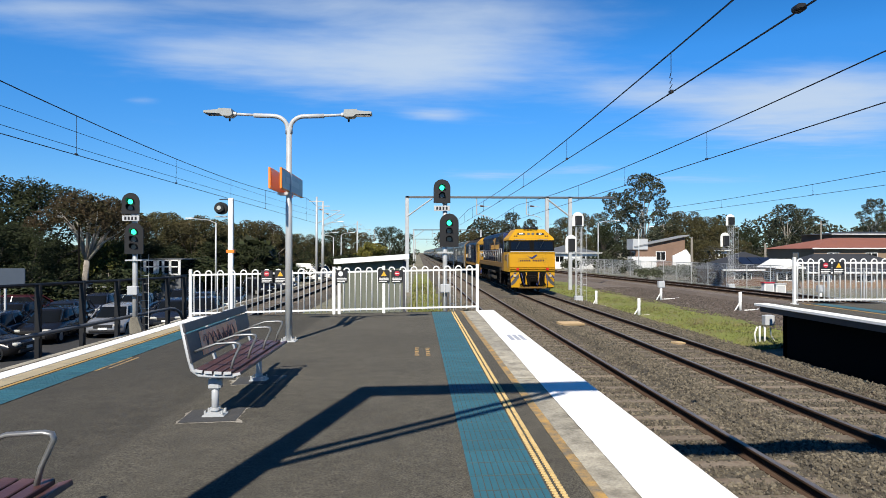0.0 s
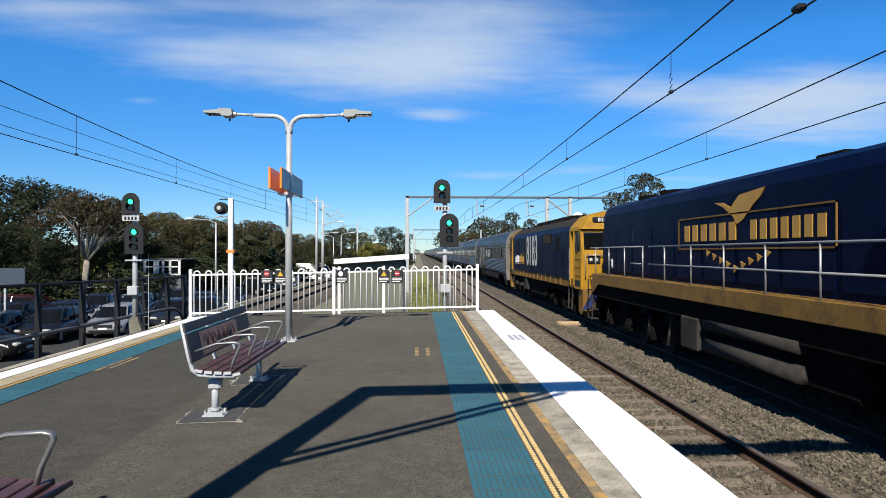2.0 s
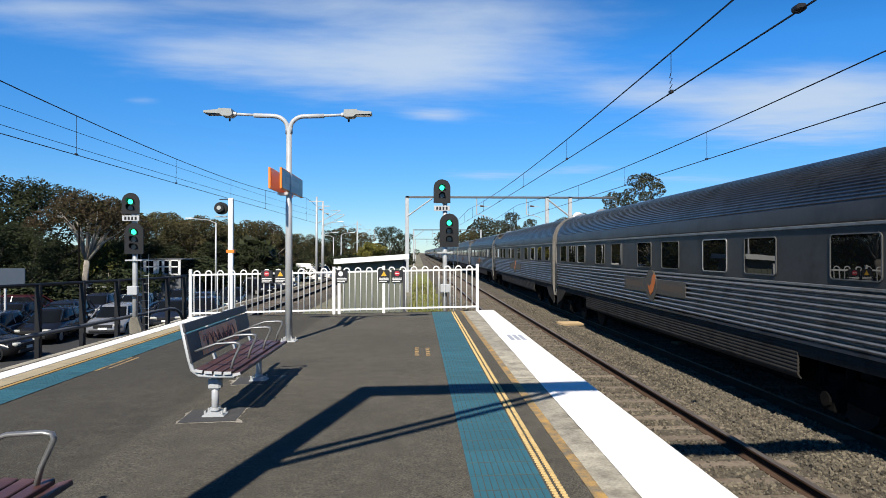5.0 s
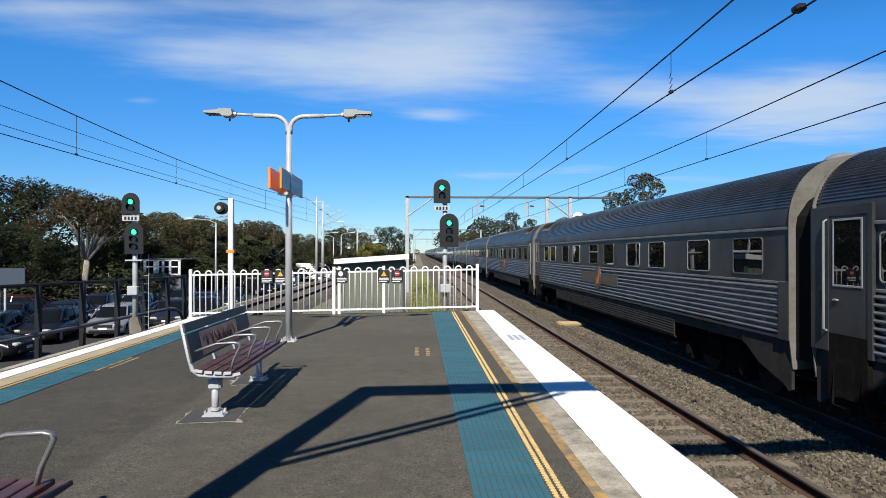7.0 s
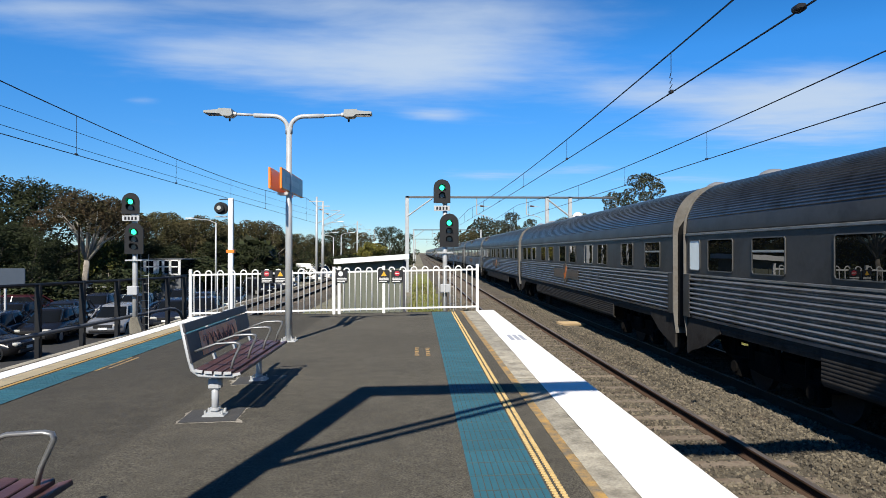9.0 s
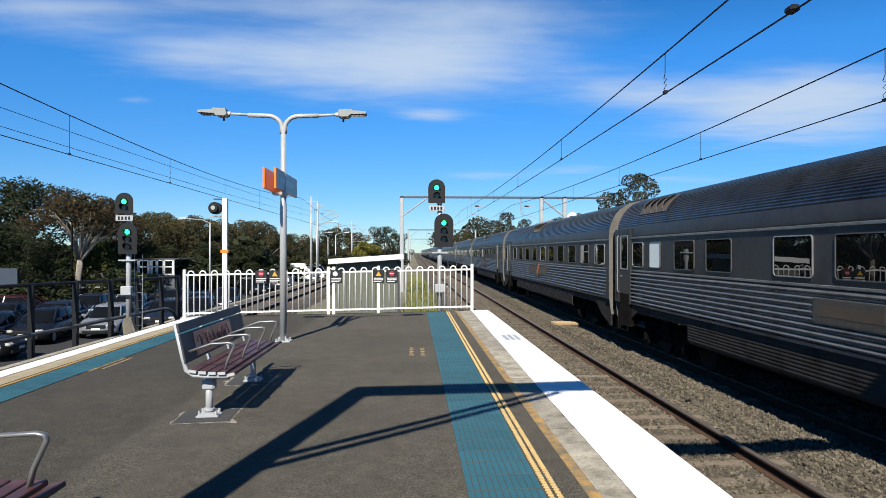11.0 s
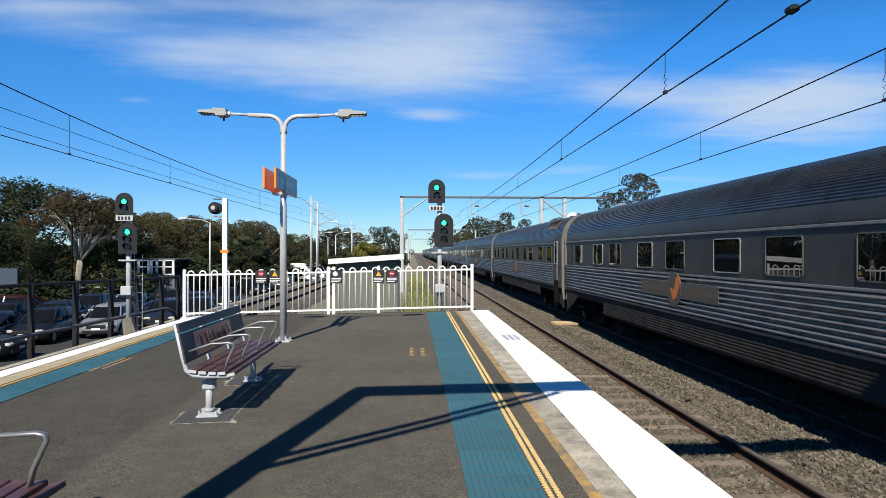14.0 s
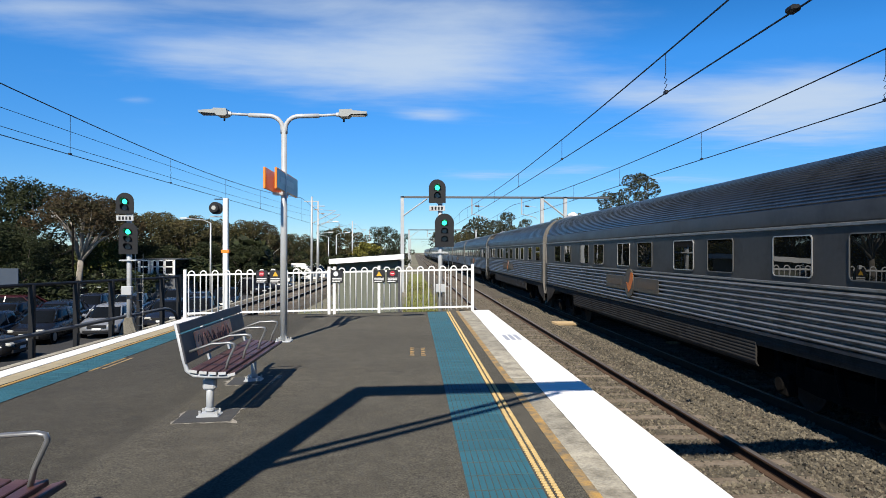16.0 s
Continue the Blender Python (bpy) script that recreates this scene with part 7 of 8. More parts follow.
M["board_blue"] = material("board_blue", (0.036, 0.050, 0.072), 0.5, vary=0.08, bump=0.02)
big_board()
th = thing("pale_pole", pose(-11.75, 19.0, -2.45), "thin pale grey pole beside the railing", "pole")
part("pole", tube([(0, 0, 0), (0, 0, 3.1)], 0.045, seg=8), "grey_light", th, smooth=True)


# ---- houses ----
M.update(
    brick=material("brown_brick", (0.19, 0.121, 0.0855), 0.9, vary=0.2, scale=1.5, fine=25, bump=0.3),
    tile_red=material("terracotta_tiles", (0.15, 0.055, 0.036), 0.85, vary=0.2, scale=1.2, fine=14, bump=0.4),
    render_cream=material("cream_render", (0.21, 0.15, 0.10), 0.85, vary=0.1, scale=0.8, fine=30, bump=0.1),
    roof_grey=material("grey_roof_sheet", (0.0824, 0.0889, 0.095), 0.6, vary=0.12, scale=0.7, fine=20, bump=0.1),
    solar=material("solar_panel", (0.010, 0.016, 0.034), 0.35, spec=0.25, vary=0.1, bump=0.0),
    roof_light=material("pale_roof_sheet", (0.19, 0.196, 0.202), 0.6, vary=0.12, scale=0.7, fine=20, bump=0.1),
    roof_dark=material("dark_roof_tiles", (0.0241, 0.0253, 0.0285), 0.75, vary=0.2, scale=0.7, fine=14, bump=0.2),
    tan_brick=material("tan_brick", (0.216, 0.139, 0.0824), 0.9, vary=0.2, scale=1.5, fine=25, bump=0.3),
    timber=material("brown_timber", (0.127, 0.076, 0.0507), 0.8, vary=0.2, bump=0.2),
)


def house(x, y, z, w, d, h, rise, wall, roof, label, rz=0, hip=True, windows=3, skillion=False):
    th = thing("house", pose(x, y, z, 0, 0, rz), label, "house", "houses beyond the railway")
    wl = part("wall", box(0, w, 0, d, 0, h), wall, th)
    o = 0.45
    if skillion:
        r = prism([(-o, h), (w + o, h + rise), (w + o, h + rise + 0.15), (-o, h + 0.15)], -o, d + o)
        part("gable", prism([(0, h), (w, h), (w, h + rise)], 0.01, d - 0.01), wall, th)
    elif hip:
        r = bmesh.new()
        e = [r.verts.new(p) for p in ((-o, -o, h), (w + o, -o, h), (w + o, d + o, h), (-o, d + o, h))]
        c = min(w, d) / 2
        t = [r.verts.new((c, d / 2, h + rise)), r.verts.new((w - c, d / 2, h + rise))] if w > d else [r.verts.new((w / 2, c, h + rise)), r.verts.new((w / 2, d - c, h + rise))]
        r.faces.new(e[::-1])
        if w > d:
            r.faces.new((e[0], e[1], t[1], t[0]))
            r.faces.new((e[2], e[3], t[0], t[1]))
            r.faces.new((e[1], e[2], t[1]))
            r.faces.new((e[3], e[0], t[0]))
        else:
            r.faces.new((e[1], e[2], t[1], t[0]))
            r.faces.new((e[3], e[0], t[0], t[1]))
            r.faces.new((e[0], e[1], t[0]))
            r.faces.new((e[2], e[3], t[1]))
    else:
        r = prism([(-o, h), (w / 2, h + rise), (w + o, h)], -o, d + o)
    part("roof", r, roof, th)
    if not skillion:
        part("gutter", box(-o, w + o, -o - 0.08, -o, h - 0.06, h + 0.06), "white", th)
    for i in range(windows):
        xx = w * (i + 0.5) / windows
        wn = part("window", box(xx - 0.7, xx + 0.7, -0.04, 0.0, h * 0.42, h * 0.82), "white", th)
        for s in (-1, 1):
            part("pane", box(xx + s * 0.33 - 0.29, xx + s * 0.33 + 0.29, -0.05, -0.04, h * 0.45, h * 0.79), "screen", wn)
        wn2 = part("window", box(-0.04, 0.0, d * 0.3, d * 0.3 + 1.2, h * 0.42, h * 0.82), "white", th) if i == 0 else None
        if wn2:
            part("pane", box(-0.05, -0.04, d * 0.3 + 0.05, d * 0.3 + 1.15, h * 0.45, h * 0.79), "screen", wn2)
    return th


hb = house(30.7, 92, -0.9, 6.9, 3.0, 3.2, 1.6, "brick", "roof_light", "brown brick house with steep skillion roof", skillion=True, windows=1)
part("white_wing", box(-1.3, 2.1, -2.0, -0.1, 0, 1.9), "white", hb, "low white rendered wing")
part("grey_dormer", box(-0.6, 1.5, -0.3, 2.5, 2.9, 4.4), "grey_paint", hb, "pale grey upper storey")
part("white_side_wall", prism([(5.0, 0), (7.5, 0), (7.5, 2.1), (6.9, 2.9), (5.0, 2.0)], -0.5, -0.1), "white", hb, "white rendered side wall")
hr = house(45.2, 74, -0.6, 18, 10, 2.65, 1.3, "render_cream", "tile_red", "tan house with long terracotta tile hip roof", windows=4)
# brown timber tone darkens these walls for the shade they stand in
hs = house(23.6, 50, -1.0, 5.4, 5.2, 1.25, 1.4, "timber", "roof_dark", "house with walls coloured dark for shade, low dark roof and solar panels", windows=2, hip=True)
for i in range(3):
    p = box(0, 0.85, 0, 1.2, 0, 0.04)
    part("solar_panel", p, "solar", hs, "dark blue solar panel", pose(1.45 + i * 0.9, 0.35, 1.25 + 1.4 * (0.80 / 3.05) + 0.06, 24.6, 0, 0))
house(24.6, 44.4, -1.0, 1.2, 1.6, 1.55, 0.6, "tan_brick", "white", "small brick outbuilding with a bright pale gable roof", hip=False, windows=1)
house(27.4, 46.5, -1.0, 9.5, 5.5, 1.15, 1.35, "tan_brick", "roof_dark", "tan brick house with a low dark tiled roof", windows=3)
house(61.5, 96, -0.4, 16, 8, 4.7, 0.5, "timber", "roof_dark", "dark flat-roofed two storey house", windows=4)
house(19.5, 100, -0.9, 8, 7, 2.4, 1.2, "white", "roof_grey", "white weatherboard house with grey roof", windows=2)
house(53, 118, -0.5, 3, 3, 2.4, 1.0, "white", "roof_grey", "white house with a grey gable roof", hip=False, windows=2)


def white_cabinet(x, y, h, cap):
    th = thing("relay_cabinet", pose(x, y, -1.0), "small white lineside cabinet beside the mesh fence", "cabinet", "lineside cabinets")
    part("case", box(-0.3, 0.3, -0.2, 0.2, 0.0, h, 0.02), "white", th)
    part("door", box(-0.24, 0.24, -0.215, -0.2, 0.06, h - 0.06, 0.004), "grey_light", th)
    part("cap", box(-0.34, 0.34, -0.24, 0.24, h, h + 0.07, 0.01), cap, th)


white_cabinet(21.3, 39.6, 0.72, "sign_red")
white_cabinet(22.2, 39.9, 0.62, "grey_light")


def delivery_van(x, y, rz):
    th = thing("delivery_van", pose(x, y, -2.45, 0, 0, rz), "white high-roofed delivery van parked beyond the car park", "van", "parked vans")
    side = [(0.0, 0.45), (0.02, 1.0), (0.25, 1.15), (0.85, 1.3), (1.45, 2.2), (1.7, 2.5), (5.2, 2.55), (5.3, 2.4), (5.3, 0.4), (0.3, 0.35)]
    part("body", prism(side, -0.95, 0.95, "x"), "white", th)
    part("windscreen", prism([(0.88, 1.32), (1.42, 2.14), (1.40, 2.16), (0.85, 1.34)], -0.82, 0.82, "x"), "glass", th)
    for sx in (-1, 1):
        part("side_window", prism([(1.15, 1.4), (1.55, 2.05), (2.2, 2.05), (2.2, 1.4)], sx * 0.955 - 0.006, sx * 0.955 + 0.006, "x"), "glass", th)
        for yy in (0.95, 4.3):
            part("wheel", disc((sx * 0.86 - 0.1, yy, 0.34), 0.34, 0.2, "x", 16), "rubber", th)


delivery_van(-15.2, 84.0, 80)
delivery_van(-11.6, 92.0, 74)


def hall():
    th = thing("low_building", pose(-23.9, 58, -2.45), "low grey building with white framed windows behind the car park", "building")
    part("wall", box(0, 3.4, 0, 6, 0, 2.1), "roof_grey", th)
    part("upper_wall", box(0.1, 3.3, 0.3, 6, 2.1, 3.4), "glass", th, "dark glazed upper wall")
    part("roof", box(0.0, 3.4, 0.2, 6.1, 3.4, 3.48), "roof_grey", th)
    for x in (0.15, 1.0, 1.25, 1.7, 2.3, 3.1):
        part("window_frame", box(x, x + 0.2, 0.2, 0.3, 2.1, 3.4), "white", th)
    for z in (2.1, 2.75, 3.3):
        part("window_frame", box(0.15, 3.2, 0.2, 0.29, z, z + 0.1), "white", th)


hall()


# ---- fence beyond the third track ----
def mesh_fence():
    th = thing("mesh_fence", pose(0, 0, 0), "long grey wire mesh fence beyond the bending track", "fence")
    ya, yb = 22.0, 96.0
    fx = lambda y: 22.4 + 1.2 * (60 - y) / 40
    z0, h = -1.0, 1.75
    post = None
    y = ya
    while y <= yb:
        m = pose(fx(y), y, z0)
        post = again(post, th, m) if post else part("post", tube([(0, 0, 0), (0, 0, h + 0.05)], 0.035, seg=8), "galv", th, m=m)
        y += 2.9
    for z in (0.1, h):
        part("rail", tube([(fx(ya), ya, z0 + z), (fx(yb), yb, z0 + z)], 0.022, seg=6), "galv", th)
    verts, faces = [], []
    n = 620
    for s in (1, -1):
        for i in range(-20, n):
            y0 = ya + i * 0.12
            y1 = y0 + h * 0.9
            a, b = (y0, y1) if s > 0 else (y1, y0)
            if min(a, b) < ya or max(a, b) > yb:
                continue
            k = len(verts)
            w = 0.004
            for yy, zz in ((a, 0.05), (b, h)):
                verts += [(fx(yy), yy - w, z0 + zz), (fx(yy), yy + w, z0 + zz), (fx(yy) + 0.008, yy, z0 + zz)]
            faces += [(k, k + 1, k + 4, k + 3), (k + 1, k + 2, k + 5, k + 4), (k + 2, k, k + 3, k + 5)]
    me = bpy.data.meshes.new("wire_mesh")
    me.from_pydata(verts, [], faces)
    me.materials.append(M["galv"])
    ob = new("wire_mesh", me)
    ob.parent = th
    tagged(ob, "diagonal grey wire mesh", kind="stuff")


mesh_fence()


# ---- trees ----
def leaf_material(name, colour, colour2):
    mt = material(name, colour, 0.75, vary=0.25, scale=0.35, fine=3, bump=0.0, island=0.5, spot=(colour2, 0.55), spec=0.25)
    return mt


M.update(
    leaf_dark=leaf_material("dark_green_leaves", (0.0178, 0.0241, 0.0076), (0.0279, 0.0329, 0.0107)),
    leaf_brown=leaf_material("brownish_leaves", (0.048, 0.0315, 0.0135), (0.030, 0.0315, 0.0115)),
    leaf_olive=leaf_material("olive_leaves", (0.0539, 0.0495, 0.0178), (0.0697, 0.0539, 0.0228)),
    leaf_yellow=leaf_material("yellow_green_leaves", (0.0539, 0.0558, 0.0114), (0.0348, 0.0444, 0.0101)),
    leaf_gum=leaf_material("gum_leaves", (0.0329, 0.038, 0.0209), (0.0469, 0.0495, 0.0266)),
    leaf_golden=leaf_material("golden_leaves", (0.152, 0.133, 0.0222), (0.101, 0.107, 0.019)),
    leaf_pale=leaf_material("grey_green_leaves", (0.0697, 0.0792, 0.0444), (0.0539, 0.0602, 0.0348)),
    bark_pale=material("pale_bark", (0.266, 0.241, 0.209), 0.85, vary=0.2, scale=2, fine=15, bump=0.3, spot=((0.165, 0.139, 0.114), 0.4)),
    bark_dark=material("dark_bark", (0.076, 0.0602, 0.0475), 0.9, vary=0.25, scale=2, fine=15, bump=0.4),
)


def leaves(clumps, n, size, rng, droop=0.3):
    """Many small leaf sprays, thrown over the shells of the clumps."""
    verts, faces = [], []
    tot = sum(c[3] ** 2 for c in clumps)
    for cx, cy, cz, r in clumps:
        for _ in range(max(6, int(n * r * r / tot))):
            d = Vector((rng.gauss(0, 1), rng.gauss(0, 1), rng.gauss(0, 1))).normalized()
            rad = r * (0.55 + 0.5 * rng.random() ** 0.6)
            p = Vector((cx, cy, cz)) + Vector((d.x * rad, d.y * rad, d.z * rad * 0.78))
            a = Vector((rng.gauss(0, 1), rng.gauss(0, 1), rng.gauss(0, 0.6) - droop)).normalized()
            b = a.cross(Vector((rng.gauss(0, 1), rng.gauss(0, 1), rng.gauss(0, 1)))).normalized()
            s = size * (0.6 + 0.8 * rng.random())
            k = len(verts)
            verts += [tuple(p - a * s), tuple(p + b * s * 0.45), tuple(p + a * s), tuple(p - b * s * 0.45 + a * s * 0.2)]
            faces += [(k, k + 1, k + 2), (k, k + 2, k + 3)]
    return verts, faces


def tree(name, height, spread, leaf, bark, seed, label, n=2600, size=0.2, fork=0.35, clumps=14, trunk_r=0.22, flat=0.75, category="tree", tall=False, small=1.0):
    rng = random.Random(seed)
    th = thing(name, pose(0, 0, 0), label, category, "trees round the railway")
    tr = bmesh.new()
    z_fork = height * fork
    lean = rng.uniform(-0.3, 0.3)
    tube([(0, 0, -0.15), (0, 0, 0.3), (lean * 0.3, 0, z_fork * 0.6), (lean, 0.1, z_fork)], trunk_r, tr, 8, r_end=trunk_r * 0.75)
    cl = []
    for i in range(clumps):
        a = 2 * math.pi * (i * 0.381966) + rng.uniform(-0.3, 0.3)
        f = (i + 0.5) / clumps
        if tall:
            g = f
            r = spread * rng.uniform(0.20, 0.36)
            rr = spread * (0.35 + 0.65 * math.sin(math.pi * min(1, g * 0.9 + 0.12)) ** 0.8) * rng.uniform(0.35, 1.0)
            z = min(z_fork + (height - z_fork) * g, height - r * 0.7)
            x, y = lean + rr * math.cos(a), rr * math.sin(a)
            cl.append((x, y, z, r))
            if i % 2 == 0:
                tube([(lean, 0.1, max(0.3, z_fork - 0.1)), (lean + (x - lean) * 0.3, y * 0.3, z_fork + (z - z_fork) * 0.6), (x, y, z)], trunk_r * 0.5, tr, 6, r_end=trunk_r * 0.10)
            continue
        rr = spread * math.sqrt(f) * rng.uniform(0.65, 1.0)
        z = z_fork + (height - z_fork) * (0.25 + flat * (1 - 0.75 * f) * rng.uniform(0.6, 1.0))
        r = spread * rng.uniform(0.26, 0.42) * small
        x, y = lean + rr * math.cos(a), rr * math.sin(a)
        z = min(z, height - r * 0.75)
        cl.append((x, y, z, r))
        mid = (lean + (x - lean) * 0.45 + rng.uniform(-0.2, 0.2), y * 0.45, z_fork + (z - z_fork) * 0.6)
        if i % 2 == 0:
            tube([(lean, 0.1, z_fork - 0.1), mid, (x, y, z + r * 0.2)], trunk_r * 0.5, tr, 6, r_end=trunk_r * 0.10)
    part("trunk", tr, bark, th, smooth=True)
    v, f = leaves(cl, n, size, rng)
    me = bpy.data.meshes.new("crown")
    me.from_pydata(v, [], f)
    me.materials.append(M[leaf])
    ob = new("crown", me)
    ob.parent = th
    return th


KINDS = dict(
    brown=tree("broadleaf_tree", 8.6, 3.6, "leaf_brown", "bark_pale", 3, "tall tree with brownish autumn foliage and pale forked trunk", 10500, 0.088, 0.36, 24, 0.24, 0.62, small=0.72),
    brown2=tree("broadleaf_tree", 8.4, 3.2, "leaf_brown", "bark_pale", 9, "tall tree with brownish autumn foliage", 11000, 0.09, 0.30, 24, 0.2, small=0.75),
    dark=tree("broadleaf_tree", 8.5, 3.6, "leaf_dark", "bark_dark", 5, "dense dark green tree beside the car park", 14500, 0.098, 0.12, 26, 0.22, tall=True),
    olive=tree("broadleaf_tree", 8.0, 3.4, "leaf_olive", "bark_dark", 7, "olive green gum tree with dark trunk", 13000, 0.102, 0.14, 24, 0.2, tall=True),
    young=tree("broadleaf_tree", 4.5, 2.0, "leaf_yellow", "bark_dark", 11, "small tree with yellow-green foliage", 2600, 0.14, 0.22, 12, 0.1),
    golden=tree("broadleaf_tree", 4.5, 2.0, "leaf_golden", "bark_dark", 13, "small tree with bright yellow-green foliage", 2600, 0.14, 0.22, 12, 0.1),
    gum=tree("gum_tree", 15.5, 4.7, "leaf_gum", "bark_pale", 17, "tall gum tree with open clumped crown and pale limbs", 9000, 0.20, 0.14, 30, 0.32, 0.9, tall=True),
    bush=tree("bush", 2.6, 1.9, "leaf_dark", "bark_dark", 21, "low dense dark green bush on rough ground", 2200, 0.13, 0.12, 12, 0.08, 0.7, "bush"),
    scrub=tree("bush", 2.0, 1.7, "leaf_pale", "bark_dark", 29, "pale grey-green scrub behind the fence", 1800, 0.12, 0.12, 11, 0.06, 0.7, "bush"),
    shrub=tree("bush", 2.0, 1.7, "leaf_gum", "bark_dark", 23, "grey-green shrub along the fence", 1800, 0.12, 0.12, 11, 0.06, 0.7, "bush"),
)
PLANTED = set()


def plant(kind, px, top, y, base=-1.33, wide=1.0, rz=None):
    """Stands at y metres out, along the sight line px, tall enough to reach top."""
    x = (px - 740) / 1170 * y
    if px < 545 and x < -10.5:
        base = -2.45
    h = 1.6 + (447 - top) / 1170 * y - base
    src = KINDS[kind]
    nominal = {"brown": 8.6, "brown2": 8.4, "dark": 8.5, "olive": 8.0, "young": 4.5, "golden": 4.5, "gum": 15.5, "bush": 2.6, "shrub": 2.0, "scrub": 2.0}[kind]
    s = h / nominal
    m = pose(x, y, base, 0, 0, (px * 37) % 360 if rz is None else rz)
    if kind in PLANTED:
        ob = copy_thing(src, m)
    else:
        ob = src
        src.matrix_basis = m
        PLANTED.add(kind)
    ob.scale = (s * wide, s * wide, s)


for a in (("brown", 162, 322, 52, -1.31, 1.0, 200), ("dark", 92, 330, 57, -1.31, 1.15), ("dark", 22, 318, 56), ("dark", -40, 330, 56), ("brown", 205, 338, 60, -1.33, 0.85),
          ("dark", 45, 398, 48, -1.31, 1.0), ("dark", 70, 415, 47, -1.31, 1.1), ("dark", 10, 400, 46, -1.31, 1.3), ("young", 203, 425, 54, -1.31, 0.75), ("bush", 238, 474, 50, -1.31, 1.2), ("bush", 30, 490, 44, -1.31, 1.6), ("bush", 85, 492, 45, -1.31, 1.6),
          ("dark", 230, 425, 62, -1.31, 1.1), ("dark", 120, 440, 66, -1.31, 1.3),
          ("olive", 262, 378, 66, -1.33, 1.1), ("olive", 300, 378, 72), ("olive", 345, 384, 70, -1.33, 1.1), ("brown2", 325, 390, 76), ("olive", 385, 390, 74), ("dark", 420, 398, 82, -1.33, 1.2), ("olive", 450, 392, 80), ("brown2", 480, 392, 86),
          ("dark", 380, 430, 68, -1.31, 1.5), ("dark", 300, 435, 64, -1.31, 1.5), ("dark", 440, 435, 70, -1.31, 1.5), ("bush", 340, 455, 62, -1.31, 1.5), ("bush", 470, 460, 74, -1.31, 2.0), ("dark", 500, 415, 92, -1.33, 1.2), ("olive", 535, 415, 100), ("dark", 560, 422, 105, -1.33, 1.3),
          ("dark", 590, 408, 118), ("olive", 612, 404, 120), ("golden", 655, 428, 98, -1.33, 1.2), ("olive", 640, 412, 130, -1.33, 1.2), ("dark", 688, 402, 112), ("dark", 712, 414, 122), ("bush", 610, 450, 90, -1.33, 2.0), ("olive", 575, 430, 112), ("bush", 690, 452, 100, -1.33, 2.0),
          ("gum", 1143, 306, 112, -0.9, 0.95, 30), ("gum", 1095, 340, 118, -0.9, 0.9), ("gum", 905, 376, 150, -0.9, 0.8), ("gum", 940, 388, 160, -0.9, 0.8), ("gum", 885, 390, 165, -0.9, 0.8), ("olive", 1010, 385, 120, -0.9), ("olive", 1040, 378, 125, -0.9), ("dark", 1070, 400, 105, -0.9),
          ("olive", 1215, 374, 128, -0.7), ("olive", 1255, 384, 135, -0.7, 1.1), ("gum", 1245, 392, 140, -0.7, 0.9), ("dark", 1330, 405, 125, -0.5, 1.2), ("gum", 1405, 360, 175, 0.5, 1.2), ("gum", 1435, 368, 180, 0.5, 1.2), ("gum", 1565, 350, 130, 0.5, 0.9), ("olive", 1290, 398, 130, -0.5),
          ("olive", 1245, 425, 95, -0.7), ("olive", 1270, 428, 92, -0.7), ("olive", 1170, 410, 120, -0.7), ("dark", 1345, 418, 110, -0.5, 1.3), ("olive", 1320, 425, 100, -0.5), ("dark", 970, 415, 130, -0.9), ("olive", 1180, 395, 126, -0.7), ("olive", 830, 412, 170, -1.0), ("olive", 815, 420, 200, -1.0), ("dark", 850, 418, 180, -1.0),
          ("scrub", 1150, 474, 60, -1.0, 1.2), ("scrub", 1180, 470, 64, -1.0, 1.3), ("scrub", 1208, 468, 66, -1.0, 1.3), ("scrub", 1250, 470, 62, -1.0, 1.2), ("scrub", 1230, 472, 58, -1.0, 1.2), ("shrub", 1120, 468, 70, -1.0, 1.2), ("shrub", 1090, 455, 80, -1.0, 1.4), ("bush", 1060, 452, 88, -1.0, 1.2), ("shrub", 1010, 458, 84, -1.0), ("bush", 1290, 470, 58, -1.0), ("shrub", 1400, 470, 46, -1.0)):
    plant(*a)


def woods(name, label, x0, x1, y, depth, base, top, leaf, seed, n):
    """Far woods: a long uneven bank of leaf sprays."""
    rng = random.Random(seed)
    cl = []
    x = x0
    while x < x1:
        r = rng.uniform(2.2, 4.2)
        hh = top(x) * rng.uniform(0.72, 1.08)
        yy = y + rng.uniform(0, depth)
        z = base + hh - r * 0.7
        while z > base:
            cl.append((x + rng.uniform(-1, 1), yy, z, r))
            z -= r * 1.25
        x += rng.uniform(1.6, 3.4)
    v, f = leaves(cl, n, 0.62, rng, 0.1)
    me = bpy.data.meshes.new(name)
    me.from_pydata(v, [], f)
    me.materials.append(M[leaf])
    tagged(new(name, me), label, "woods", kind="stuff")


woods("far_woods_left", "dark far woods behind the car park", -125, -4, 150, 25, -2.4, lambda x: 6.6 + 1.5 * math.sin(x * 0.11), "leaf_dark", 31, 22000)
woods("far_woods_right", "dark far woods on the rising ground", 8, 190, 205, 40, -0.5, lambda x: 9.5 + 2.5 * math.sin(x * 0.07) + 0.03 * x, "leaf_gum", 37, 26000)
woods("near_woods_left", "dark trees and undergrowth behind the parked cars", -75, -16, 66, 8, -2.45, lambda x: 5.2 + 0.8 * math.sin(x * 0.2), "leaf_dark", 41, 14000)
woods("hedge", "clipped dark hedge along the car park", -40, -17, 47.5, 2, -2.45, lambda x: 1.3, "leaf_dark", 43, 3000)


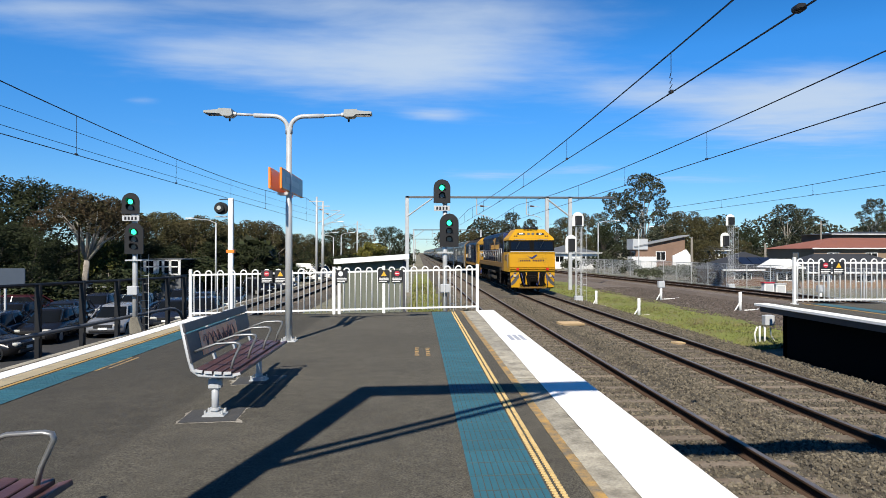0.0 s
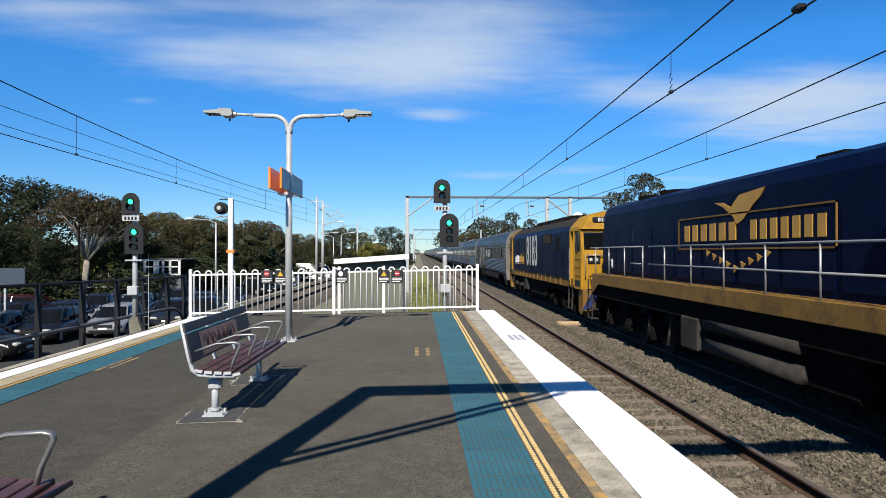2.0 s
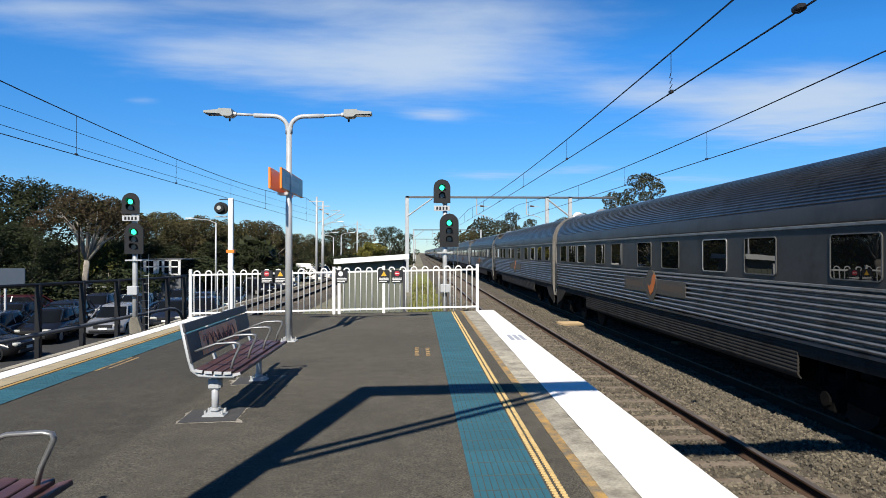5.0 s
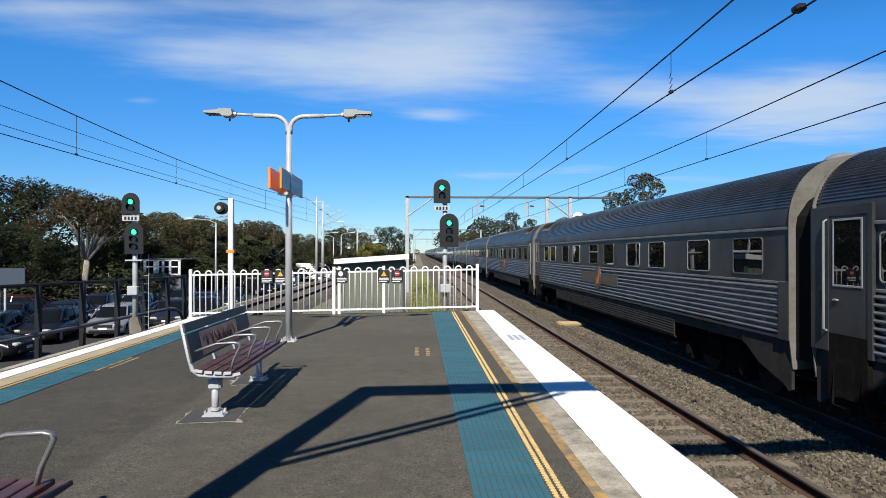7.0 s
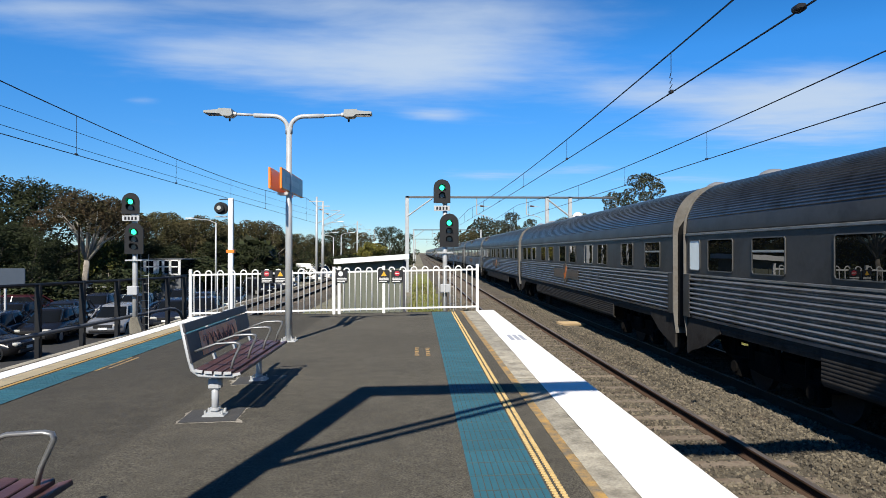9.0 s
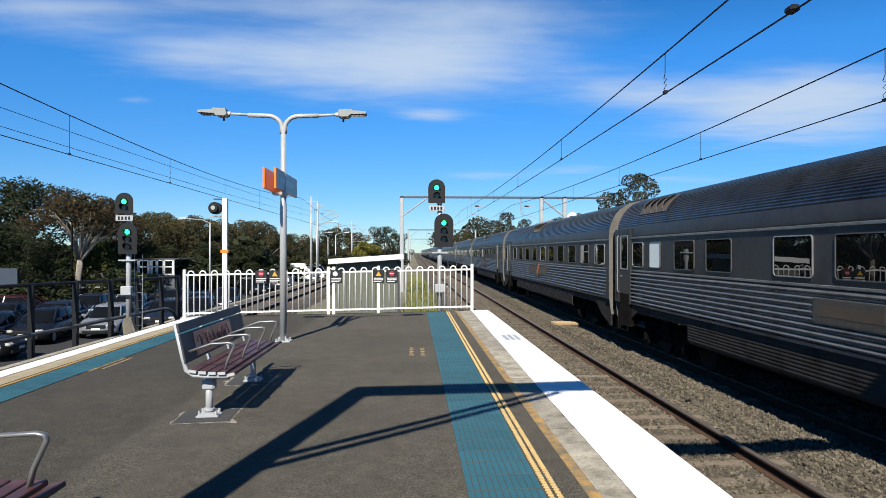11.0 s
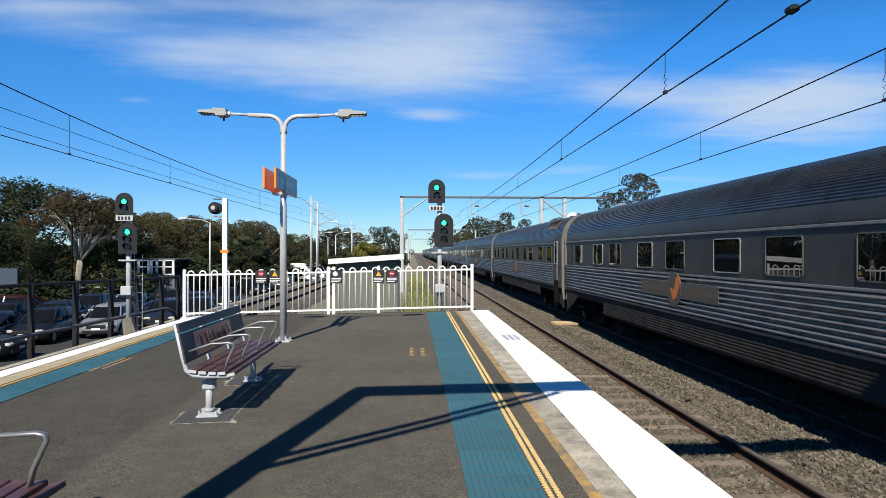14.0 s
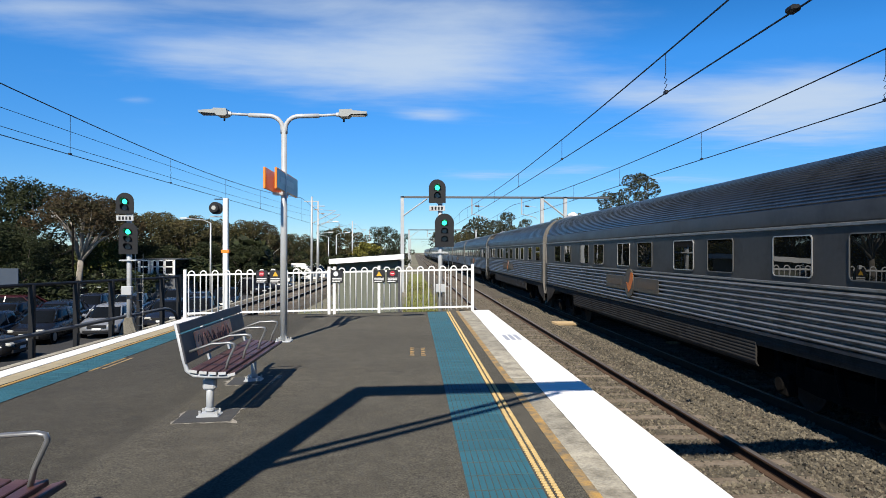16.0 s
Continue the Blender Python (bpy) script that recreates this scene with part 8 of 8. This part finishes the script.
# ---- grass and loose stones ----
def build_grass():
    bm = sheet(lambda x, y: (x + 0.25 * math.sin(y * 0.9 + x), y, ground_z(x, y) + 0.03), lin(9.35, 12.9, 9), lin(19.0, 60, 42))
    tagged(part("grass_strip", bm, "grass"), "patchy green grass strip between the tracks", "grass", kind="structure")
    rng = random.Random(5)
    verts, faces = [], []
    for _ in range(11000):
        y = 19.0 + 38 * rng.random() ** 1.5
        x = rng.gauss(11.0, 0.95)
        if not 9.5 < x < 12.9:
            continue
        z = ground_z(x, y) + 0.02
        a = rng.uniform(0, math.pi)
        w, h = rng.uniform(0.015, 0.04), rng.uniform(0.03, 0.09)
        dx, dy = math.cos(a) * w, math.sin(a) * w
        k = len(verts)
        verts += [(x - dx, y - dy, z), (x + dx, y + dy, z), (x + rng.uniform(-0.06, 0.06), y + rng.uniform(-0.06, 0.06), z + h)]
        faces.append((k, k + 1, k + 2))
    me = bpy.data.meshes.new("grass_tufts")
    me.from_pydata(verts, [], faces)
    me.materials.append(M["grass_blade"])
    tagged(new("grass_tufts", me), "short green and straw-coloured grass tufts", "grass", kind="stuff")
    bm = sheet(lambda x, y: (x + 0.15 * math.sin(y * 1.3), y, -1.325), lin(-0.45, 1.55, 5), lin(18.6, 90, 40))
    tagged(part("weedy_strip", bm, "grass"), "weedy yellow-green strip beyond the platform end", "grass", kind="structure")
    verts, faces = [], []
    for _ in range(5200):
        y = 18.7 + 45 * rng.random() ** 1.6
        x = rng.uniform(-0.5, 1.6)
        a, w, h = rng.uniform(0, math.pi), rng.uniform(0.012, 0.035), rng.uniform(0.06, 0.34) * (0.4 + 0.6 * (noise.noise(Vector((x * 2, y * 0.9, 1))) > -0.1))
        dx, dy = math.cos(a) * w, math.sin(a) * w
        k = len(verts)
        verts += [(x - dx, y - dy, -1.33), (x + dx, y + dy, -1.33), (x + rng.uniform(-0.1, 0.1), y + rng.uniform(-0.1, 0.1), -1.33 + h)]
        faces.append((k, k + 1, k + 2))
    me = bpy.data.meshes.new("weeds")
    me.from_pydata(verts, [], faces)
    me.materials.append(M["grass_blade"])
    tagged(new("weeds", me), "straggling yellow-green weeds beyond the platform end", "weeds", kind="stuff")
    bm = sheet(lambda x, y: (x, y, ground_z(x, y) + 0.012), lin(12.6, 16.5, 7), lin(16.0, 90, 38))
    tagged(part("gravel_bank", bm, "grey_gravel"), "dark brown gravel bank beside the bending track", "gravel", kind="structure")


M["grass_blade"] = material("grass_blade", (0.125, 0.138, 0.030), 0.8, vary=0.2, scale=0.5, fine=4, bump=0.0, island=0.5, spot=((0.127, 0.0986, 0.0444), 0.5))
build_grass()


def build_stones():
    rng = random.Random(12)
    verts, faces = [], []
    octa = [(1, 0, 0), (-1, 0, 0), (0, 1, 0), (0, -1, 0), (0, 0, 1), (0, 0, -1)]
    of = [(0, 2, 4), (2, 1, 4), (1, 3, 4), (3, 0, 4), (2, 0, 5), (1, 2, 5), (3, 1, 5), (0, 3, 5)]
    for n in range(104000):
        y = 3.2 + 36 * rng.random() ** 1.7
        x = rng.uniform(2.05, 9.6)
        if n > 92000:
            x, y = rng.uniform(12.4, 16.6), 18 + 30 * rng.random() ** 1.4
        skip = False
        for tx in (T1, T2):
            if abs(abs(x - tx) - 0.7535) < 0.085:
                skip = True
            if abs(x - tx) < 1.2:
                first = 3.0 if tx == T1 else 6.0
                q = (y - first) % 0.61
                if (q < 0.10 or q > 0.51) and rng.random() < 0.55:
                    skip = True
        if skip:
            continue
        z = RAIL - 0.166 + heap(x, y) + rng.uniform(-0.008, 0.018)
        s = rng.uniform(0.014, 0.036)
        if n > 92000:
            z, s = ground_z(x, y) + 0.02, s * 1.7
        k = len(verts)
        m = Euler((rng.uniform(0, 3), rng.uniform(0, 3), rng.uniform(0, 3))).to_matrix()
        sc = (s * rng.uniform(0.8, 1.4), s * rng.uniform(0.7, 1.1), s * rng.uniform(0.6, 1.0))
        for c in octa:
            p = m @ Vector((c[0] * sc[0], c[1] * sc[1], c[2] * sc[2]))
            verts.append((x + p.x, y + p.y, z + p.z))
        faces += [tuple(k + i for i in t) for t in of]
    cut = next(i for i, f in enumerate(faces) if verts[f[0]][0] > 12.0)
    nv = faces[cut][0]
    nv = min(min(f) for f in faces[cut:cut + 8])
    for name, vs, fs, mat, label in (("ballast_stones", verts[:nv], faces[:cut], "stone", "loose grey-brown crushed ballast stones"),
                                     ("bank_stones", verts[nv:], [tuple(i - nv for i in f) for f in faces[cut:]], "bank_stone", "dark brown stones on the gravel bank")):
        me = bpy.data.meshes.new(name)
        me.from_pydata(vs, [], fs)
        me.materials.append(M[mat])
        tagged(new(name, me), label, "ballast", kind="stuff")


M["bank_stone"] = material("bank_stone", (0.0634, 0.0501, 0.0418), 0.9, vary=0.25, scale=3, fine=40, bump=0.3, island=0.5)


build_stones()


def board(x, y, z, w, d, rz):
    th = thing("timber_board", pose(x, y, z, 0, 0, rz), "sun-bleached tan timber board lying on the ballast", "board", "boards on the ballast")
    part("plank", box(-w / 2, w / 2, -d / 2, d / 2, -0.05, 0.03, 0.006), "bleached_timber", th)


M["bleached_timber"] = material("bleached_timber", (0.291, 0.209, 0.114), 0.9, vary=0.25, scale=4, fine=40, bump=0.3)
board(5.72, 24.7, RAIL - 0.125 + heap(5.72, 24.7), 0.85, 0.8, 4)
board(7.9, 19.7, RAIL - 0.135, 0.4, 0.36, 10)


motions()
